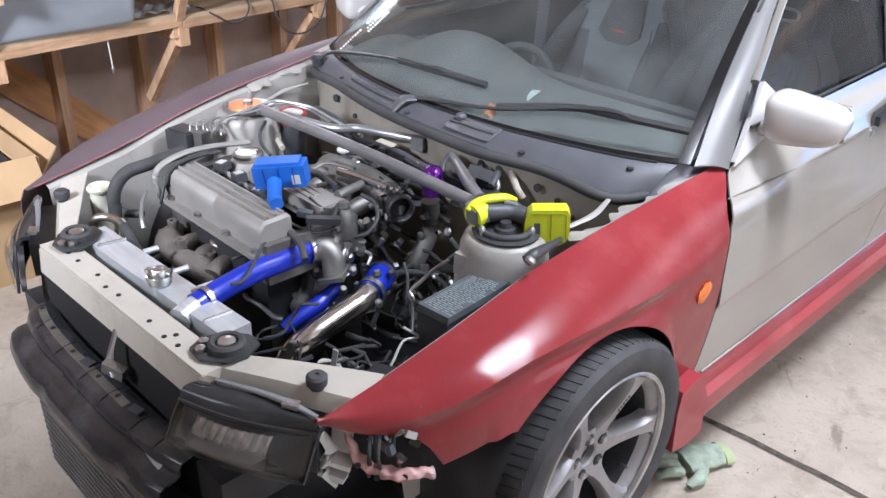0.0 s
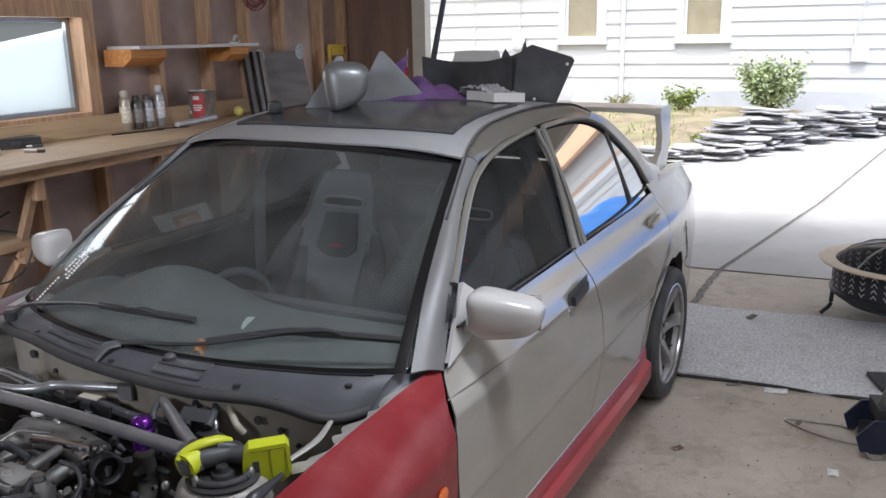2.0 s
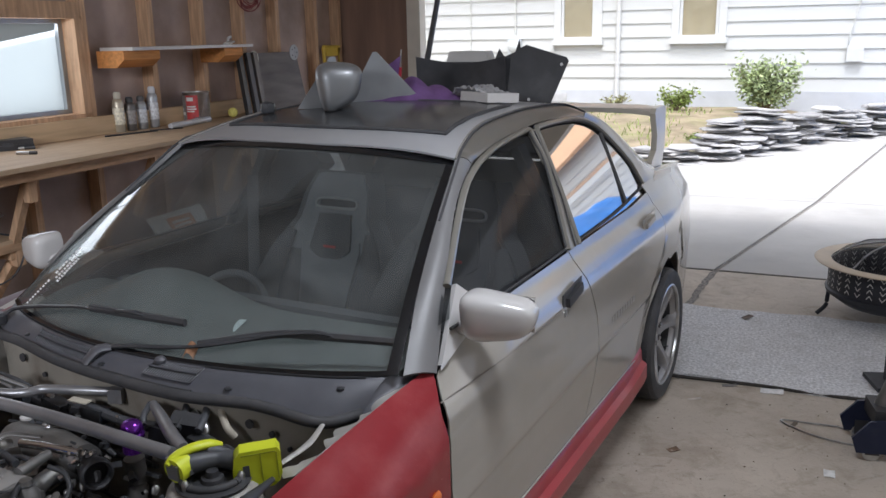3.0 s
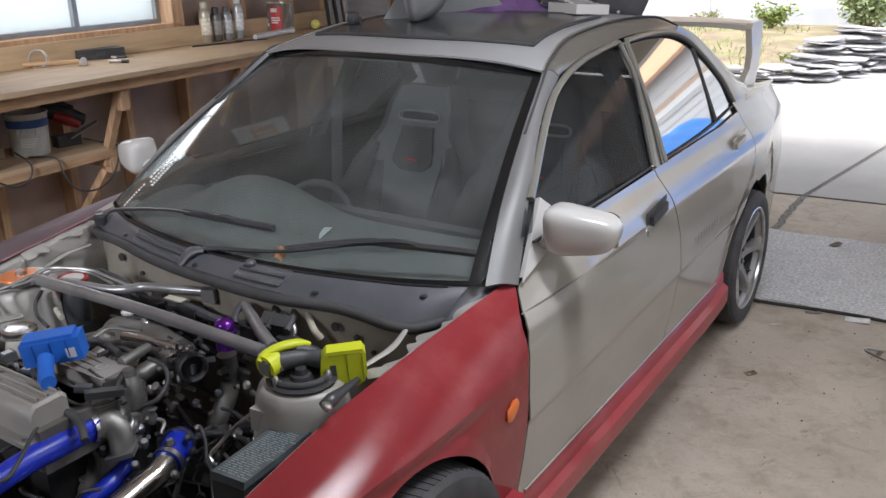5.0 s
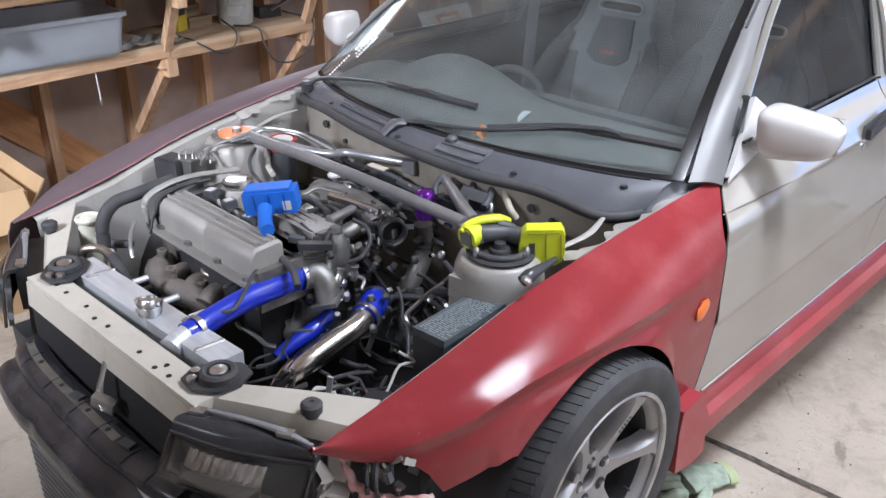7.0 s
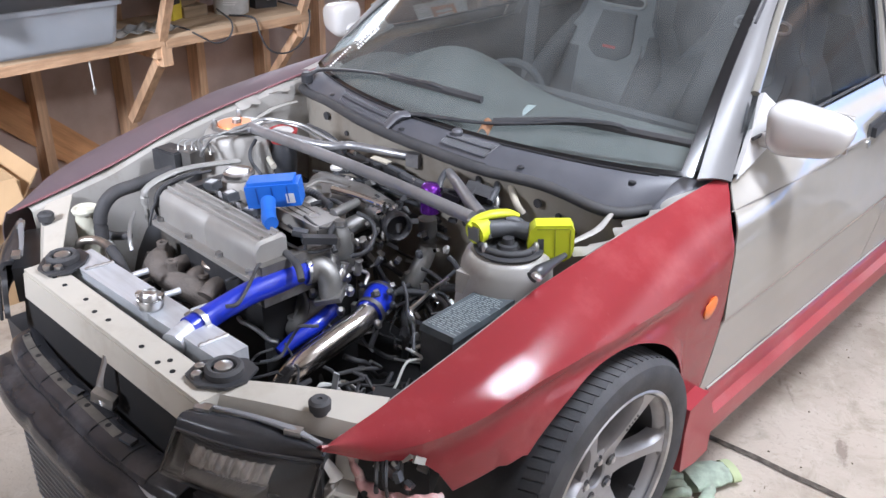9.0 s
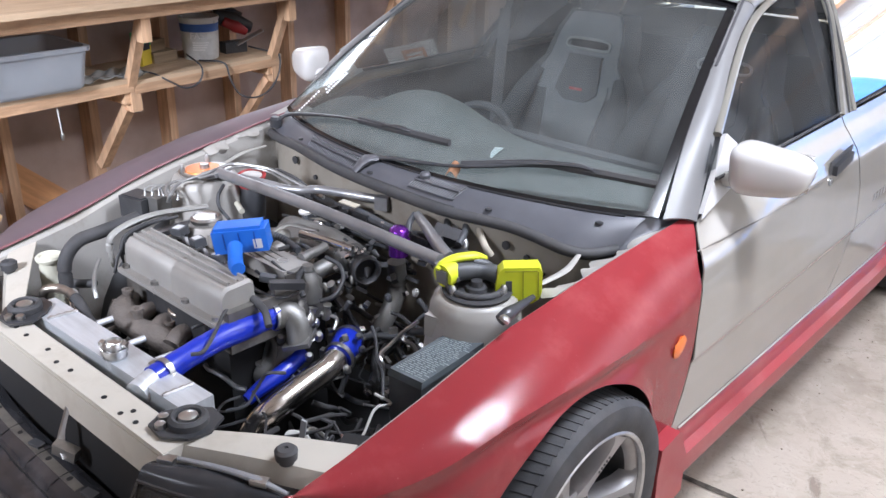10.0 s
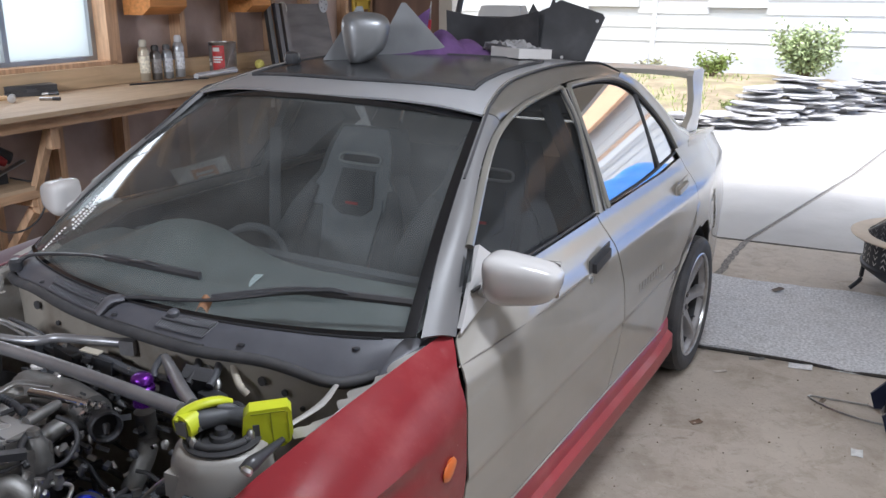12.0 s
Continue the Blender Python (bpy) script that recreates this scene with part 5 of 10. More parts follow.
for k in range(5):
    p0 = Vector((0.66 + 0.03 * random.random(), -0.54 + 0.06 * random.random(), 0.60))
    part("wire", tubem([p0, p0 + Vector((0.02, -0.02, -0.03)), p0 + Vector((0.03 * random.random(), -0.01, -0.07 - 0.03 * random.random()))], 0.0035, seg=6), RUBBER, car)
# side repeater
part("side_repeater", sheet(lambda s, r: (side_x(0.34, 0.60) + 0.010 - 0.010 * ((2 * s - 1) ** 2 + (2 * r - 1) ** 2) * 0.5, 0.347 + 0.028 * (2 * s - 1) * math.sqrt(max(0, 1 - 0.5 * (2 * r - 1) ** 2)) * 1.0, 0.603 + 0.024 * (2 * r - 1) * math.sqrt(max(0, 1 - 0.5 * (2 * s - 1) ** 2)) + 0.006 * (2 * s - 1)), 12, 12, 0.008, (1, 0, 0)), mat("amber_lens", (0.75, 0.17, 0.03), 0.25, vary=0.1, scale=30, coat=0.3), car, "orange side repeater lens")
# door handles
for yh, zh in ((1.30, 0.815), (2.28, 0.852)):
    for sgn in (1, -1):
        mk = (lambda b: b) if sgn > 0 else mirror_x
        hm = BLACK_PL if yh < 2 else WHITE
        part("handle_recess", mk(sheet(lambda s, r: (side_x(yh, zh) + 0.0035, yh - 0.085 + 0.17 * s, zh - 0.032 + 0.062 * r + 0.02 * s), 6, 6, 0.004, (1, 0, 0))), mat("recess", (0.06, 0.06, 0.062), 0.5) if yh < 2 else WHITE, car)
        hb = boxm((0.018, 0.128, 0.030) if yh < 2 else (0.014, 0.115, 0.022), (side_x(yh, zh) + 0.008, yh + 0.002, zh + 0.010), rot(9, 0, 0))
        part("door_handle", mk(hb), hm, car, "black door handle" if yh < 2 else "white door handle", bevel=0.005)
        part("key_lock", mk(lathem([(0.011, 0), (0.011, 0.006), (0, 0.006)], (side_x(yh, zh) + 0.004, yh - 0.075, zh - 0.03), rot(0, 90, 0), seg=14)), STEEL, car)
# dark line on the front door, the crease's shadow put into its colour
part("door_crease", tubem([(side_x(y, 0.80) + 0.0012, y, 0.795 + 0.012 * (y - 0.45)) for y in (0.455, 0.7, 0.95, 1.2)], 0.0022, seg=5, n=3), mat("crease_shadow", (0.18, 0.16, 0.14), 0.6), car)

# ---- car: cabin seen through the screen ----
FAB = mat("seat_fabric", (0.20, 0.21, 0.22), 0.95, vary=0.08, scale=16, bump=0.05, bscale=400, spec=0.1)
FABD = mat("seat_dark", (0.075, 0.077, 0.083), 0.9, vary=0.08, scale=14)
part("dashboard", sheet(lambda s, r: ((2 * s - 1) * 0.655, 0.455 + 0.345 * r - 0.165 * (1 - (2 * s - 1) ** 2) * (1 - r), 0.838 + 0.03 * math.sin(math.pi * r) + 0.105 * math.exp(-((s - 0.325) / 0.15) ** 2) * math.sin(math.pi * min(1, r * 0.9)) - (0.10 * max(0, r - 0.85) / 0.15)), 40, 16, 0.02, (0, 0, 1)), mat("dash_grey", (0.125, 0.135, 0.132), 0.75, vary=0.12, scale=12, bump=0.1, bscale=300, dirt=(0.20, 0.20, 0.195), dscale=4, damount=0.35), car, "dusty grey dashboard")
part("dash_front", boxm((1.3, 0.05, 0.35), (0, 0.80, 0.67)), FABD, car, bevel=0.02)
part("cabin_floor", boxm((1.42, 2.1, 0.03), (0, 1.45, 0.24)), FABD, car)
for sgn in (1, -1):
    mk = (lambda b: b) if sgn > 0 else mirror_x
    # dark sheet added to stop light at the roof's side gap
    part("headliner_side", mk(sheet(lambda s, r: (Vector(roof(0.955, 0.03 + 0.94 * s)) - Vector((0, 0, 0.026))).lerp(gl(1.09 + 1.08 * s, lut([(0, 1.225), (0.15, 1.268), (0.4, 1.290), (0.8, 1.288), (1, 1.262)], s)) - Vector((0.016, 0, 0)), r), 24, 4, 0.004, (1, 0, -0.3))), mat("headliner", (0.20, 0.20, 0.195), 0.95), car)
part("headliner", sheet(lambda s, r: Vector(roof(0.03 + 0.94 * s, 0.02 + 0.95 * r)) - Vector((0, 0, 0.03)), 16, 16, 0.006, (0, 0, 1)), mat("headliner", (0.20, 0.20, 0.195), 0.95), car)
for sgn in (1, -1):
    st = new("bucket_seat")
    st.parent = car
    st["label"] = "grey and black bucket seat with headrest openings"
    x0 = 0.34 * sgn - 0.03
    if sgn < 0:
        x0 = -0.235

    def back(s, r, x0=x0):
        w = lut([(0, 0.24), (0.3, 0.27), (0.6, 0.255), (0.75, 0.17), (0.9, 0.15), (1, 0.11)], r)
        u = 2 * s - 1
        return (x0 + u * w, 1.30 + 0.27 * r - 0.07 * abs(u) ** 3 * (1 - 0.6 * r), 0.42 + 0.70 * r)
    part("backrest", sheet(back, 20, 24, 0.07, (0, -1, 0.2)), FABD, st)
    # near seat's panels take the dark fabric to paint in cabin shade
    part("shoulder_panel", sheet(lambda s, r, x0=x0: Vector(back(0.06 + 0.88 * s, 0.58 + 0.41 * r)) + Vector((0, -0.006, 0)), 16, 12, 0.012, (0, -1, 0)), FAB if sgn < 0 else FABD, st)
    part("centre_panel", sheet(lambda s, r, x0=x0: Vector(back(0.5 + (s - 0.5) * (0.36 + 0.20 * r * r), 0.02 + 0.62 * r)) + Vector((0, -0.012, 0)), 10, 12, 0.015, (0, -1, 0)), FAB if sgn < 0 else FABD, st)
    part("badge_panel", sheet(lambda s, r, x0=x0: Vector(back(0.5 + (s - 0.5) * (0.34 + 0.10 * r) * math.sqrt(min(1, 0.25 + 4 * r)), 0.545 + 0.235 * r)) + Vector((0, -0.022, 0)), 10, 10, 0.012, (0, -1, 0)), FABD, st)
    for sx in (-1, 1):
        part("bolster", tubem([(x0 + sx * 0.225, 1.24, 0.48), (x0 + sx * 0.235, 1.31, 0.66), (x0 + sx * 0.215, 1.39, 0.80), (x0 + sx * 0.18, 1.45, 0.90)], [0.05, 0.055, 0.04, 0.02], seg=12), FABD, st)
    slot = [Vector(back(0.5 + 0.30 * math.copysign(abs(math.cos(q)) ** 0.45, math.cos(q)), 0.833 + 0.026 * math.copysign(abs(math.sin(q)) ** 0.6, math.sin(q)))) + Vector((0, -0.016, 0)) for q in (2 * math.pi * k / 28 for k in range(29))]
    part("head_slot", tubem(slot, 0.0055, seg=8, n=1), mat("slot_rim", (0.30, 0.30, 0.30), 0.5), st, "grey headrest slot rim")
    part("head_hole", sheet(lambda s, r, x0=x0: Vector(back(0.24 + 0.52 * s, 0.811 + 0.044 * r)) + Vector((0, -0.010, 0)), 8, 4, 0.006, (0, -1, 0)), MATS["shade_black"], st)
    part("badge", boxm((0.055, 0.003, 0.010), (x0, 1.438, 0.845), rot(-20)), mat("badge_red", (0.45, 0.03, 0.03), 0.5), st, "small red badge")
    part("cushion", boxm((0.46, 0.48, 0.14), (x0, 1.08, 0.40)), FABD, st, bevel=0.04)
sw = new("steering_wheel")
sw.parent = car
sw["label"] = "dark steering wheel on the wall side"
sm = Matrix.Translation((-0.36, 0.98, 0.66)) @ rot(65, 0, 0)
ring = BM()
add_tube(ring, [sm @ Vector((0.18 * math.cos(a), 0.18 * math.sin(a), 0)) for a in (2 * math.pi * k / 28 for k in range(29))], 0.015, seg=8, n=1)
part("rim", ring, FABD, sw)
sp = BM()
for a in (0.2, 2.94, 4.71):
    add_tube(sp, [sm @ Vector((0, 0, -0.01)), sm @ Vector((0.17 * math.cos(a), 0.17 * math.sin(a), 0))], 0.014, seg=6, n=1, flat=0.5)
add_lathe(sp, [(0.06, -0.03), (0.06, 0.01), (0.04, 0.02), (0, 0.02)], 16, sm)
part("spoke", sp, FABD, sw)
part("steering_column", tubem([sm @ Vector((0, 0, -0.02)), (-0.36, 0.84, 0.60)], 0.03, n=1), FABD, sw)
part("rear_bench", boxm((1.2, 0.18, 0.5), (0, 2.15, 0.70), rot(-15)), FABD, car, bevel=0.05)
for sgn in (1, -1):
    part("centre_pillar", boxm((0.03, 0.07, 0.42), (0.62 * sgn, 1.50, 1.07), rot(0, -27 * sgn, 0)), FABD, car, bevel=0.008)
part("seat_belt", tubem([(-0.60, 1.45, 1.10), (-0.58, 1.40, 0.80), (-0.56, 1.36, 0.5)], 0.022, seg=6, flat=0.15), FABD, car)
# dried leaf and note under the screen
leaf = sheet(lambda s, r: (0.155 + 0.03 * s, 0.268 + 0.02 * r + 0.01 * s, 0.866 + 0.035 * s * (1 - s) * 2 + 0.025 * r), 6, 6, 0.001, (0, 0, 1))
tagged(part("leaf", leaf, mat("dry_leaf", (0.33, 0.17, 0.09), 0.8, vary=0.3, scale=40)), "curled dry brown leaf lying on the scuttle panel", "leaf")
tagged(part("paper_note", sheet(lambda s, r: (0.065 + 0.075 * s, 0.50 + 0.06 * r - 0.03 * s, 0.866 + 0.02 * s * r), 4, 4, 0.001, (0, 0, 1)), mat("note_paper", (0.6, 0.68, 0.68), 0.7, vary=0.05)), "small pale paper note lying on the dashboard", "paper")
# vinyl lettering at the corner of the screen, too small to read: bars
random.seed(7)
for s0, r0, r1, n_, wdt in ((0.078, 0.03, 0.155, 9, 0.010), (0.076, 0.185, 0.33, 8, 0.016), (0.098, 0.17, 0.30, 9, 0.013), (0.116, 0.16, 0.285, 10, 0.013)):
    for k in range(n_):
        ra = r0 + (r1 - r0) * k / n_
        rb = ra + (r1 - r0) / n_ * random.uniform(0.5, 0.8)
        part("vinyl_bar", sheet(lambda s, r, ra=ra, rb=rb, s0=s0, wdt=wdt * random.uniform(0.7, 1.0): Vector(windshield(s0 + wdt * s, ra + (rb - ra) * r)) + Vector((0, -0.004, 0.006)), 1, 1, 0.0006, (0, -1, 1)), mat("vinyl_white", (0.8, 0.8, 0.8), 0.5), wsh)

# ---- car: engine ----
engine = new("engine")
engine.parent = car
engine["label"] = "four-cylinder turbo engine with bare alloy cam cover"
# block coloured black to sink into the bay's shade
part("block", boxm((0.38, 0.28, 0.30), (-0.11, -0.22, 0.43)), MATS["shade_black"], engine, bevel=0.02)
part("cylinder_head", boxm((0.44, 0.26, 0.10), (-0.09, -0.255, 0.655)), mat("dirty_alloy", (0.20, 0.19, 0.175), 0.55, metal=0.6, vary=0.3, scale=14, dirt=(0.05, 0.045, 0.04), dscale=9, damount=0.8), engine, bevel=0.012)
# front bank of the cam cover: stepped box with three ribs
CC = mat("cam_cover_alloy", (0.33, 0.318, 0.30), 0.6, metal=0.3, vary=0.08, scale=12, bump=0.05, bscale=300, dirt=(0.34, 0.29, 0.24), dscale=8, damount=0.5)
cc = BM()
cm = Matrix.Translation((-0.093, -0.340, 0.70))
prof = [(-0.050, -0.03), (-0.050, 0.025), (-0.046, 0.042), (-0.034, 0.055), (0.030, 0.058), (0.040, 0.048), (0.042, 0.0), (0.042, -0.03)]
ringsL = []
for x, k in ((-0.202, 0.92), (-0.197, 1.0), (-0.005, 1.0), (0.0, 0.955), (0.007, 0.955), (0.012, 1.0), (0.198, 1.0), (0.204, 0.92)):
    ringsL.append([cc.verts.new(cm @ Vector((x, y * k, (z + 0.03) * k - 0.03))) for y, z in prof])
for a, b in zip(ringsL, ringsL[1:]):
    for q in range(len(prof) - 1):
        cc.faces.new((a[q], a[q + 1], b[q + 1], b[q]))
cc.faces.new(ringsL[0])
cc.faces.new(ringsL[-1])
cover = part("cam_cover", cc, CC, engine, "bare alloy cam cover with ribs", bevel=0.0025)
for dy in (-0.022, 0.0, 0.022):
    part("rib", boxm((0.390, 0.0045, 0.008), cm @ Vector((0, dy, 0.060))), CC, cover, bevel=0.0015)
    # dark strip along each rib
    part("groove", boxm((0.386, 0.003, 0.0014), cm @ Vector((0, dy + 0.0055, 0.0582))), mat("groove_dark", (0.10, 0.09, 0.08), 0.8), cover)
for x in (-0.19, -0.06, 0.07, 0.19):
    part("bolt", lathem([(0.009, 0), (0.009, 0.012), (0.0, 0.013)], cm @ Vector((x, -0.056, -0.02)), seg=8), STEEL, cover)
part("cover_flange", boxm((0.42, 0.29, 0.012), (-0.09, -0.265, 0.676)), CC, engine, bevel=0.004)
# rear bank
part("rear_cover", boxm((0.38, 0.075, 0.055), (-0.09, -0.175, 0.71)), CC, engine, bevel=0.012)
part("filler_boss", lathem([(0.055, 0.0), (0.05, 0.03), (0.044, 0.04), (0.0, 0.04)], (-0.248, -0.185, 0.71), seg=28), CC, engine)
oc = BM()
add_lathe(oc, [(0.036, 0.0), (0.04, 0.006), (0.04, 0.014), (0.034, 0.019), (0.026, 0.016), (0, 0.016)], 28, Matrix.Translation((-0.248, -0.185, 0.752)))
add_box(oc, (0.055, 0.010, 0.010), (-0.248, -0.185, 0.772), rot(0, 0, 30))
part("oil_cap", oc, STEEL, engine, "worn metal oil filler cap", bevel=0.001)
# centre valley with coil packs, leads and a badge plate
part("valley", boxm((0.38, 0.055, 0.03), (-0.09, -0.26, 0.69)), DARK, engine)
for i, (x, y) in enumerate(((-0.250, -0.262), (-0.160, -0.268), (-0.048, -0.283))):
    tilt = rot(6, -8, 10 * (-1) ** i)
    coil = part("coil_pack", boxm((0.036, 0.030, 0.020), (x, y, 0.750), tilt), GREY_PL, engine, "grey coil pack", bevel=0.003)
    part("plug_tube", lathem([(0.012, 0), (0.013, 0.035), (0.009, 0.038), (0, 0.038)], (x, y + 0.004, 0.70), seg=12), RUBBER, coil)
    part("coil_label", boxm((0.024, 0.020, 0.0015), Vector((x, y, 0.750)) + tilt.to_3x3() @ Vector((0, 0, 0.0112)), tilt), mat("pale_label", (0.55, 0.56, 0.57), 0.5), coil)
    part("foot", boxm((0.050, 0.012, 0.006), (x, y - 0.010, 0.738), tilt), STEEL, coil, bevel=0.002)
    for dx in (0.0, 0.014):
        part("plug_lead", tubem([(x + 0.02 + dx, y - 0.004, 0.742), (x + 0.045 + dx, y - 0.012, 0.735), (x + 0.07 + dx, y - 0.010 + dx, 0.715)], 0.0045, seg=8), mat("lead_grey", (0.30, 0.30, 0.31), 0.5) if dx else RUBBER, coil)
part("plenum_badge", boxm((0.150, 0.062, 0.018), (0.030, -0.177, 0.726), rot(0, 4, -2)), ALLOY, engine, "cast alloy plenum lid", bevel=0.006)
part("badge_ring", lathem([(0.014, 0), (0.014, 0.002), (0.011, 0.002), (0.011, 0)], (0.045, -0.172, 0.736), seg=20, cap=False), STEEL, engine)
for k in range(3):
    part("lid_rib", boxm((0.10, 0.003, 0.004), (0.005, -0.196 + 0.018 * k, 0.7375), rot(0, 4, -2)), ALLOY, engine)
# intake manifold and throttle
for i in range(4):
    x = -0.20 + i * 0.085
    part("intake_runner", tubem([(x, -0.14, 0.66), (x + 0.01, -0.06, 0.69), (x + 0.03, 0.0, 0.68), (x + 0.03, 0.05, 0.62)], 0.021, seg=12), ALLOY, engine)
part("plenum", tubem([(-0.22, 0.055, 0.66), (-0.05, 0.04, 0.675), (0.075, 0.02, 0.685)], [0.05, 0.055, 0.045], seg=20), ALLOY, engine, "cast intake plenum")
part("throttle_pipe", tubem([(-0.052, -0.03, 0.72), (0.046, -0.024, 0.722), (0.129, -0.021, 0.715)], [0.016, 0.020, 0.026], seg=18), STEEL, engine)
part("fuel_rail", tubem([(-0.031, -0.056, 0.748), (0.044, -0.041, 0.748), (0.127, -0.028, 0.745)], 0.010, seg=14), CHROME, engine, "bright fuel rail")
part("corrugated_hose", tubem([(-0.097, -0.118, 0.748), (-0.038, -0.11, 0.75), (0.04, -0.121, 0.745)], 0.009, seg=12, n=14, ribs=0.12), GREY_PL, engine, "ribbed grey conduit")
part("manifold_stay", tubem([(-0.084, -0.107, 0.75), (-0.084, -0.05, 0.755), (-0.012, -0.017, 0.75)], [0.006, 0.011, 0.006], seg=10, flat=0.5), ALLOY, engine)
part("vacuum_pipe", tubem([(-0.005, -0.146, 0.74), (0.023, -0.105, 0.75), (0.072, -0.1, 0.745)], 0.006, seg=8), RUBBER, engine)
part("tag_plate", boxm((0.055, 0.022, 0.003), (-0.051, 0.124, 0.775), rot(0, 4, 10)), mat("tag_tan", (0.50, 0.46, 0.37), 0.6, vary=0.1), engine, "pale tag plate")
part("cap_cream", lathem([(0.016, 0), (0.017, 0.006), (0.012, 0.011), (0, 0.011)], (-0.108, 0.02, 0.76), seg=18), mat("cap_white", (0.6, 0.58, 0.55), 0.5), engine)
tb = BM()
add_lathe(tb, [(0.028, -0.06), (0.031, -0.05), (0.031, 0.0), (0.036, 0.004), (0.036, 0.020), (0.032, 0.024), (0.028, 0.020), (0.027, 0.0), (0.0, 0.0)], 30, Matrix.Translation((0.165, -0.024, 0.708)) @ rot(0, 90, -22))
thr = part("throttle_body", tb, DARK, engine, "black throttle body inlet")
random.seed(11)
for k in range(26):
    p = Vector((0.075 + 0.085 * random.random(), -0.045 + 0.05 * random.random(), 0.722 + 0.026 * random.random()))
    part("linkage", boxm((random.uniform(0.006, 0.016), random.uniform(0.005, 0.010), random.uniform(0.005, 0.010)), p, rot(random.uniform(-40, 40), random.uniform(-40, 40), random.uniform(0, 90))), random.choice([STEEL, CHROME, CHROME, ALLOY, DARK]), thr, bevel=0.0015)
for k in range(4):
    p = Vector((0.10 + 0.016 * k, -0.030 + 0.006 * k, 0.745))
    part("linkage_spring", tubem([p, p + Vector((0.012, -0.012, 0.004))], 0.004, seg=8, n=10, ribs=0.2), CHROME, thr)
tt = BM()
add_lathe(tt, [(0.030, -0.055), (0.030, -0.03), (0.026, -0.02), (0.026, 0.0), (0.019, 0.010), (0.014, 0.024), (0.013, 0.034), (0, 0.034)], 22, Matrix.Translation((0.110, -0.150, 0.705)))
add_tube(tt, [(0.075, -0.141, 0.74), (0.07, -0.102, 0.742), (0.061, -0.055, 0.742)], [0.013, 0.012, 0.011], seg=14)
out_w = part("water_outlet", tt, ALLOY, engine, "dull cast water outlet")
part("neck_ring", lathem([(0.015, 0), (0.016, 0.004), (0.015, 0.008)], (0.110, -0.150, 0.722), seg=18, cap=False), STEEL, out_w)
part("bypass_loop", tubem([(0.099, -0.086, 0.735), (0.141, -0.08, 0.725), (0.167, -0.093, 0.7), (0.184, -0.137, 0.68), (0.166, -0.164, 0.67)], 0.0055, seg=12), DARK, engine)
part("bypass_loop", tubem([(0.099, -0.156, 0.73), (0.122, -0.191, 0.715), (0.154, -0.201, 0.69)], 0.007, seg=12), DARK, engine)
for k, (px_, py_, pz_) in enumerate(((0.15, -0.205, 0.67), (0.18, -0.198, 0.66), (0.174, -0.15, 0.65), (0.11, -0.197, 0.69), (0.143, -0.105, 0.68))):
    part("fitting", lathem([(0.010, -0.03), (0.012, -0.012), (0.008, -0.006), (0.008, 0.006), (0.011, 0.010), (0, 0.012)], (px_, py_, pz_), rot(18 * (k - 2), 12 * (k % 3 - 1), 0), seg=10), STEEL if k % 2 else ALLOY, engine)
part("harness_plug", boxm((0.078, 0.022, 0.016), (0.143, -0.237, 0.73), rot(0, 8, 62)), BLACK_PL, engine, "black harness plug", bevel=0.004)
part("harness_plug", boxm((0.035, 0.020, 0.014), (0.095, -0.253, 0.735), rot(0, 8, 40)), GREY_PL, engine, bevel=0.003)
for q_ in ([(0.045, -0.249, 0.735), (0.108, -0.254, 0.73), (0.132, -0.268, 0.71)], [(0.039, -0.198, 0.74), (0.096, -0.204, 0.735), (0.102, -0.168, 0.72)], [(0.045, -0.282, 0.735), (0.081, -0.284, 0.715), (0.136, -0.252, 0.7), (0.147, -0.195, 0.7)]):
    part("wire", tubem(q_, 0.0035, seg=6), RUBBER, engine)
# compressor housing: cast volute under the silicone hose
vb = BM()
pts = []
for k in range(22):
    a = 2 * math.pi * k / 20
    r = 0.038 + 0.0012 * k
    pts.append(Vector((0.075 + r * math.cos(a) * 0.75, -0.245 + r * math.sin(a) * 0.5, 0.545 + r * math.sin(a))))
add_tube(vb, pts, [0.018, 0.034], seg=14, n=1)
add_lathe(vb, [(0.028, -0.03), (0.032, 0.0), (0.044, 0.02), (0.044, 0.036), (0.036, 0.038), (0.03, 0.02), (0, 0.02)], 24, Matrix.Translation((0.09, -0.245, 0.545)) @ rot(70, 20, 0))
turbo = part("compressor", vb, ALLOY, engine, "dull alloy turbo compressor housing")
part("elbow", tubem([(0.125, -0.262, 0.648), (0.136, -0.234, 0.652), (0.158, -0.224, 0.632), (0.172, -0.232, 0.588)], [0.028, 0.031, 0.030, 0.027], seg=22), ALLOY, turbo)
for q_ in ((0.178, -0.188, 0.63), (0.204, -0.201, 0.61), (0.205, -0.232, 0.57), (0.137, -0.258, 0.6)):
    part("bolt", lathem([(0.009, -0.02), (0.010, 0.0), (0.006, 0.008), (0, 0.008)], q_, rot(20, 35, 0), seg=8), STEEL, turbo)
part("actuator_rod", tubem([(0.167, -0.165, 0.64), (0.184, -0.132, 0.62), (0.195, -0.15, 0.6)], 0.005, seg=8), STEEL, turbo)
part("elbow_flange", boxm((0.066, 0.062, 0.012), (0.170, -0.230, 0.597), rot(10, -18, 30)), ALLOY, turbo, bevel=0.01)
# exhaust manifold in brown heat-stained cast iron
IRON = mat("manifold_iron", (0.155, 0.135, 0.12), 0.75, metal=0.25, vary=0.2, scale=18, bump=0.25, bscale=160, dirt=(0.22, 0.18, 0.15), dscale=12, damount=0.4)
mb = BM()
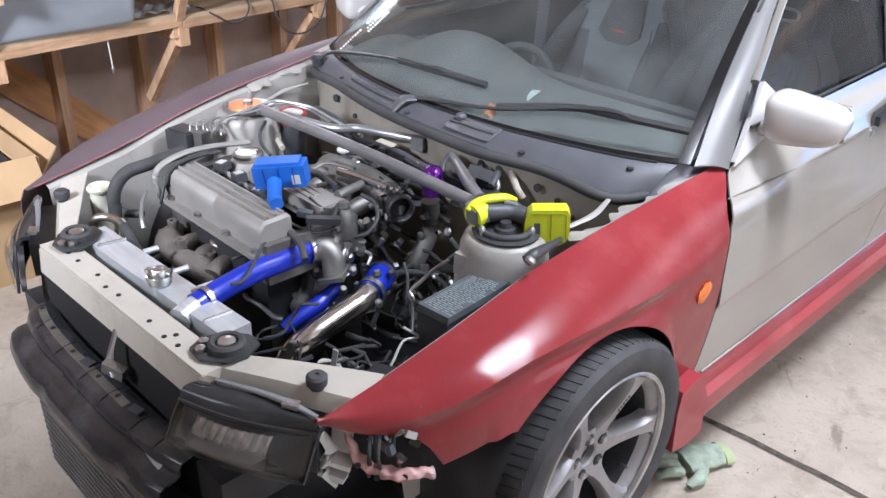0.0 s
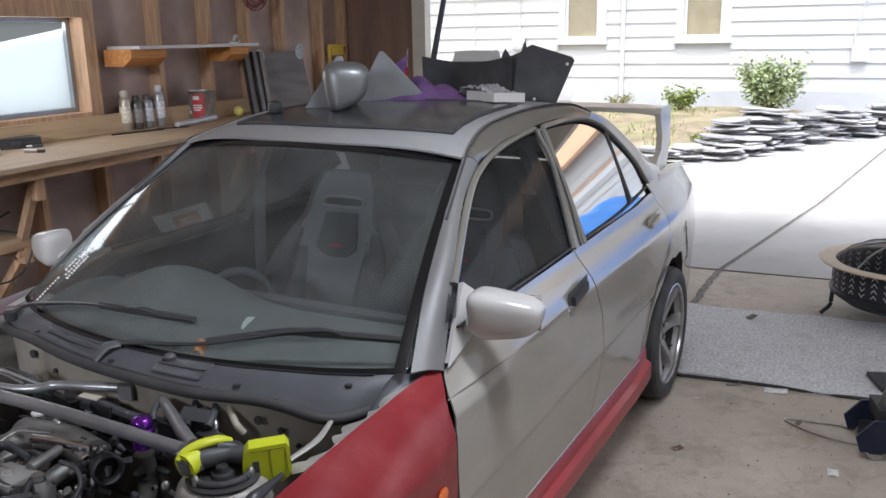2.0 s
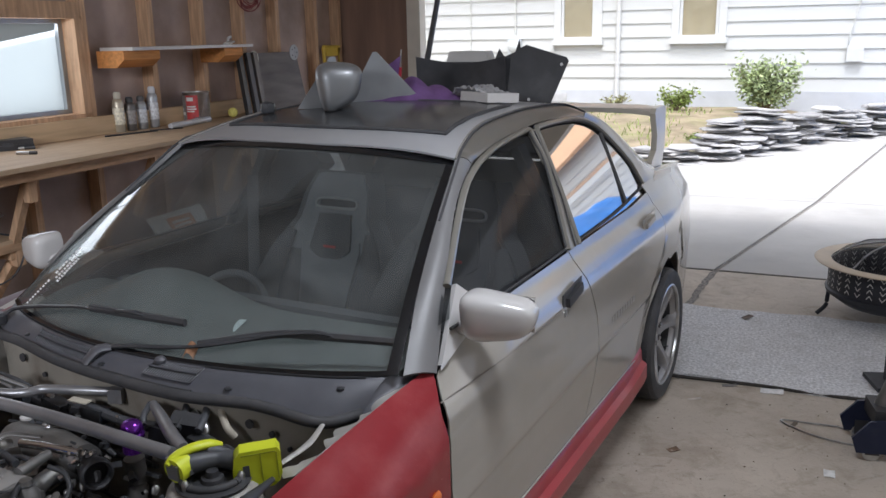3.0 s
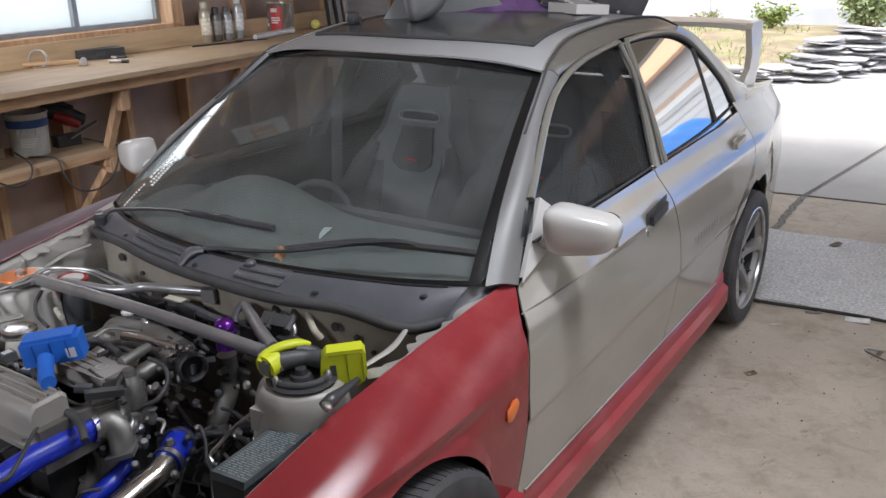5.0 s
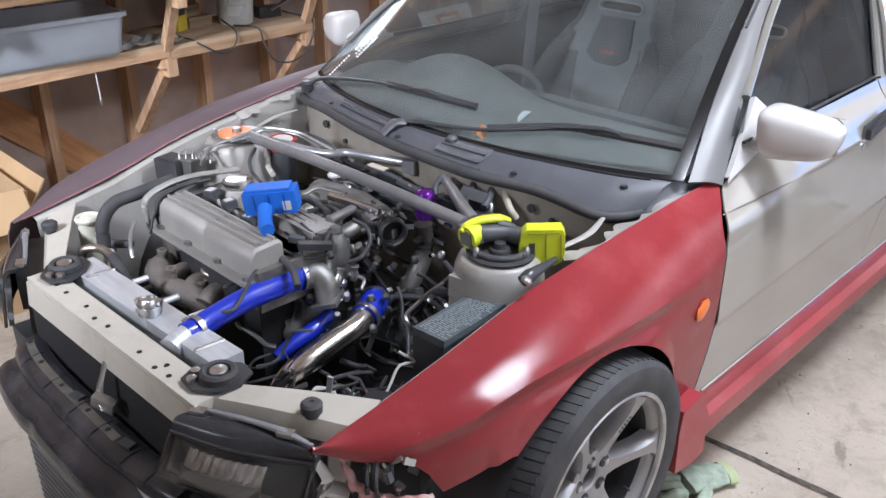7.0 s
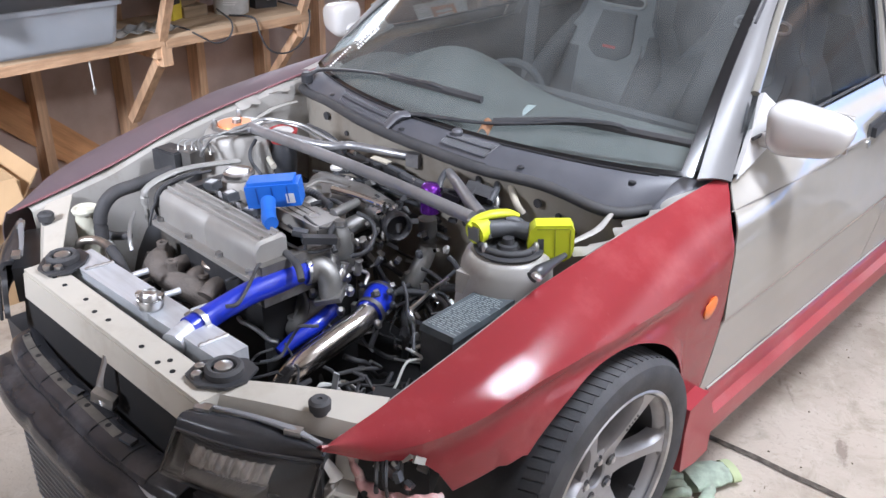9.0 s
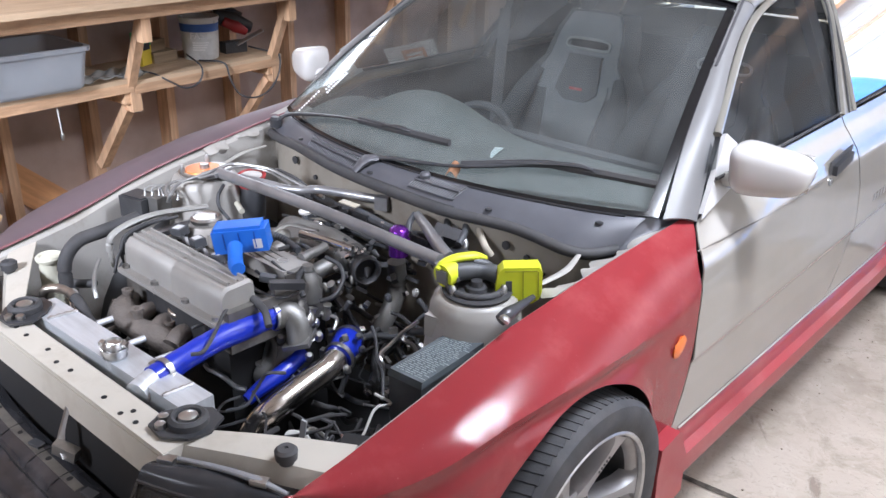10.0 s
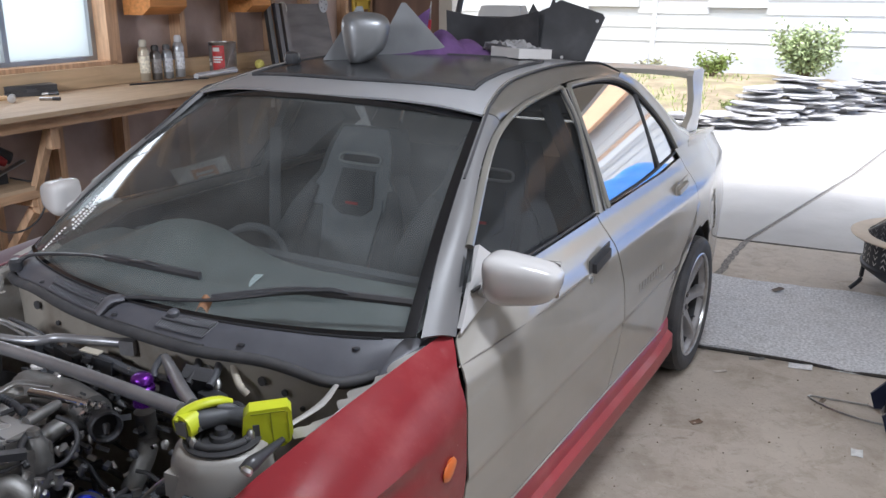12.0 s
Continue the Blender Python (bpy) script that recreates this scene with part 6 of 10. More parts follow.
add_tube(mb, [(-0.27, -0.40, 0.60)] + [(-0.209, -0.452, 0.61), (-0.138, -0.464, 0.6), (-0.072, -0.453, 0.6), (-0.036, -0.434, 0.58), (-0.012, -0.432, 0.54)], [0.024, 0.034, 0.026, 0.030, 0.033, 0.030], seg=18)
for k in range(3):
    x = -0.17 + 0.075 * k
    add_tube(mb, [(x, -0.385, 0.61), (x + 0.006, -0.42, 0.615), (x + 0.015, -0.45, 0.60)], [0.018, 0.021, 0.023], seg=14)
man = part("exhaust_manifold", mb, IRON, engine, "brown cast iron exhaust manifold")
for p in ((-0.131, -0.458, 0.635), (-0.225, -0.428, 0.64), (-0.07, -0.415, 0.61)):
    part("stud", lathem([(0.011, -0.03), (0.011, 0.006), (0.014, 0.008), (0.014, 0.016), (0.007, 0.016), (0.006, 0.010), (0, 0.010)], p, seg=14), IRON, man)
part("heat_shield", sheet(lambda s, r: (-0.20 + 0.26 * s, -0.395 - 0.012 * math.sin(math.pi * s), 0.60 + 0.075 * r), 10, 5, 0.003, (0, -1, 0)), DARK, man)
part("heat_pipe", tubem([(-0.124, -0.382, 0.655), (-0.094, -0.385, 0.652), (-0.078, -0.405, 0.645), (-0.059, -0.404, 0.64), (-0.038, -0.385, 0.64)], 0.0065, seg=10), mat("warm_steel", (0.45, 0.40, 0.35), 0.35, metal=0.9, vary=0.2, scale=30), engine)
part("pipe_sleeve", tubem([(-0.157, -0.392, 0.66), (-0.122, -0.384, 0.655)], 0.0105, seg=14, n=10, ribs=0.08), MATS["warm_steel"], engine)
part("flex_hose", tubem([(-0.059, -0.365, 0.665), (-0.016, -0.348, 0.665)], 0.0145, seg=16, n=12, ribs=0.10), MATS["warm_steel"], engine, "ribbed steel flex hose")
part("flex_pipe", tubem([(-0.018, -0.35, 0.665), (0.05, -0.322, 0.668), (0.089, -0.284, 0.675), (0.093, -0.191, 0.68)], [0.009, 0.008, 0.008, 0.009], seg=12), STEEL, engine)
part("breather_hose", tubem([(0.044, -0.303, 0.715), (0.098, -0.307, 0.71), (0.158, -0.313, 0.7), (0.195, -0.329, 0.68)], 0.0085, seg=10), RUBBER, engine, "black breather hose")
part("hose_end", tubem([(0.031, -0.303, 0.716), (0.053, -0.304, 0.714)], 0.0095, seg=10, n=2), mat("wire_white", (0.5, 0.5, 0.48), 0.5), engine)

# blue silicone hoses with clamps, polished charge pipe
def clamp(p, d, r, parent):
    d = Vector(d).normalized()
    q = d.to_track_quat("Z", "Y").to_matrix().to_4x4()
    b = add_lathe(BM(), [(r, -0.006), (r + 0.002, -0.006), (r + 0.002, 0.006), (r, 0.006)], 28, Matrix.Translation(p) @ q, cap=False)
    add_box(b, (0.012, 0.022, 0.014), Vector(p) + q.to_3x3() @ Vector((r + 0.006, 0, 0)), q)
    part("hose_clamp", b, STEEL, parent, bevel=0.001)


h1 = part("coolant_hose", tubem([(0.163, -0.588, 0.652), (0.158, -0.549, 0.656), (0.148, -0.504, 0.658), (0.132, -0.422, 0.658), (0.127, -0.344, 0.656), (0.118, -0.267, 0.652), (0.14, -0.258, 0.647)], [0.0265, 0.026, 0.025, 0.026, 0.027, 0.028, 0.028], seg=24), BLUE_SIL, engine, "bright blue silicone coolant hose")
clamp((0.162, -0.561, 0.656), (-0.15, 1, 0.05), 0.0275, h1)
clamp((0.122, -0.264, 0.651), (0.1, 1, -0.1), 0.0295, h1)
part("sense_line", tubem([(0.193, -0.518, 0.69), (0.203, -0.494, 0.692), (0.163, -0.439, 0.7), (0.117, -0.386, 0.705), (0.083, -0.338, 0.7)], 0.0042, seg=8), RUBBER, engine)
h2 = part("oil_hose", tubem([(0.1625, -0.378, 0.50), (0.163, -0.337, 0.515), (0.166, -0.280, 0.53), (0.157, -0.212, 0.548)], [0.014, 0.018, 0.019, 0.018], seg=20), BLUE_SIL, engine, "dark blue silicone hose low in the bay")
pipe = part("charge_pipe", tubem([(0.206, -0.412, 0.39), (0.212, -0.407, 0.44), (0.234, -0.398, 0.485), (0.248, -0.366, 0.515), (0.246, -0.272, 0.535), (0.244, -0.205, 0.548), (0.228, -0.155, 0.556)], 0.0295, seg=28, n=8), mat("polished_pipe", (0.74, 0.71, 0.68), 0.2, metal=1.0, vary=0.15, scale=14, dirt=(0.3, 0.26, 0.22), dscale=20, damount=0.3), engine, "polished steel charge pipe")
h3 = part("coupler", tubem([(0.238, -0.176, 0.553), (0.226, -0.150, 0.557), (0.210, -0.124, 0.559), (0.190, -0.098, 0.556)], [0.033, 0.0345, 0.035, 0.034], seg=28), BLUE_SIL, engine, "blue silicone pipe coupler")
clamp((0.235, -0.170, 0.554), (-0.35, 1, 0.1), 0.0350, h3)
clamp((0.200, -0.111, 0.558), (-0.6, 1, -0.05), 0.0365, h3)
part("tie_strap", boxm((0.012, 0.004, 0.045), (0.425, -0.428, 0.58), rot(0, 10, 20)), mat("clear_tag", (0.35, 0.36, 0.37), 0.3), engine)
part("air_funnel", lathem([(0.034, 0.0), (0.033, 0.004), (0.022, -0.04), (0.018, -0.06)], (0.244, -0.535, 0.6), rot(-55, 25, 0), seg=26, cap=False), mat("funnel_grey", (0.22, 0.22, 0.23), 0.4, metal=0.5, vary=0.15), engine, "open grey pipe mouth")
part("side_spigot", tubem([(0.259, -0.593, 0.64), (0.251, -0.557, 0.63)], [0.010, 0.011], seg=12, n=2), POL, engine)

# strut brace and its second tube
br = new("strut_brace")
br.parent = car
br["label"] = "grey steel strut brace across the engine bay"
part("main_tube", tubem([(-0.425, -0.022, 0.803), (0.0, -0.012, 0.806), (0.405, -0.018, 0.803)], 0.0150, seg=20), TUBE_GREY, br)
part("branch_tube", tubem([(-0.371, 0.011, 0.795), (-0.299, 0.037, 0.79), (-0.238, 0.059, 0.785), (-0.194, 0.084, 0.785), (-0.164, 0.114, 0.788), (-0.081, 0.142, 0.79), (0.005, 0.178, 0.788)], 0.0115, seg=16), TUBE_GREY, br)
part("branch_tube", tubem([(0.404, 0.013, 0.8), (0.335, 0.05, 0.8), (0.252, 0.102, 0.8), (0.169, 0.155, 0.795)], [0.014, 0.015, 0.0135, 0.0115], seg=16), TUBE_GREY, br)
part("end_bracket", boxm((0.036, 0.024, 0.036), (0.025, 0.172, 0.785), rot(0, 0, 20)), TUBE_GREY, br, bevel=0.003)
for x in (-0.52, 0.52):
    part("tower_plate", lathem([(0.074, 0.002), (0.076, 0.007), (0.066, 0.010), (0.056, 0.009)], (x * 0.98, -0.014, 0.783 if x < 0 else 0.763), seg=36, cap=False), STEEL if x < 0 else DARK, br)
for sx in (-1, 1):
    part("lug", boxm((0.07, 0.05, 0.012), (0.445 * sx, -0.02, 0.797), rot(0, 10 * sx, 0)), TUBE_GREY, br, bevel=0.004)
# purple relief valve and bulkhead fittings
pv = BM()
add_lathe(pv, [(0.030, -0.05), (0.030, -0.01), (0.034, -0.006), (0.034, 0.004), (0.029, 0.008), (0.029, 0.014), (0.032, 0.018), (0.028, 0.034), (0.018, 0.042), (0, 0.043)], 26, Matrix.Translation((0.195, 0.063, 0.765)) @ Matrix.Scale(0.80, 4))
part("relief_valve", pv, mat("purple_anodised", (0.20, 0.04, 0.42), 0.25, metal=0.85, vary=0.1), engine, "purple anodised relief valve")
part("valve_pipe", tubem([(0.165, 0.085, 0.69), (0.165, 0.085, 0.60), (0.17, 0.02, 0.52)], 0.024, seg=14), ALLOY, engine)
part("fuel_regulator", boxm((0.07, 0.04, 0.045), (0.272, 0.153, 0.765), rot(20, 10, 25)), DARK, engine, bevel=0.010)
for k, q_ in enumerate(([(0.219, 0.214, 0.79), (0.258, 0.163, 0.785), (0.276, 0.118, 0.77)], [(0.27, 0.227, 0.79), (0.304, 0.18, 0.78), (0.318, 0.142, 0.765)], [(0.263, 0.187, 0.78), (0.317, 0.167, 0.765), (0.321, 0.154, 0.74)])):
    part("fitting", tubem(q_, 0.009, seg=12), (DARK, GREY_PL, STEEL)[k], engine)
for k, q_ in enumerate(((0.21, 0.216, 0.79), (0.269, 0.234, 0.785))):
    part("heater_stub", lathem([(0.016, -0.012), (0.017, 0.0), (0.012, 0.004), (0.011, 0.002), (0, 0.0)], q_, rot(75, 0, 0), seg=18), BLACK_PL, engine)
part("heater_hose", tubem([(0.275, 0.237, 0.795), (0.305, 0.228, 0.79), (0.335, 0.206, 0.775), (0.365, 0.188, 0.76), (0.379, 0.194, 0.74)], 0.0085, seg=14), mat("tan_hose", (0.42, 0.38, 0.31), 0.6, vary=0.15, scale=15), engine, "pale heater hose")
part("dump_pipe", tubem([(0.159, 0.155, 0.795), (0.182, 0.113, 0.79), (0.194, 0.097, 0.775)], 0.008, seg=10), GREY_PL, engine)
# reservoir, relay box, brake lines, red cap on the wall side
rv = new("washer_bottle")
rv.parent = car
rv["label"] = "yellowed plastic overflow bottle"
part("bottle", lathem([(0.026, -0.20), (0.028, -0.10), (0.029, -0.02), (0.026, -0.008), (0.026, 0.0)], (-0.480, -0.495, 0.672), seg=22), mat("yellowed_plastic", (0.55, 0.54, 0.44), 0.5, vary=0.08, scale=12, dirt=(0.3, 0.27, 0.2), dscale=12, damount=0.4), rv)
part("lid", lathem([(0.032, 0.0), (0.034, 0.008), (0.030, 0.013), (0.024, 0.012), (0.022, 0.009), (0.006, 0.009), (0, 0.012)], (-0.480, -0.495, 0.672), seg=24), mat("cream_lid", (0.62, 0.61, 0.50), 0.45), rv, "cream screw lid")
rb = part("relay_box", boxm((0.088, 0.066, 0.060), (-0.548, -0.203, 0.722), rot(0, 0, 12)), BLACK_PL, car, "black relay box", bevel=0.004)
part("lid_rib", boxm((0.076, 0.054, 0.005), (-0.548, -0.203, 0.753), rot(0, 0, 12)), BLACK_PL, rb, bevel=0.002)
part("hydraulic_block", boxm((0.06, 0.05, 0.045), (-0.502, -0.177, 0.735), rot(0, 0, 10)), ALLOY, car, "alloy hydraulic block", bevel=0.006)
LINE = mat("steel_line", (0.34, 0.34, 0.335), 0.4, metal=0.7, vary=0.1)
part("brake_line", tubem([(-0.424, -0.188, 0.76), (-0.416, -0.181, 0.785), (-0.436, -0.141, 0.8), (-0.438, -0.085, 0.805), (-0.441, -0.018, 0.81), (-0.436, 0.028, 0.815), (-0.383, 0.06, 0.815), (-0.336, 0.085, 0.81), (-0.283, 0.094, 0.8), (-0.212, 0.105, 0.785)], 0.0048, seg=8), LINE, car)
part("brake_line", tubem([(-0.43, -0.176, 0.76), (-0.46, -0.17, 0.78), (-0.479, -0.134, 0.79), (-0.434, -0.079, 0.8), (-0.411, -0.022, 0.81), (-0.414, 0.038, 0.81), (-0.353, 0.087, 0.8), (-0.25, 0.088, 0.785)], 0.0042, seg=8), LINE, car)
for k in range(3):
    part("brake_line", tubem([Vector(q_) + Vector((0.012 * k, 0.014 * k, 0)) for q_ in [(-0.517, -0.202, 0.755), (-0.523, -0.194, 0.775), (-0.519, -0.166, 0.778), (-0.492, -0.164, 0.765), (-0.479, -0.17, 0.745)]], 0.0030, seg=8), LINE, car)
part("vacuum_line", tubem([(-0.35, 0.115, 0.8), (-0.26, 0.107, 0.8), (-0.219, 0.118, 0.78)], 0.0055, seg=8), RUBBER, car)
part("earth_strap", tubem([(-0.414, -0.019, 0.77), (-0.393, -0.054, 0.75), (-0.36, -0.072, 0.73), (-0.316, -0.075, 0.71)], 0.005, seg=8), GREY_PL, car)
part("white_tube", tubem([(-0.334, -0.034, 0.74), (-0.286, -0.052, 0.735)], 0.008, seg=10, n=2), mat("tube_cream", (0.55, 0.53, 0.45), 0.5), car)
part("red_cap", lathem([(0.036, -0.02), (0.042, 0.0), (0.044, 0.008), (0.038, 0.012), (0.034, 0.006), (0.0, 0.006)], (-0.415, 0.073, 0.768), rot(6, 3, 0), seg=28), mat("red_rubber", (0.42, 0.05, 0.05), 0.5), car, "red reservoir cap ring")
part("cap_centre", lathem([(0.033, 0.008), (0.02, 0.012), (0, 0.012)], (-0.415, 0.073, 0.768), rot(6, 3, 0), seg=24), mat("cap_white", (0.6, 0.58, 0.55), 0.5), car)
part("fluid_bottle", lathem([(0.036, -0.10), (0.038, -0.04), (0.034, -0.02), (0.030, 0.0)], (-0.415, 0.073, 0.752), seg=20), BLACK_PL, car, "dark brake fluid reservoir")
# fuse box
fz = new("fuse_box")
fz.parent = car
fz["label"] = "black fuse box with printed lid"
fm = Matrix.Translation((0.550, -0.178, 0.004)) @ rot(0, 0, 3)
part("box", boxm((0.082, 0.205, 0.10), fm @ Vector((0, 0, 0.628)), rot(0, 0, 4)), BLACK_PL, fz, bevel=0.006)
part("lid", boxm((0.086, 0.21, 0.014), fm @ Vector((0, 0, 0.684)), rot(0, 0, 4), 0.96), mat("lid_black", (0.09, 0.105, 0.115), 0.18, vary=0.2, scale=20), fz, "glossy dark lid", bevel=0.003)
random.seed(3)
lab = mat("lid_print", (0.24, 0.28, 0.29), 0.5)
for r in range(26):
    y = -0.09 + r * 0.0065
    x = -0.032
    while x < 0.03:
        w = random.uniform(0.004, 0.016)
        part("print_bar", boxm((w, 0.0022, 0.0006), fm @ Vector((x + w / 2, y, 0.6914)), rot(0, 0, 4)), lab, fz)
        x += w + random.uniform(0.002, 0.006)
# wiring: looms below the fuse box, and dark hoses over the depth of the bay
random.seed(21)
for k in range(16):
    a = Vector((random.uniform(0.40, 0.56), random.uniform(-0.50, -0.28), random.uniform(0.48, 0.60)))
    p = [a]
    for _ in range(4):
        p.append(p[-1] + Vector((random.uniform(-0.06, 0.05), random.uniform(-0.05, 0.05), random.uniform(-0.04, 0.035))))
    part("wire", tubem(p, random.choice([0.003, 0.004, 0.006]), seg=6), random.choice([RUBBER, RUBBER, GREY_PL, mat("wire_brown", (0.15, 0.08, 0.06), 0.5), mat("wire_white", (0.5, 0.5, 0.48), 0.5)]), car)
for k in range(6):
    a = Vector((random.uniform(0.42, 0.54), random.uniform(-0.48, -0.32), 0.50))
    part("plug", boxm((0.035, 0.022, 0.02), a, rot(random.uniform(-40, 40), random.uniform(-40, 40), random.uniform(0, 180))), random.choice([GREY_PL, BLACK_PL, mat("plug_white", (0.5, 0.5, 0.5), 0.5)]), car, bevel=0.003)
for k in range(38):
    a = Vector((random.uniform(-0.25, 0.42), random.uniform(-0.28, 0.13), random.uniform(0.42, 0.64)))
    p = [a]
    d = Vector((random.uniform(-1, 1), random.uniform(-1, 1), random.uniform(-0.6, 0.3))).normalized()
    for _ in range(4):
        d = (d + Vector((random.uniform(-0.6, 0.6), random.uniform(-0.6, 0.6), random.uniform(-0.5, 0.4)))).normalized()
        p.append(p[-1] + d * random.uniform(0.03, 0.07))
    p = [Vector((max(-0.45, min(0.44, q.x)), max(-0.30, min(0.14, q.y)), min(q.z, 0.66))) for q in p]
    part("hose", tubem(p, random.choice([0.004, 0.005, 0.007, 0.009]), seg=9), random.choice([RUBBER, RUBBER, RUBBER, RUBBER, GREY_PL, DARK]), engine)
for k in range(56):
    a = Vector((random.uniform(-0.20, 0.22), random.uniform(-0.16, 0.12), random.uniform(0.64, 0.725)))
    if random.random() < 0.5:
        b = boxm((random.uniform(0.010, 0.034), random.uniform(0.008, 0.018), random.uniform(0.006, 0.016)), a, rot(random.uniform(-30, 30), random.uniform(-30, 30), random.uniform(0, 180)))
        part("connector", b, random.choice([BLACK_PL, GREY_PL, DARK, ALLOY, STEEL]), engine, bevel=0.003)
    else:
        b = lathem([(0.005, -0.014), (0.008, 0.0), (0.008, 0.008), (0.005, 0.011), (0, 0.011)], a, rot(random.uniform(-60, 60), random.uniform(-60, 60), 0), seg=10)
        part("fitting", b, random.choice([STEEL, ALLOY, DARK]), engine)
# finer clutter: thin lines, ties and bolts over the whole bay
random.seed(77)
for k in range(80):
    a = Vector((random.uniform(-0.42, 0.46), random.uniform(-0.52, 0.13), random.uniform(0.40, 0.63)))
    if a.x < 0.12 and a.y < -0.26:
        a.z = random.uniform(0.40, 0.60)
    p = [a]
    d = Vector((random.uniform(-1, 1), random.uniform(-1, 1), random.uniform(-0.3, 0.3))).normalized()
    for _ in range(5):
        d = (d + Vector((random.uniform(-0.8, 0.8), random.uniform(-0.8, 0.8), random.uniform(-0.5, 0.5)))).normalized()
        q = p[-1] + d * random.uniform(0.02, 0.05)
        p.append(Vector((max(-0.46, min(0.47, q.x)), max(-0.53, min(0.14, q.y)), min(q.z, 0.66))))
    part("thin_line", tubem(p, random.choice([0.0025, 0.0035, 0.0045, 0.006]), seg=6, n=4), random.choice([RUBBER, RUBBER, BLACK_PL, GREY_PL, MATS["wire_white"], STEEL, TUBE_GREY]), engine)
for k in range(90):
    a = Vector((random.uniform(-0.20, 0.42), random.uniform(-0.22, 0.13), random.uniform(0.44, 0.66)))
    b = lathem([(0.006, -0.008), (0.009, 0.0), (0.009, 0.006), (0.005, 0.012), (0, 0.012)], a, rot(random.uniform(-50, 50), random.uniform(-50, 50), 0), seg=7) if k % 2 else boxm((random.uniform(0.008, 0.028), random.uniform(0.006, 0.016), random.uniform(0.006, 0.016)), a, rot(random.uniform(-40, 40), random.uniform(-40, 40), random.uniform(0, 180)))
    part("bolt" if k % 2 else "clip", b, random.choice([STEEL, STEEL, BLACK_PL, GREY_PL, CHROME, ALLOY]), engine)
# looms and boxes against the bulkhead
random.seed(91)
for k in range(9):
    z0 = random.uniform(0.66, 0.79)
    xs = sorted(random.uniform(-0.42, 0.44) for _ in range(2))
    if xs[1] - xs[0] < 0.2:
        xs[1] = xs[0] + 0.25
    pts = [(xs[0] + (xs[1] - xs[0]) * q / 4, 0.150 + random.uniform(-0.025, 0.01), z0 - 0.02 + random.uniform(-0.02, 0.012)) for q in range(5)]
    part("loom", tubem(pts, random.choice([0.006, 0.009, 0.013]), seg=8), random.choice([RUBBER, RUBBER, BLACK_PL, GREY_PL]), car)
for x, z, w, h in ((-0.16, 0.735, 0.12, 0.07), (-0.02, 0.75, 0.09, 0.05), (-0.29, 0.74, 0.07, 0.08), (0.20, 0.735, 0.06, 0.07), (0.33, 0.745, 0.08, 0.05)):
    part("relay", boxm((w * 0.8, 0.035, h * 0.7), (x, 0.140, z - 0.01), rot(random.uniform(-12, 12), random.uniform(-8, 8), random.uniform(-14, 14))), random.choice([BLACK_PL, DARK]), car, bevel=0.006)
for k in range(26):
    a = Vector((random.uniform(-0.35, 0.42), random.uniform(0.09, 0.15), random.uniform(0.69, 0.765)))
    part("plug", boxm((random.uniform(0.010, 0.022), random.uniform(0.006, 0.012), random.uniform(0.006, 0.014)), a, rot(random.uniform(-40, 40), random.uniform(-40, 40), random.uniform(0, 180))), random.choice([BLACK_PL, GREY_PL, BLACK_PL, STEEL, DARK]), car, bevel=0.002)
# thick hoses on the wall side of the engine
part("intake_hose", tubem([(-0.4, -0.498, 0.622), (-0.4, -0.491, 0.692), (-0.4, -0.454, 0.733), (-0.4, -0.391, 0.741), (-0.4, -0.288, 0.751)], 0.017, seg=14), RUBBER, engine, "black rubber hose")
part("guide_rail", tubem([(-0.345, -0.397, 0.663), (-0.345, -0.4, 0.719), (-0.345, -0.391, 0.747), (-0.345, -0.338, 0.766), (-0.345, -0.259, 0.77), (-0.345, -0.122, 0.752)], 0.011, seg=10, flat=0.6), mat("rail_grey", (0.27, 0.265, 0.25), 0.45, vary=0.2), engine, "grey curved timing cover edge")
part("inner_rail", tubem([(-0.335, -0.368, 0.662), (-0.335, -0.377, 0.704), (-0.335, -0.361, 0.739), (-0.335, -0.316, 0.754), (-0.335, -0.246, 0.757)], 0.006, seg=8), RUBBER, engine)
part("timing_cover", boxm((0.03, 0.20, 0.16), (-0.330, -0.27, 0.65)), BLACK_PL, engine, bevel=0.02)
part("bypass_pipe", tubem([(-0.38, -0.564, 0.63), (-0.369, -0.56, 0.65), (-0.339, -0.536, 0.655), (-0.292, -0.531, 0.655)], 0.0105, seg=12), MATS["warm_steel"], engine)
part("lower_hose", tubem([(-0.292, -0.531, 0.655), (-0.244, -0.535, 0.645), (-0.171, -0.549, 0.625), (-0.119, -0.556, 0.6)], 0.0125, seg=14), RUBBER, engine)
part("hose_band", tubem([(-0.299, -0.53, 0.655), (-0.276, -0.532, 0.652)], 0.0140, seg=14, n=2), STEEL, engine)
part("metal_line", tubem([(-0.336, -0.435, 0.7), (-0.305, -0.464, 0.685), (-0.262, -0.49, 0.67), (-0.24, -0.499, 0.65)], 0.0052, seg=8), LINE, engine)
part("cross_hose", tubem([(-0.487, -0.46, 0.6), (-0.427, -0.456, 0.61), (-0.381, -0.435, 0.62)], 0.011, seg=10), RUBBER, engine)
part("throttle_cable", tubem([(-0.32, -0.409, 0.66), (-0.332, -0.386, 0.7), (-0.338, -0.349, 0.735), (-0.343, -0.279, 0.75), (-0.315, -0.224, 0.76)], 0.004, seg=6), RUBBER, engine)
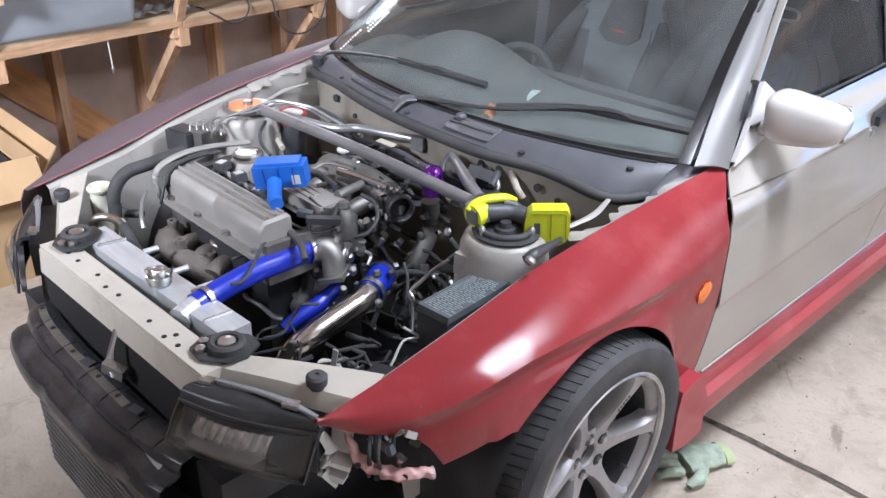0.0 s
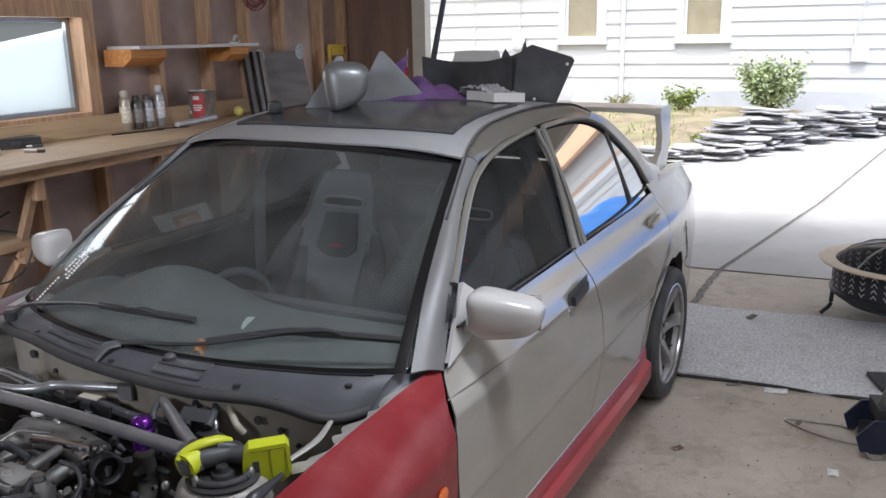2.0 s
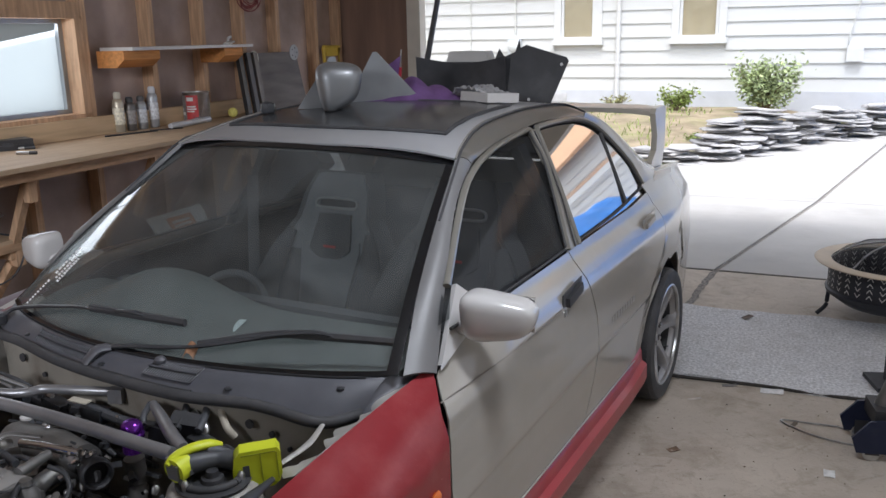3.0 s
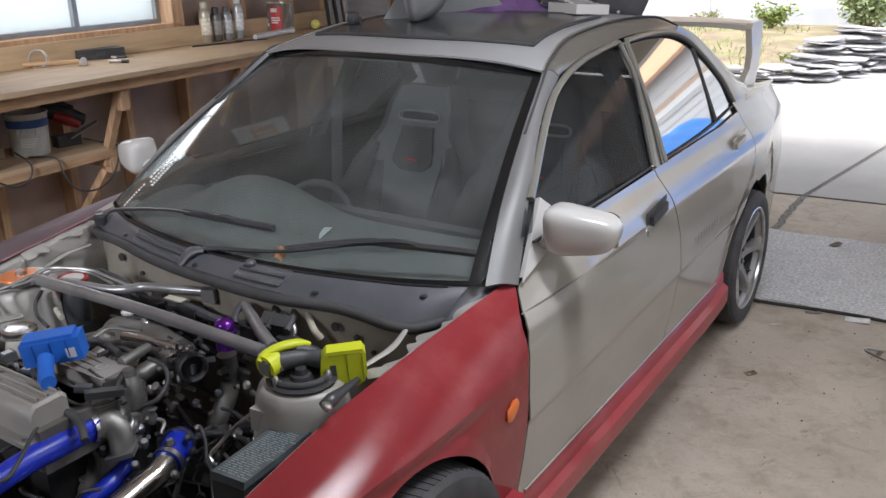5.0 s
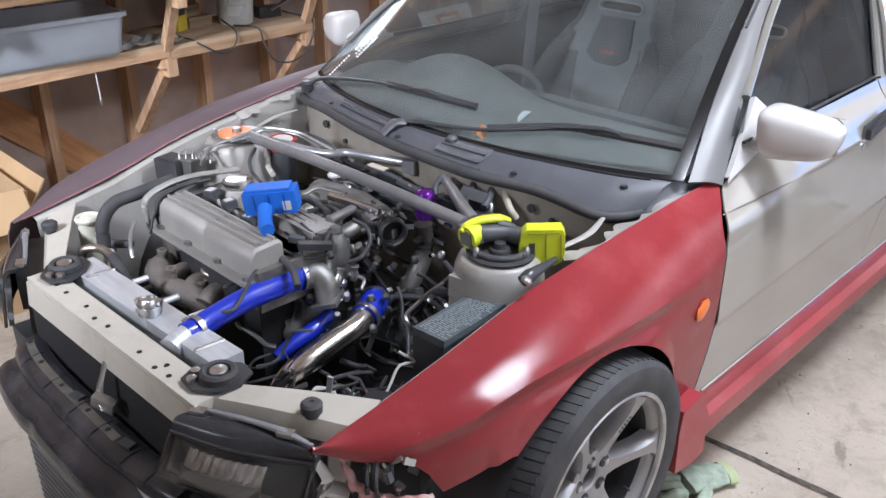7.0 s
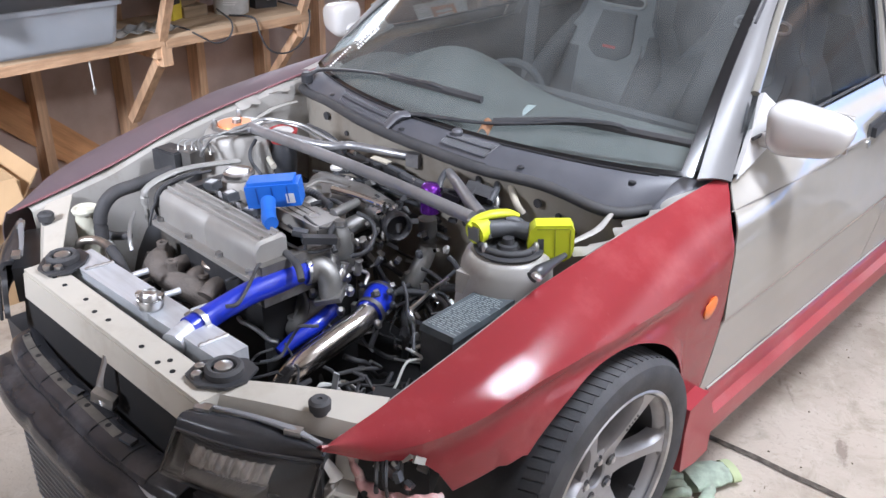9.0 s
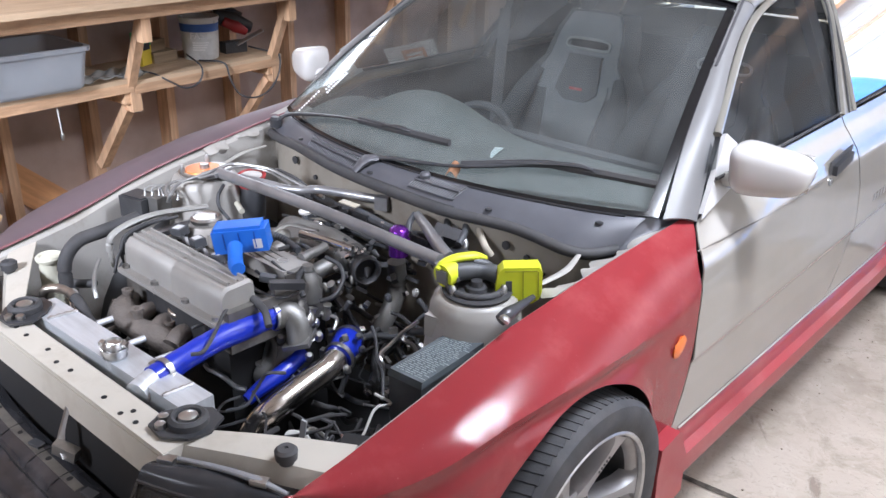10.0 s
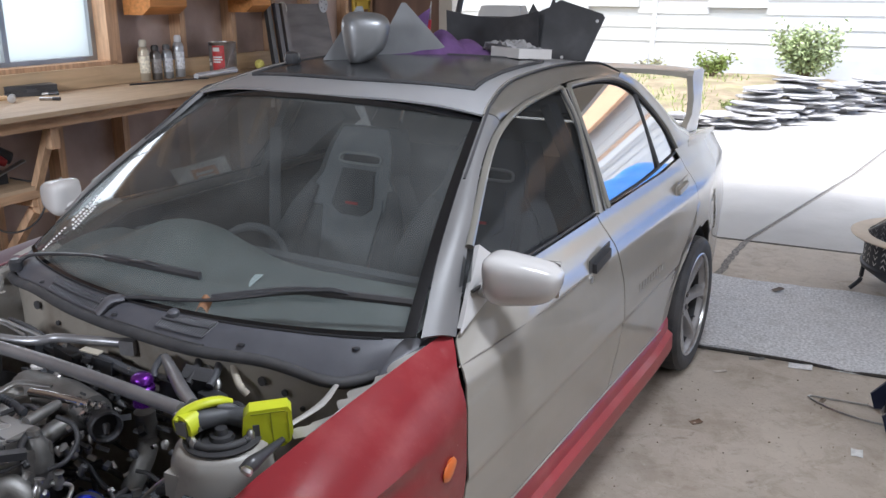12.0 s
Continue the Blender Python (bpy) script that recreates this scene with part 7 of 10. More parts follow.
for k in range(14):
    a = Vector((random.uniform(-0.52, -0.20), random.uniform(-0.56, -0.40), random.uniform(0.45, 0.58)))
    part("fitting", lathem([(0.008, -0.03), (0.013, 0.0), (0.013, 0.014), (0.008, 0.018), (0, 0.018)], a, rot(random.uniform(-60, 60), random.uniform(-60, 60), 0), seg=10), random.choice([STEEL, ALLOY, DARK, GREY_PL]), engine)

# ---- tools left in the bay ----
bl = thing("cordless_light", "bright blue cordless work light lying on the engine", "work light")
bm_ = Matrix.Translation((-0.016, -0.238, 0.797)) @ rot(4, -7, 42) @ Matrix.Scale(0.90, 4)
part("head", boxm((0.14, 0.055, 0.062), bm_.translation, bm_.to_3x3().to_4x4()), BLUE_PL, bl, bevel=0.010)
part("cap_ridge", boxm((0.12, 0.048, 0.012), bm_ @ Vector((-0.002, 0, 0.034)), bm_.to_3x3().to_4x4()), BLUE_PL, bl, bevel=0.004)
part("grip", tubem([(0.012, -0.277, 0.795), (0.041, -0.298, 0.782), (0.058, -0.309, 0.774), (0.078, -0.317, 0.772)], [0.017, 0.0165, 0.0175, 0.016], seg=18), BLUE_PL, bl)
part("label", boxm((0.022, 0.001, 0.026), bm_ @ Vector((0.045, -0.0285, -0.008)), bm_.to_3x3().to_4x4()), mat("sticker_grey", (0.5, 0.5, 0.52), 0.5), bl, "small grey rating sticker")
for dx in (-0.04, 0.0, 0.04):
    part("groove", boxm((0.003, 0.002, 0.045), bm_ @ Vector((dx, -0.0283, 0.004)), bm_.to_3x3().to_4x4()), mat("blue_dark", (0.01, 0.06, 0.3), 0.5), bl)

rl = thing("cordless_inflator", "lime green and grey cordless tool lying on the strut tower", "power tool")
part("barrel", tubem([(0.45, -0.045, 0.798), (0.471, -0.018, 0.8), (0.494, 0.018, 0.797), (0.534, 0.042, 0.79)], [0.022, 0.020, 0.0175, 0.022], seg=20), GREY_PL, rl, "dark grey body")
nose_p, nose_q = Vector((0.452, -0.062, 0.796)), Vector((0.454, -0.029, 0.8))
part("nose", tubem([nose_p, nose_q], [0.027, 0.025], seg=24, n=2), LIME, rl, "lime green nose ring")
dn = (nose_p - nose_q).normalized()
part("nose_face", boxm((0.032, 0.034, 0.004), nose_p + dn * 0.002, dn.to_track_quat("Z", "Y").to_matrix().to_4x4()), mat("lens_grey", (0.17, 0.17, 0.155), 0.25), rl, bevel=0.0015)
part("shell", tubem([(0.444, -0.07, 0.812), (0.444, -0.049, 0.822), (0.458, -0.017, 0.828), (0.475, 0.018, 0.826), (0.487, 0.04, 0.818)], [0.006, 0.010, 0.013, 0.013, 0.007], seg=14, flat=0.7), LIME, rl, "lime green top shell")
part("trigger", tubem([(0.475, 0.009, 0.815), (0.495, 0.028, 0.808), (0.504, 0.038, 0.8)], [0.012, 0.012, 0.010], seg=12), GREY_PL, rl)
pk = Matrix.Translation((0.568, 0.049, 0.785)) @ rot(0, -3, 42)
outl = [(-0.049, -0.036), (-0.042, -0.044), (0.030, -0.042), (0.044, -0.032), (0.050, -0.015), (0.051, 0.030), (0.044, 0.042), (-0.030, 0.042), (-0.042, 0.030), (-0.047, 0.0)]
part("battery", prism(outl, 0.040, pk @ Matrix(((1, 0, 0, 0), (0, 0, 1, -0.02), (0, 1, 0, 0), (0, 0, 0, 1)))), LIME, rl, "lime green battery pack", bevel=0.006)
for sz, p_ in (((0.0022, 0.0015, 0.072), (0.010, -0.0205, 0.0)), ((0.068, 0.0015, 0.0022), (0.006, -0.0205, 0.034)), ((0.0022, 0.0015, 0.06), (0.042, -0.0205, 0.002)), ((0.05, 0.0015, 0.0022), (0.012, -0.0205, -0.034))):
    part("panel_line", boxm(sz, pk @ Vector(p_), pk.to_3x3().to_4x4()), mat("lime_dark", (0.3, 0.34, 0.02), 0.5), rl)
part("button", boxm((0.013, 0.003, 0.024), pk @ Vector((-0.020, -0.0205, 0.0)), pk.to_3x3().to_4x4()), GREY_PL, rl, bevel=0.001)
part("hose", tubem([(0.505 + 0.060 * math.cos(q), -0.012 + 0.060 * math.sin(q), 0.776) for q in (2 * math.pi * k / 16 for k in range(17))], 0.008, seg=10, n=1), RUBBER, rl)
part("stand_foot", tubem([(0.626, -0.081, 0.765), (0.629, -0.061, 0.772), (0.628, -0.024, 0.775), (0.623, 0.032, 0.775)], [0.013, 0.015, 0.010, 0.006], seg=12), BLACK_PL, rl)
part("swivel", lathem([(0.011, -0.006), (0.012, 0.0), (0.008, 0.006), (0, 0.006)], (0.649, -0.095, 0.782), rot(-30, 20, 0), seg=16), STEEL, rl)

# ---- garage: fittings of the side wall ----
def child(ob, parent):
    ob.parent = parent
    ob.matrix_parent_inverse = parent.matrix_basis.inverted()
    return ob


post = gbox("trim_post", -1.58, -1.46, VE - 0.02, VE + 0.10, 0, 2.6, mat("cream_trim", (0.62, 0.58, 0.5), 0.6, vary=0.06))
setting(post, "cream painted door post", "post")
gbox("header", -1.46, 5.0, VE - 0.02, VE + 0.12, 2.25, 2.6, MATS["cream_trim"])
setting(bpy.data.objects["header"], "cream painted beam over the open doorway", "beam")
# window: frosted glass in a grey metal sash with wood casing
win = new("window_1")
win.matrix_basis = GARAGE.copy()
tagged(win, "bright frosted garage window with grey metal sash", "window", kind="structure")
v0, v1, z0, z1 = WIN
FROST = bpy.data.materials.new("frosted_glass")
FROST.use_nodes = True
fn_, fl_ = FROST.node_tree.nodes, FROST.node_tree.links
fn_.remove(fn_["Principled BSDF"])
ft, fd, fm_ = fn_.new("ShaderNodeBsdfTranslucent"), fn_.new("ShaderNodeBsdfDiffuse"), fn_.new("ShaderNodeMixShader")
ft.inputs[0].default_value, fd.inputs[0].default_value = (0.40, 0.42, 0.42, 1), (0.6, 0.63, 0.64, 1)
fm_.inputs[0].default_value = 0.12
fl_.new(ft.outputs[0], fm_.inputs[1])
fl_.new(fd.outputs[0], fm_.inputs[2])
fl_.new(fm_.outputs[0], fn_["Material Output"].inputs[0])
pane = part("pane", boxm((0.006, v1 - v0, z1 - z0), (UW - 0.03, (v0 + v1) / 2, (z0 + z1) / 2)), FROST, win)
pane.visible_shadow = False
SASH = mat("sash_metal", (0.33, 0.35, 0.36), 0.45, metal=0.7, vary=0.1)
for a, b, c, d in ((v0, v1, z0, z0 + 0.025), (v0, v1, z1 - 0.025, z1), (v0, v0 + 0.03, z0 + 0.025, z1 - 0.025), (v1 - 0.03, v1, z0 + 0.025, z1 - 0.025), (1.80, 1.83, z0 + 0.025, z1 - 0.025)):
    part("sash", boxm((0.035, b - a, d - c), (UW - 0.018, (a + b) / 2, (c + d) / 2)), SASH, win, bevel=0.002)
for a, b, c, d in ((v1, v1 + 0.05, z0 - 0.02, z1 + 0.02), (v0 - 0.05, v0, z0 - 0.02, z1 + 0.02), (v0 - 0.05, v1 + 0.05, z1, z1 + 0.09), (v0 - 0.05, v1 + 0.05, z0 - 0.03, z0)):
    part("casing", boxm((0.12, b - a, d - c), (UW + 0.035, (a + b) / 2, (c + d) / 2)), STUD, win, bevel=0.003)
# light beyond the window: a low pale wall added as backdrop
nb = gbox("backdrop", UW - 5.1, UW - 5.0, -6.0, 10.0, 0, 1.45, mat("backdrop_white", (0.78, 0.80, 0.80), 0.8, vary=0.05))
tagged(nb, "pale wall added as a light backdrop outside the window", "wall", kind="structure")

bench = new("workbench")
bench.matrix_basis = GARAGE.copy()
tagged(bench, "long plywood workbench on timber brackets along the wall", "workbench")
ZB = 1.105
part("top", boxm((0.72, 6.6, 0.022), (-1.94 + 0.02, 0.90, ZB - 0.011)), BENCH, bench, "dusty plywood top", bevel=0.002)
part("back_rail", boxm((0.035, 6.6, 0.105), (UW + 0.11, 0.90, ZB + 0.0535)), mat("pale_pine", (0.55, 0.40, 0.24), 0.65, vary=0.15, scale=4, stretch=(9, 0.7, 9), dirt=(0.4, 0.27, 0.15), dscale=4, damount=0.4), bench, "pale pine back rail", bevel=0.003)
part("edge_rail", boxm((0.035, 6.6, 0.06), (-1.66, 0.90, ZB - 0.054)), RAIL, bench, bevel=0.003)
ZS = 0.735
for a, b, z in ((-1.6, 0.70, ZS + 0.012), (0.70, 1.56, ZS)):
    part("lower_shelf", boxm((0.42, b - a - 0.01, 0.018), (UW + 0.27, (a + b) / 2, z - 0.009)), BENCH, bench, bevel=0.002)
    part("shelf_rail", boxm((0.03, b - a - 0.01, 0.04), (-1.835, (a + b) / 2, z - 0.038)), RAIL, bench, bevel=0.002)
for v in (-0.95, -0.13, 0.685, 1.50, 2.34, 3.16):
    part("knee_block", boxm((0.04, 0.045, 0.11), (-1.685, v, ZB - 0.13)), STUD, bench, bevel=0.003)
    part("knee_brace", boxm((0.035, 0.04, 0.40), (-1.77, v + 0.005, 0.86), rot(0, 25, 0)), STUD, bench, bevel=0.003)
    part("cross_bearer", boxm((0.50, 0.04, 0.07), (-1.95, v + 0.03, ZB - 0.06)), RAIL, bench, bevel=0.003)
    if v < 1.6:
        part("shelf_block", boxm((0.045, 0.05, 0.11), (-1.845, v + 0.02, 0.655)), STUD, bench, bevel=0.003)
        part("shelf_bearer", boxm((0.38, 0.04, 0.075), (-2.02, v - 0.01, 0.675)), RAIL, bench, bevel=0.003)
        part("shelf_brace", boxm((0.04, 0.045, 0.42), (-2.00, v + 0.005, 0.455), rot(0, 40, 0)), STUD, bench, bevel=0.003)
brace = gbox("diagonal_brace", 0, 0.025, -0.6, 0.6, -0.075, 0.075, wood_mat("brace_wood", (0.46, 0.24, 0.11), along="y", dirt=(0.26, 0.13, 0.06)))
brace.matrix_basis = GARAGE @ Matrix.Translation((UW + 0.006, 0.24, 0.36)) @ rot(-42, 0, 0)
child(brace, wall_left)
brace["label"] = "broad diagonal timber wall brace"

# ---- things on and under the bench ----
def at(ob, u, v, z, rz=0.0):
    ob.matrix_basis = GARAGE @ pose(u, v, z, 0, 0, rz)
    return ob


def lathe_thing(name, label, cat, prof, material, u, v, z, group="", seg=22):
    t = at(thing(name, label, cat, group), u, v, z)
    return t, part("body", lathem(prof, seg=seg), material, t)


cans = [("tall beige spray can with a trigger cap", (0.50, 0.45, 0.35), (0.55, 0.52, 0.42), 2.62, 0.235), ("dark grey spray can", (0.16, 0.15, 0.14), (0.05, 0.05, 0.05), 2.715, 0.20), ("grey spray can with pale label", (0.35, 0.36, 0.37), (0.10, 0.10, 0.10), 2.81, 0.20), ("silver spray can with white cap", (0.45, 0.46, 0.47), (0.65, 0.65, 0.66), 2.915, 0.25)]
for i, (lab_, c, cc_, v, h) in enumerate(cans):
    t, b = lathe_thing("spray_can", lab_, "spray can", [(0.030, 0), (0.033, 0.004), (0.033, h * 0.72), (0.028, h * 0.80), (0.020, h * 0.84)], mat(f"can_paint_{i}", c, 0.35, metal=0.4, vary=0.1), -2.17, v, ZB, "spray cans on the bench")
    part("cap", lathem([(0.021, h * 0.84), (0.022, h * 0.95), (0.016, h), (0.0, h)], seg=16), mat(f"can_cap_{i}", cc_, 0.45), t)
    part("label", lathem([(0.0335, h * 0.2), (0.0337, h * 0.21), (0.0337, h * 0.6), (0.0335, h * 0.61)], seg=22, cap=False), mat(f"can_label_{i}", tuple(min(0.8, q * 1.5 + 0.08) for q in c), 0.5, vary=0.35, scale=60), t)
t, b = lathe_thing("paint_can", "dented grey paint can with red and white label", "paint can", [(0.082, 0), (0.085, 0.006), (0.085, 0.185), (0.088, 0.19), (0.085, 0.196), (0.078, 0.196), (0.076, 0.188), (0, 0.188)], STEEL, -2.11, 3.26, ZB, seg=36)
for a0, a1, col, nm in ((3.4, 4.55, (0.20, 0.19, 0.18), "dark picture label"), (4.55, 5.5, (0.50, 0.05, 0.05), "red label")):
    lb = sheet(lambda s, r, a0=a0, a1=a1: (0.0862 * math.cos(a0 + (a1 - a0) * s), 0.0862 * math.sin(a0 + (a1 - a0) * s), 0.012 + 0.165 * r), 14, 2, 0.001)
    part("label", lb, mat("can_" + nm.split()[0], col, 0.5, vary=0.2, scale=30), t, nm)
for r, (a0, a1, h) in enumerate(((4.62, 5.15, 0.14), (4.62, 5.3, 0.10), (4.62, 5.35, 0.085), (4.62, 5.2, 0.07), (3.6, 4.4, 0.05), (3.7, 4.2, 0.075))):
    part("label_bar", sheet(lambda s, q, a0=a0, a1=a1, h=h, r=r: (0.0872 * math.cos(a0 + (a1 - a0) * s), 0.0872 * math.sin(a0 + (a1 - a0) * s), h + (0.024 if r == 0 else 0.009 if r < 4 else 0.02) * q), 8, 1, 0.0005), mat("label_white", (0.75, 0.74, 0.72), 0.5), t)
part("bail", tubem([(0.086, 0, 0.16), (0.09, -0.05, 0.10), (0.085, -0.075, 0.05), (0.04, -0.088, 0.03)], 0.002, seg=5), STEEL, t)
roll = at(thing("film_roll", "silver foil roll lying on the bench", "roll"), -2.0, 3.05, ZB + 0.019, 8)
part("body", lathem([(0.019, -0.23), (0.019, 0.2), (0.016, 0.23)], (0, 0, 0), rot(90), seg=18), mat("roll_grey", (0.55, 0.56, 0.58), 0.4, metal=0.3), roll)
ball = at(thing("tennis_ball", "pale yellow ball lying on the bench", "ball"), -2.07, 3.59, ZB + 0.033)
bb = BM()
bmesh.ops.create_icosphere(bb, subdivisions=3, radius=0.033)
part("shell", bb, mat("ball_felt", (0.72, 0.66, 0.18), 0.95, vary=0.15, scale=80, bump=0.3, bscale=300), ball)
hammer = at(thing("hammer", "wood-handled ball hammer lying on the bench", "hammer"), -2.10, 1.46, ZB + 0.016, -42)
part("handle", tubem([(0, -0.16, 0), (0, -0.05, 0.002), (0, 0.13, 0.003)], [0.014, 0.011, 0.012], seg=12), mat("handle_wood", (0.50, 0.32, 0.16), 0.6, vary=0.2, scale=12, stretch=(9, 0.8, 9)), hammer)
hb = lathem([(0.012, -0.045), (0.016, -0.035), (0.013, -0.01), (0.013, 0.015), (0.018, 0.02), (0.018, 0.045), (0, 0.046)], (0, 0.15, 0.003), rot(0, 90, 0), seg=16)
part("head", hb, STEEL, hammer)
case = at(thing("socket_case", "black plastic tool case on the bench", "tool case"), -2.16, 1.80, ZB, -24)
part("base", boxm((0.11, 0.25, 0.026), (0, 0, 0.013)), BLACK_PL, case, bevel=0.005)
part("lid", boxm((0.108, 0.246, 0.026), (0, 0, 0.040)), BLACK_PL, case, bevel=0.006)
part("latch", boxm((0.006, 0.05, 0.018), (0.056, 0, 0.028)), GREY_PL, case)
tape = at(thing("clear_tape", "clear plastic tape ring standing by the hammer", "tape"), -2.14, 1.43, ZB + 0.04, 30)
part("ring", lathem([(0.040, -0.012), (0.046, -0.012), (0.046, 0.012), (0.040, 0.012), (0.040, -0.012)], (0, 0, 0), rot(80), seg=30, cap=False), mat("clear_film", (0.7, 0.72, 0.74), 0.25, alpha=0.35), tape)
for u, v, rz, ln in ((-1.90, 1.70, -70, 0.10), (-2.09, 1.83, -50, 0.14)):
    mk_ = at(thing("marker", "black marker pen with silver barrel", "pen", "pens on the bench"), u, v, ZB + 0.008, rz)
    part("barrel", tubem([(0, -ln / 2, 0), (0, ln * 0.15, 0)], 0.008, n=1), STEEL, mk_)
    part("cap", tubem([(0, ln * 0.15, 0), (0, ln / 2, 0)], 0.0088, n=1), BLACK_PL, mk_)
for u, v, rz, ln, r_ in ((-2.02, 2.55, -15, 0.34, 0.005), (-1.98, 2.80, -30, 0.2, 0.004)):
    s_ = at(thing("rod", "thin dark metal rod lying on the bench", "rod", "rods on the bench"), u, v, ZB + r_, rz)
    part("bar", tubem([(0, -ln / 2, 0), (0, ln / 2, 0)], r_, n=1), DARK, s_)
# bucket with printed wrap
bk = at(thing("plaster_bucket", "blue and white filler bucket with wire handle", "bucket"), -2.02, 1.22, ZS, 12)
part("tub", lathem([(0.078, 0), (0.082, 0.004), (0.092, 0.185), (0.096, 0.19), (0.096, 0.2), (0.090, 0.2), (0.088, 0.19), (0.078, 0.02), (0, 0.02)], seg=36), mat("tub_white", (0.62, 0.62, 0.60), 0.5, vary=0.1, dirt=(0.35, 0.33, 0.3), dscale=20, damount=0.5), bk)
part("wrap", lathem([(0.0836, 0.05), (0.0917, 0.172)], seg=36, cap=False), mat("wrap_blue", (0.05, 0.13, 0.40), 0.5, vary=0.2, scale=20), bk, "blue printed wrap")
txt = bpy.data.curves.new("lettering", "FONT")
txt.body, txt.size, txt.extrude, txt.align_x = "FAST", 0.042, 0.0004, "CENTER"
to = new("lettering", txt)
to.data.materials.append(MATS["label_white"])
to.parent = bk
to.matrix_basis = pose(0.060, -0.072, 0.105, 86, 0, 35)
for k in range(4):
    part("print_bar", sheet(lambda s, r, k=k: ((0.0875 + 0.0004 * k) * math.cos(-1.3 + (0.9 - 0.08 * k) * s), (0.0875 + 0.0004 * k) * math.sin(-1.3 + (0.9 - 0.08 * k) * s), 0.082 - 0.011 * k + 0.006 * r), 8, 1, 0.0006), MATS["label_white"], bk)
part("bail", tubem([(-0.094, 0, 0.17), (-0.07, 0.01, 0.26), (0, 0.02, 0.30), (0.07, 0.01, 0.26), (0.094, 0, 0.17)], 0.002, seg=6), STEEL, bk)
gb = at(thing("plant_food_box", "green and yellow garden product carton", "carton"), -2.08, 0.93, ZS, 25)
part("body", boxm((0.05, 0.085, 0.085), (0, 0, 0.0425)), mat("carton_yellow", (0.72, 0.55, 0.05), 0.5, vary=0.1), gb, "yellow lower half", bevel=0.002)
part("top_half", boxm((0.051, 0.086, 0.065), (0, 0, 0.1180)), mat("carton_green", (0.10, 0.38, 0.14), 0.5, vary=0.1), gb, "green upper half", bevel=0.002)
part("print", boxm((0.002, 0.055, 0.03), (0.026, 0, 0.085)), BLACK_PL, gb)
for k, (u, v, sc) in enumerate(((-2.10, 1.04, 1.0), (-2.13, 1.02, 0.8))):
    wb = at(thing("wood_offcut", "dull wooden offcut stacked on the shelf", "wood block", "offcuts"), u, v, ZS + 0.0 + 0.05 * k, 15 * k)
    part("block", boxm((0.09 * sc, 0.13 * sc, 0.05), (0, 0, 0.025)), wood_mat("offcut_wood", (0.30, 0.22, 0.14), along="y"), wb, bevel=0.003)
saw = at(thing("jigsaw", "red and black electric jigsaw with steel foot", "power saw"), -2.02, 1.42, ZS + 0.055, -10)
part("body", tubem([(-0.02, -0.09, 0.13), (0, 0.0, 0.10), (0.02, 0.09, 0.06)], [0.035, 0.045, 0.03], seg=18), BLACK_PL, saw)
part("flank", tubem([(0.02, -0.06, 0.105), (0.035, 0.0, 0.075), (0.045, 0.05, 0.045)], [0.022, 0.03, 0.018], seg=14), mat("tool_red", (0.30, 0.02, 0.02), 0.4), saw, "red flank")
part("foot", boxm((0.05, 0.15, 0.006), (0.06, 0.06, 0.02), rot(25, 0, -15)), STEEL, saw, bevel=0.002)
part("grip", tubem([(-0.02, -0.08, 0.13), (-0.03, -0.02, 0.16), (-0.01, 0.06, 0.12)], 0.014, seg=12), BLACK_PL, saw)
part("rest", boxm((0.06, 0.12, 0.055), (0, 0, -0.0275)), BLACK_PL, saw, bevel=0.01)
cord = at(thing("power_cord", "black tool cord hanging in a loop from the shelf", "cord"), 0, 0, 0)
part("cable", tubem([(-2.0, 1.50, ZS + 0.02), (-1.90, 1.52, ZS + 0.01), (-1.82, 1.535, ZS + 0.005), (-1.80, 1.52, 0.66), (-1.80, 1.46, 0.58), (-1.80, 1.36, 0.55), (-1.80, 1.26, 0.58), (-1.805, 1.21, 0.66), (-1.82, 1.19, ZS + 0.006), (-1.95, 1.15, ZS + 0.006)], 0.0045, seg=8), RUBBER, cord)
part("cable", tubem([(-2.0, 0.82, ZS + 0.006), (-1.86, 0.83, ZS + 0.006), (-1.81, 0.86, ZS - 0.02), (-1.805, 0.95, 0.665), (-1.805, 1.03, 0.68), (-1.82, 1.06, ZS + 0.006), (-1.95, 1.08, 0.78)], 0.004, seg=8), RUBBER, cord)
wrap = at(thing("plastic_sheet", "crumpled clear plastic film on the shelf", "plastic film"), -1.92, 0.56, ZS + 0.014)
random.seed(5)
part("film", sheet(lambda s, r: (-0.06 + 0.16 * s, -0.20 + 0.42 * r, 0.012 + 0.012 * math.sin(s * 9 + r * 13) * math.sin(r * 21 + s * 5)), 24, 40, 0.001, (0, 0, 1)), mat("film_clear", (0.6, 0.6, 0.58), 0.25, alpha=0.55, bump=0.5, bscale=60), wrap)
# translucent storage bin with dark contents
bin_ = at(thing("storage_bin", "translucent plastic storage bin of dark clutter on the shelf", "storage bin"), -1.95, 0.12, ZS + 0.016, -3)
BINM = mat("bin_plastic", (0.50, 0.53, 0.57), 0.35, vary=0.06, scale=6, alpha=0.5)


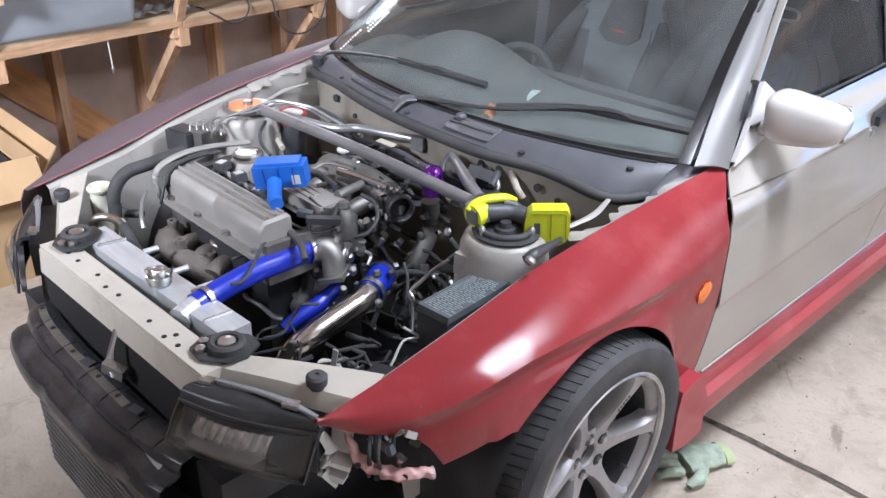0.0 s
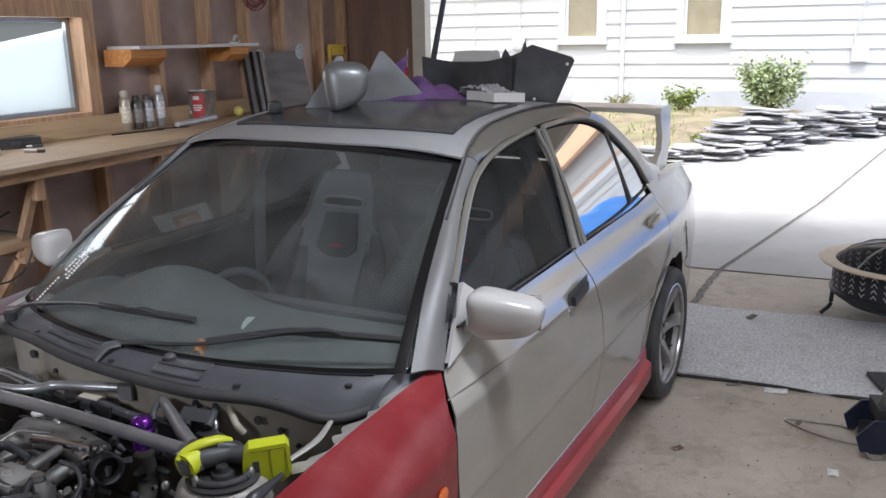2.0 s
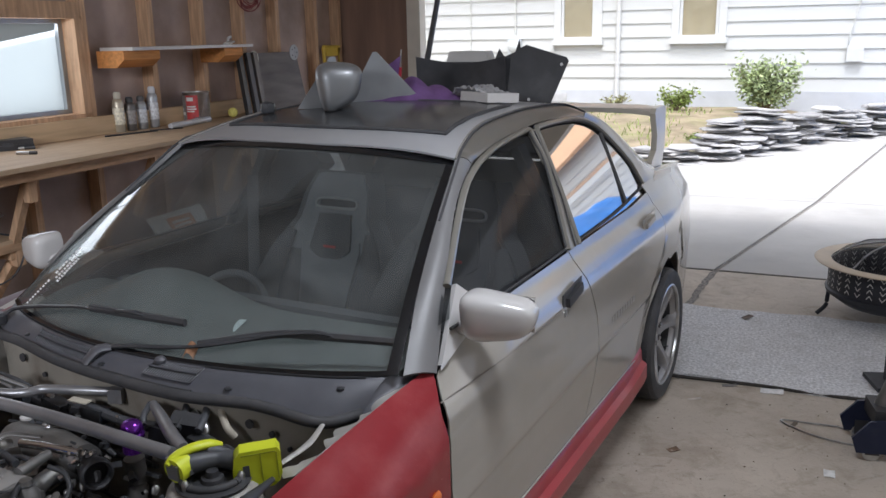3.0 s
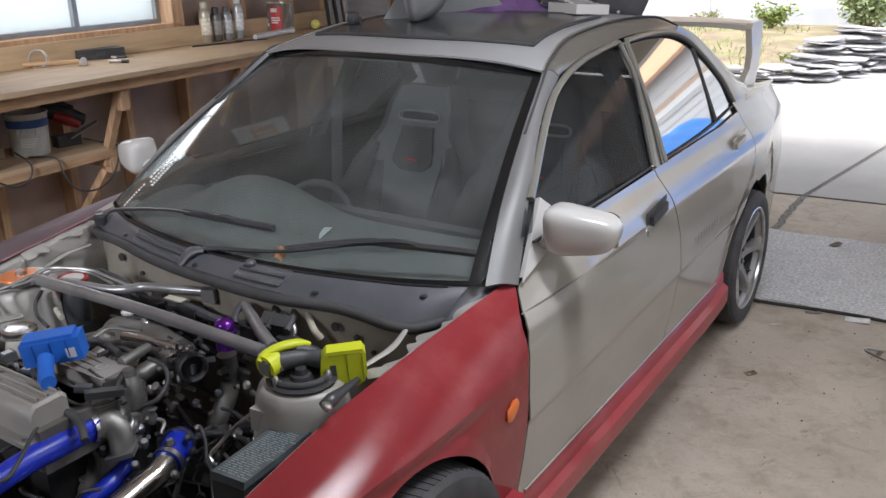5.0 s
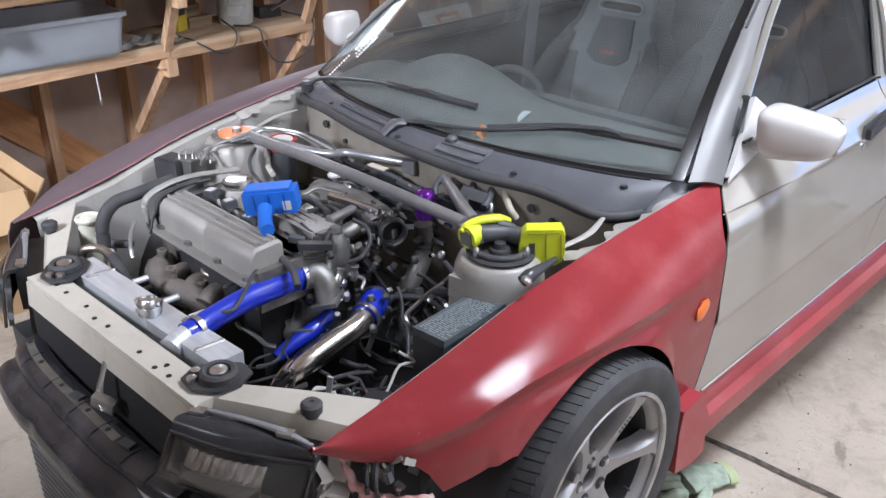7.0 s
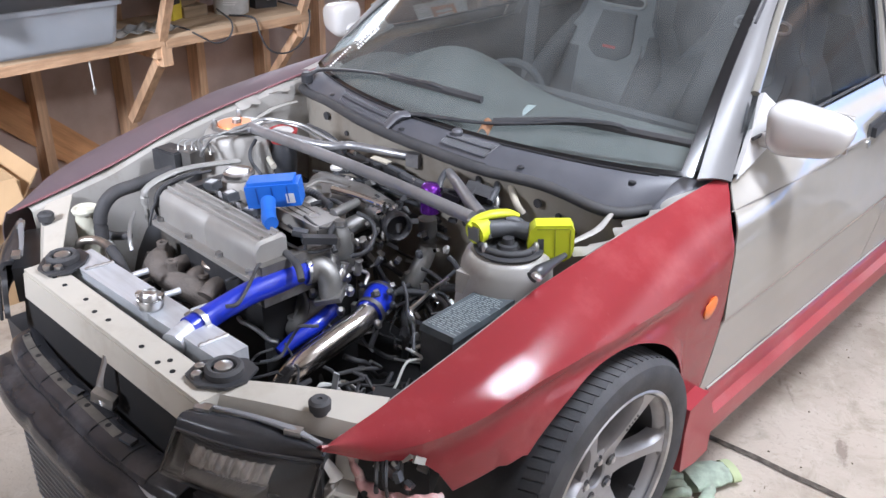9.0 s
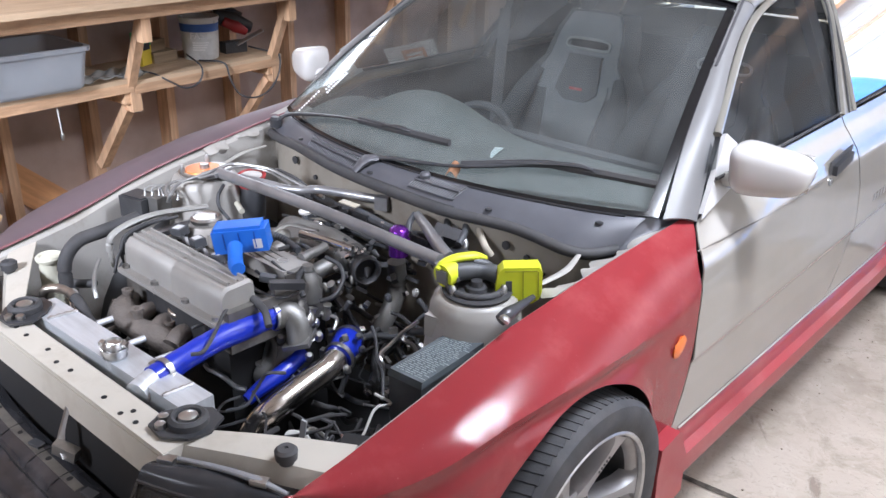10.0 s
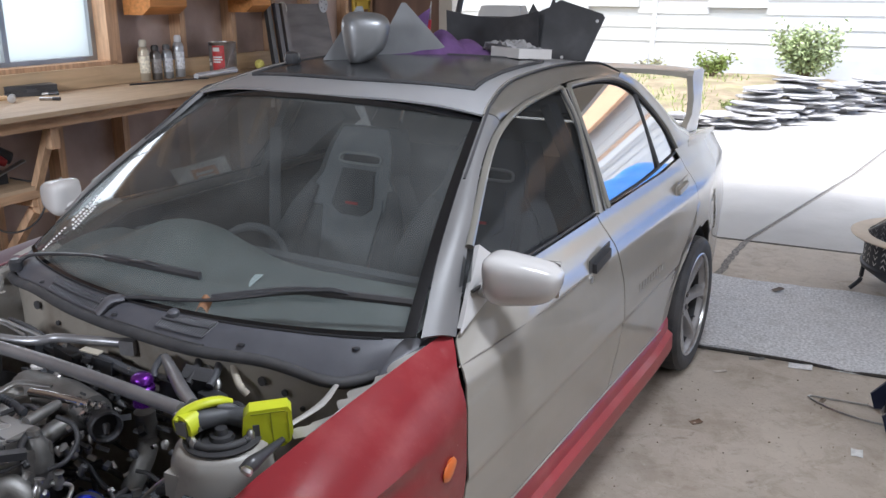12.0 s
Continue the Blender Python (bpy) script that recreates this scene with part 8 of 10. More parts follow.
def tub(w, l, h, th):
    bm = BM()
    lo_o, hi_o = (w / 2 - 0.03, l / 2 - 0.03), (w / 2, l / 2)
    rings = []
    for (a, b), z in ((lo_o, 0), ((lo_o[0] + 0.012, lo_o[1] + 0.012), 0.012), (hi_o, h - 0.02), ((hi_o[0] + 0.012, hi_o[1] + 0.012), h - 0.018), ((hi_o[0] + 0.012, hi_o[1] + 0.012), h), ((hi_o[0] - th, hi_o[1] - th), h), ((lo_o[0] - th + 0.01, lo_o[1] - th + 0.01), 0.014)):
        ring = []
        for cx, cy, a0 in ((1, 1, 0), (-1, 1, 90), (-1, -1, 180), (1, -1, 270)):
            for k in range(5):
                an = radians(a0 + k * 22.5)
                rr = 0.03
                ring.append(bm.verts.new((cx * (a - rr) + rr * math.cos(an), cy * (b - rr) + rr * math.sin(an), z)))
        rings.append(ring)
    n = len(rings[0])
    for A, B in zip(rings, rings[1:]):
        for k in range(n):
            bm.faces.new((A[k], A[(k + 1) % n], B[(k + 1) % n], B[k]))
    bm.faces.new(rings[0][::-1])
    bm.faces.new(rings[-1])
    return bm


part("tub", tub(0.36, 0.72, 0.175, 0.004), BINM, bin_, "cloudy translucent tub")
random.seed(9)
for k in range(14):
    a = Vector((random.uniform(-0.12, 0.12), random.uniform(-0.28, 0.28), 0.04 + random.uniform(0, 0.06)))
    part("cable_loop", tubem([a + Vector((0.06 * math.cos(q), 0.07 * math.sin(q), 0.012 * math.sin(3 * q + k))) for q in (j * 0.9 for j in range(7))], 0.006, seg=7), random.choice([RUBBER, BLACK_PL, mat("cord_red", (0.25, 0.03, 0.03), 0.5)]), bin_)
part("clutter_box", boxm((0.2, 0.3, 0.05), (-0.02, 0.05, 0.045)), BLACK_PL, bin_, bevel=0.01)
pull = at(thing("hanging_cord", "white cord with metal tip hanging under the shelf", "cord"), -1.84, 0.345, 0.735)
part("cord", tubem([(0, 0, 0), (0.002, 0.004, -0.08), (0.0, 0.008, -0.16)], 0.003, seg=6), mat("cord_white", (0.6, 0.6, 0.58), 0.6), pull)
part("tip", lathem([(0.005, -0.03), (0.008, -0.01), (0.005, 0.0)], (0, 0.008, -0.16), seg=10), STEEL, pull)

# cardboard box on the floor beside the wing
CARD = mat("cardboard", (0.50, 0.34, 0.19), 0.85, vary=0.10, scale=5, dirt=(0.40, 0.26, 0.14), dscale=4, damount=0.4, spec=0.1)
bx = at(thing("cardboard_box", "open brown cardboard box of dark clutter on the floor", "cardboard box"), -1.74, -0.42, 0, -6)
for nm, size, pos in (("side", (0.62, 0.006, 0.45), (0, -0.24, 0.225)), ("side", (0.62, 0.006, 0.45), (0, 0.24, 0.225)), ("side", (0.006, 0.474, 0.45), (-0.307, 0, 0.225)), ("side", (0.006, 0.474, 0.45), (0.307, 0, 0.225)), ("base", (0.60, 0.47, 0.006), (0, 0, 0.003))):
    part(nm, boxm(size, pos), CARD, bx)
part("flap", boxm((0.006, 0.46, 0.14), (0.345, 0, 0.40), rot(0, 150, 0)), CARD, bx)
part("flap", boxm((0.58, 0.006, 0.14), (0, 0.275, 0.41), rot(-35, 0, 0)), CARD, bx)
part("liner", boxm((0.56, 0.43, 0.36), (0, 0, 0.19)), mat("dark_liner", (0.02, 0.024, 0.035), 0.5, vary=0.3, scale=15, bump=0.4, bscale=20), bx, "dark folded contents", bevel=0.02)
# paper bag on the wall studs, seen through the car
bag = at(thing("paper_bag", "white paper with an orange print pinned low on the wall", "paper"), UW + 0.095, 3.06, 0.44, 0)
part("sheet", sheet(lambda s, r: (0.006 * math.sin(5 * s) + 0.13 * (1 - r), -0.27 + 0.54 * s, -0.09 + 0.19 * r - 0.05 * s * (1 - r)), 10, 8, 0.002, (1, 0, 0)), mat("paper_white", (0.78, 0.75, 0.70), 0.8, vary=0.05), bag)
for k in range(4):
    part("print_bar", sheet(lambda s, r, k=k: (0.019 + 0.13 * (0.72 - 0.63 * (0.1 + 0.2 * k + 0.12 * r)), -0.09 + 0.17 * s, -0.05 + 0.12 * (0.1 + 0.2 * k + 0.12 * r)), 2, 2, 0.001, (1, 0, 0)), mat("paper_white", (0.78, 0.75, 0.70), 0.8, vary=0.05), bag)
part("orange_print", sheet(lambda s, r: (0.016 + 0.13 * (0.72 - 0.63 * r), -0.12 + 0.24 * s, -0.05 + 0.12 * r), 2, 2, 0.001, (1, 0, 0)), mat("print_orange", (0.75, 0.28, 0.10), 0.7, vary=0.3, scale=30), bag, "orange printed square")

# small shelf higher on the wall, with a scraper on it
sh = new("wall_shelf")
sh.matrix_basis = GARAGE.copy()
tagged(sh, "small white wall shelf on two timber brackets", "shelf")
part("board", boxm((0.24, 1.17, 0.018), (UW + 0.21, 3.155, 1.585)), mat("shelf_white", (0.60, 0.58, 0.56), 0.5, vary=0.08), sh, "white laminate board", bevel=0.002)
for v in (2.72, 3.55):
    part("bracket", prism([(0, 0), (0.20, 0), (0.20, -0.05), (0.14, -0.095), (0, -0.095)], 0.30 if v < 3 else 0.20, Matrix.Translation((UW + 0.09, v + 0.12, 1.575)) @ Matrix(((1, 0, 0, 0), (0, 0, -1, 0), (0, 1, 0, 0), (0, 0, 0, 1)))), wood_mat("bracket_wood", (0.50, 0.22, 0.07), along="y"), sh, bevel=0.003)
scr = at(thing("hand_sander", "small white hand sander on the wall shelf", "hand tool"), UW + 0.22, 3.62, 1.594, 20)
part("pad", boxm((0.05, 0.11, 0.012), (0, 0, 0.012), rot(8, 0, 0)), mat("tool_white", (0.65, 0.64, 0.62), 0.5), scr, bevel=0.003)
part("grip", tubem([(0, -0.03, 0.016), (0, 0.0, 0.045), (0, 0.05, 0.05)], 0.009, seg=10), MATS["tool_white"], scr)
# sheets, rails and discs leaning at the far end of the bench
lean = at(thing("leaning_board", "dark plywood board leaning on the wall", "board"), UW + 0.19, 4.25, 1.30, 0)
part("board", boxm((0.018, 0.62, 0.46), (0, 0, 0), rot(0, -12, 0)), mat("ply_grey", (0.15, 0.135, 0.125), 0.7, vary=0.25, scale=3, stretch=(1, 1, 6)), lean, bevel=0.002)
for v, col in ((3.80, (0.08, 0.08, 0.085)), (3.88, (0.13, 0.12, 0.11)), (3.70, (0.06, 0.06, 0.06))):
    rl_ = at(thing("leaning_rail", "dark metal rail leaning on the wall", "rail", "leaning rails"), UW + 0.26, v, 1.31, 0)
    part("bar", boxm((0.03, 0.045, 0.46), (0, 0, 0), rot(-9, -14, 0)), mat(f"rail_{v}", col, 0.4, metal=0.5, vary=0.15), rl_, bevel=0.004)
for v, z, r_, c in ((3.98, 1.49, 0.055, (0.62, 0.60, 0.52)), (4.52, 1.52, 0.06, (0.42, 0.42, 0.42))):
    dsc = at(thing("sanding_disc", "round pale sanding disc hung by the boards", "disc", "discs on the wall"), UW + 0.16, v, z)
    part("disc", lathem([(0.0, 0.004), (r_ * 0.2, 0.004), (r_ * 0.2, 0.006), (r_, 0.006), (r_, 0.0)], (0, 0, 0), rot(0, 90, 0), seg=32), mat(f"disc_{v}", c, 0.7, vary=0.1), dsc)
    for k in range(5):
        part("hole", lathem([(0.006, 0), (0.006, 0.001), (0, 0.001)], (0.0065, r_ * 0.6 * math.cos(k * 1.26), r_ * 0.6 * math.sin(k * 1.26)), rot(0, 90, 0), seg=10), BLACK_PL, dsc)
yb = at(thing("yellow_bracket", "yellow plastic hanger on the wall", "hanger"), UW + 0.12, 5.18, 1.46)
part("frame", tubem([(0, -0.13, 0.09), (0, -0.12, -0.10), (0, 0.12, -0.10), (0, 0.13, 0.09), (0, -0.13, 0.09)], 0.016, n=1, seg=8), mat("hanger_yellow", (0.60, 0.42, 0.06), 0.5), yb)
part("bar", boxm((0.02, 0.2, 0.07), (0, 0, 0.05)), mat("hanger_yellow", (0.6, 0.42, 0.06)), yb, bevel=0.005)
coil = at(thing("cable_coil", "red cable coil hanging on a stud", "cable"), UW + 0.14, 4.0, 1.93)
cb = BM()
random.seed(2)
for k in range(9):
    ox, oz, rr = random.uniform(-0.02, 0.02), random.uniform(-0.03, 0.03), random.uniform(0.10, 0.14)
    add_tube(cb, [(0.012 * math.sin(q * 2 + k), ox + rr * math.cos(q), oz + rr * 0.8 * math.sin(q)) for q in (2 * math.pi * j / 14 for j in range(15))], 0.004, seg=6, n=2)
part("coil", cb, mat("cord_maroon", (0.22, 0.05, 0.05), 0.5), coil)
part("strap", boxm((0.03, 0.02, 0.08), (0, -0.07, 0.10), rot(30)), mat("strap_grey", (0.4, 0.4, 0.4), 0.5), coil)

# ---- floor: mat, joint, scraps, glove, jack ----
rug = new("carpet_mat")
rug.matrix_basis = GARAGE @ Matrix.Translation((1.9, 3.225, 0.0))
tagged(rug, "grey looped carpet strip lying across the garage floor", "carpet")
CARPET = mat("carpet_pile", (0.68, 0.68, 0.69), 0.95, vary=0.3, scale=70, bump=1.0, bscale=110, dirt=(0.42, 0.41, 0.39), dscale=9, damount=0.5, spec=0.05)
random.seed(8)


def rug_fn(s, r):
    edge = 0.012 * math.sin(s * 37) + 0.006 * math.sin(s * 91)
    return (-2.6 + 5.2 * s, (-0.56 + 1.12 * r) + (edge if r < 0.02 else -edge if r > 0.98 else 0), 0.016 + 0.003 * noise.noise(Vector((s * 60, r * 14, 0))))


part("carpet", sheet(rug_fn, 240, 56, 0.0155, (0, 0, 1)), CARPET, rug, "speckled grey loop pile")
part("binding", tubem([(-2.6 + 0.2 * k, -0.565 + 0.008 * math.sin(k * 1.9), 0.008) for k in range(27)], 0.008, seg=6, n=3), mat("binding_dark", (0.05, 0.045, 0.04), 0.9), rug, "dark frayed front edge")


def crack(name, pts, w, label, material):
    bm = BM()
    p = spline(pts, 8)
    random.seed(6)
    row = []
    for i, q in enumerate(p):
        d = (p[min(i + 1, len(p) - 1)] - p[max(i - 1, 0)]).normalized()
        s = Vector((-d.y, d.x, 0))
        j = random.uniform(-0.2, 0.2) * w
        row.append((bm.verts.new(q + s * (w / 2 + j)), bm.verts.new(q - s * (w / 2 - j))))
    for (a, b), (c, d) in zip(row, row[1:]):
        bm.faces.new((a, b, d, c))
    for f_ in list(bm.faces):
        pass
    ob = part(name, bm, material, smooth=False)
    return tagged(ob, label, "joint", kind="structure")


JOINT = mat("joint_filler", (0.10, 0.085, 0.07), 0.95, vary=0.5, scale=40, bump=0.8, bscale=60)
crack("trim_joint", [W(-0.9, 0.60, 0.003), W(0.80, 0.605, 0.003), W(1.6, 0.56, 0.003), W(3.2, 0.50, 0.003), W(4.9, 0.46, 0.003)], 0.022, "dirt-filled joint in the concrete floor", JOINT)
scr_ = [(1.525, 2.627, 0.10, 0.06, (0.75, 0.74, 0.74), "white paper scrap"), (1.338, 2.634, 0.07, 0.03, (0.2, 0.19, 0.18), "dark crumpled scrap"), (1.202, 2.421, 0.06, 0.016, (0.55, 0.5, 0.45), "pale wood splinter"), (1.178, 1.894, 0.045, 0.03, (0.18, 0.12, 0.08), "brown dry leaf"), (1.36, 3.63, 0.06, 0.04, (0.15, 0.12, 0.10), "dark dry leaf"), (1.62, 2.29, 0.05, 0.02, (0.16, 0.13, 0.1), "curled brown scrap"), (1.10, 2.66, 0.04, 0.02, (0.12, 0.11, 0.1), "dark scrap"), (1.75, 1.9, 0.05, 0.04, (0.7, 0.7, 0.68), "white paper scrap")]
for i, (u, v, a, b, c, nm) in enumerate(scr_):
    t = at(thing("floor_scrap", nm + " lying on the garage floor", "scrap", "scraps on the floor"), u, v, 0.034 if 2.67 < v < 3.78 else 0.012, 13 * i)
    t.matrix_basis = t.matrix_basis
    part("flake", sheet(lambda s, r, a=a, b=b, i=i: (a * (s - 0.5), b * (r - 0.5), (-0.010 if i else -0.010) + 0.004 * math.sin(3 * s + i) * math.sin(math.pi * r) + 0.006 * s * s), 8, 6, 0.0012, (0, 0, 1)), mat(f"scrap_{i}", c, 0.8, vary=0.2, scale=40), t)
random.seed(31)
grit = BM()
for k in range(150):
    u, v = random.uniform(0.9, 3.2), random.uniform(0.2, 2.6)
    p = W(u, v, 0.002)
    add_box(grit, (random.uniform(0.002, 0.007), random.uniform(0.002, 0.005), 0.003), p, rot(0, 0, random.uniform(0, 180)))
tagged(part("floor_grit", grit, mat("grit", (0.2, 0.16, 0.12), 0.9, island=0.6)), "loose grit and dry bits on the concrete", "grit", kind="stuff")
# work glove
gl_ = thing("work_glove", "pale green knitted work glove lying by the wheel", "glove")
gl_.matrix_basis = pose(0.816, 0.454, 0.0, 0, 0, 52)
gbm = BM()
random.seed(12)
add_tube(gbm, [(0.10, 0.03, 0.022), (0.04, 0.02, 0.026), (-0.02, 0.0, 0.026)], [0.040, 0.050, 0.046], seg=16, flat=0.45)
for k, (dy, ln) in enumerate(((0.036, 0.075), (0.014, 0.09), (-0.010, 0.085), (-0.032, 0.07))):
    add_tube(gbm, [(-0.03, dy, 0.022), (-0.03 - ln * 0.5, dy * 1.25, 0.028), (-0.03 - ln, dy * 1.35 + 0.012, 0.014)], [0.014, 0.0135, 0.011], seg=12)
add_tube(gbm, [(0.03, -0.035, 0.022), (0.0, -0.07, 0.026), (-0.03, -0.085, 0.016)], [0.016, 0.0145, 0.011], seg=12)
for v in gbm.verts:
    v.co += noise.noise_vector(v.co * 40) * 0.006
    v.co.z = max(v.co.z, 0.001)
part("knit", gbm, mat("knit_green", (0.50, 0.60, 0.48), 0.95, vary=0.25, scale=30, bump=0.8, bscale=350, dirt=(0.2, 0.2, 0.16), dscale=25, damount=0.5), gl_)
part("cuff", tubem([(0.10, 0.03, 0.022), (0.125, 0.034, 0.021)], 0.043, seg=18, flat=0.45, n=3), mat("cuff_green", (0.45, 0.52, 0.30), 0.9), gl_, "yellow-green cuff")
# trolley jack
jk = at(thing("trolley_jack", "dark blue steel trolley jack on the floor", "jack"), 2.08, 2.20, 0, 10)
for sy in (-1, 1):
    part("side_plate", prism([(-0.26, 0.04), (0.45, 0.04), (0.5, 0.10), (0.45, 0.16), (-0.05, 0.19), (-0.22, 0.17), (-0.28, 0.10)], 0.012, Matrix.Translation((0, 0.10 * sy - 0.006, 0)) @ rot(90)), mat("jack_blue", (0.010, 0.016, 0.045), 0.45, metal=0.2, vary=0.2, dirt=(0.05, 0.05, 0.05), dscale=8), jk, bevel=0.003)
part("lift_arm", boxm((0.34, 0.09, 0.06), (0.10, 0, 0.15)), STEEL, jk, bevel=0.01)
part("handle_socket", tubem([(-0.16, 0, 0.16), (-0.13, 0, 0.24), (-0.10, 0, 0.31)], [0.033, 0.036, 0.042], seg=22), ALLOY, jk)
part("socket_hole", lathem([(0.034, 0), (0, 0.0)], (-0.0985, 0, 0.3145), rot(0, 22, 0), seg=20), MATS["shade_black"], jk)
part("yoke", boxm((0.05, 0.16, 0.06), (-0.17, 0, 0.17)), DARK, jk, bevel=0.01)
for sy in (-1, 1):
    cs_ = BM()
    add_lathe(cs_, [(0.032, -0.012), (0.034, -0.008), (0.034, 0.008), (0.032, 0.012)], 22, Matrix.Translation((-0.20, 0.09 * sy, 0.034)) @ rot(90))
    part("castor", cs_, STEEL, jk)
    part("fork", boxm((0.05, 0.006, 0.06), (-0.20, 0.09 * sy - 0.018, 0.06)), DARK, jk)
    part("front_wheel", lathem([(0.042, -0.02), (0.042, 0.02)], (0.40, 0.11 * sy, 0.042), rot(90), seg=24), STEEL, jk)
wd = at(thing("timber_block", "rough pale timber block on the floor", "wood block"), 2.42, 2.52, 0, 20)
part("block", boxm((0.5, 0.1, 0.17), (0, 0, 0.085)), wood_mat("rough_pine", (0.55, 0.42, 0.24), along="x", vary=0.3), wd, bevel=0.004)
for k, u in enumerate((1.92, 2.06)):
    ck = at(thing("axle_stand", "black steel axle stand on the carpet", "axle stand", "axle stands"), u + 0.12, 2.86 + 0.03 * k, 0.018, 15)
    part("column", boxm((0.07, 0.05, 0.34), (0, 0, 0.17)), DARK, ck, bevel=0.008)
    part("saddle", boxm((0.10, 0.06, 0.03), (0, 0, 0.345)), STEEL, ck, bevel=0.004)
    part("foot", boxm((0.2, 0.2, 0.02), (0, 0, 0.01)), DARK, ck, bevel=0.004)
lp = at(thing("wire_loop", "bent steel wire loop lying on the floor", "wire"), 0, 0, 0)
part("wire", tubem([(1.79, 2.335, 0.005), (1.68, 2.33, 0.005), (1.575, 2.325, 0.005), (1.60, 2.28, 0.005), (1.70, 2.215, 0.005), (1.83, 2.18, 0.005), (1.95, 2.19, 0.005), (1.96, 2.225, 0.005), (1.88, 2.29, 0.005), (1.79, 2.335, 0.005)], 0.0045, seg=8), STEEL, lp)

# ---- things on the car roof ----
def roof_z(x, y):
    yf, zf = WS_TOP(max(-0.5, min(0.5, x)))
    return roof((x / lut(ROOF_X, y) + 1) / 2, max(0, min(1, (y - yf) / (2.25 - yf))))[2]


SILM = mat("mirror_silver", (0.23, 0.235, 0.24), 0.42, metal=0.6, vary=0.08, scale=5, coat=0.3)


def loose_mirror(x, y, rz, plate, back, size=1.0):
    t = thing("loose_mirror", "loose silver grey door mirror resting on the roof", "mirror", "loose mirrors")
    t.matrix_basis = pose(x, y, roof_z(x, y) + 0.004, 0, 0, rz)
    mb = BM()
    bmesh.ops.create_uvsphere(mb, u_segments=28, v_segments=20, radius=1)
    for v in mb.verts:
        q = [math.copysign(abs(w) ** 0.62, w) for w in v.co]
        v.co = Vector((q[0] * 0.078 + 0.012 * q[2] - 0.03 * max(0, -q[0]) * q[2], min(q[1], 0.5) * 0.075, q[2] * (0.084 - 0.02 * q[0]) + 0.084 + 0.012 * q[0])) * size
        v.co.z = max(v.co.z, 0.0)
    part("shell", mb, SILM, t)
    part("foot_plate", prism(plate, 0.010, Matrix(((1, 0, 0, 0), (0, 0, 1, back), (0, 1, 0, 0), (0, 0, 0, 1)))), mat("foot_grey", (0.30, 0.31, 0.32), 0.4, metal=0.4), t, "triangular mirror base", bevel=0.002)
    part("neck", tubem([(0.02, 0.03, 0.05), (0.03, 0.075, 0.05)], 0.02, seg=12, n=2), BLACK_PL, t)
    return t


loose_mirror(-0.115, 1.385, 38, ((-0.15, 0.0), (-0.025, 0.185), (-0.005, 0.185), (0.02, 0.10), (-0.02, 0.0)), 0.10)
loose_mirror(-0.235, 1.565, 30, ((0.125, 0.19), (0.14, 0.19), (0.315, 0.0), (0.02, 0.0)), 0.03, 0.6)
kb = thing("knob", "small black faceted cap on the roof edge", "cap")
kb.matrix_basis = pose(-0.375, 1.30, roof_z(-0.375, 1.30) + 0.010)
part("body", lathem([(0.024, 0), (0.03, 0.01), (0.026, 0.034), (0.012, 0.042), (0, 0.042)], seg=7), BLACK_PL, kb, bevel=0.003)
# purple cloth heap
pc = thing("purple_cloth", "crumpled purple cloth lying on the roof", "cloth")
pc.matrix_basis = pose(-0.07, 1.80, roof_z(-0.07, 1.80) + 0.004, 0, 0, 25)


def cloth(s, r):
    x, y = 0.44 * (s - 0.5), 0.22 * (r - 0.5)
    e = math.sin(math.pi * s) * math.sin(math.pi * r)
    h = 0.050 * e + 0.028 * noise.noise(Vector((x * 14, y * 18, 3))) * e ** 0.5 + 0.03 * e * abs(math.sin(s * 11 + r * 4))
    return (x, y, max(0.001, h))


part("cloth", sheet(cloth, 36, 24, 0.002, (0, 0, 1)), mat("purple_fabric", (0.15, 0.075, 0.21), 0.85, vary=0.2, scale=20, bump=0.2, bscale=200), pc)
part("corner", sheet(lambda s, r: (-0.16 + 0.11 * s + 0.02 * r, -0.02 + 0.02 * s, 0.03 + 0.14 * r * (0.45 + 0.55 * s)), 8, 8, 0.002, (0, -1, 0)), mat("purple_fabric", (0.2, 0.08, 0.3)), pc)
rd = thing("scribe_tool", "red-handled scribe standing in the cloth", "tool")
rd.matrix_basis = pose(-0.13, 1.83, roof_z(-0.13, 1.83) + 0.10, 6, 10, 0)
part("grip", tubem([(0, 0, -0.05), (0, 0, 0.03)], 0.008, n=1), mat("grip_red", (0.45, 0.04, 0.06), 0.4), rd)
part("tip", tubem([(0, 0, 0.03), (0, 0, 0.10)], [0.005, 0.002], n=1), STEEL, rd)
# black splash guard leaning on the tail of the roof
sg = thing("splash_guard", "bent black plastic splash guard lying across the roof", "car part")
sg.matrix_basis = pose(0.0, 2.26, 0, 0, 0, 8)
zr = 1.312
part("wing_plate", prism([(0.10, -0.02), (0.32, -0.02), (0.405, 0.205), (0.395, 0.22), (0.215, 0.275), (0.19, 0.262), (0.183, 0.30), (0.168, 0.245), (0.12, 0.225), (0.095, 0.26), (0.075, 0.21)], 0.006, Matrix.Translation((0, 0, zr)) @ rot(78)), BLACK_PL, sg, bevel=0.001)
part("long_flap", sheet(lambda s, r: (-0.28 + 0.42 * s, 0.02 + 0.03 * math.sin(4 * s) - 0.02 * r, zr - 0.02 + 0.245 * r - 0.03 * math.sin(math.pi * s) * r), 14, 8, 0.005, (0, -1, 0)), BLACK_PL, sg)
part("long_rod", tubem([(-0.30, 0.05, zr - 0.02), (-0.27, 0.055, zr + 0.10), (-0.19, 0.08, zr + 0.52)], [0.010, 0.014, 0.012], seg=8, n=4), BLACK_PL, sg)
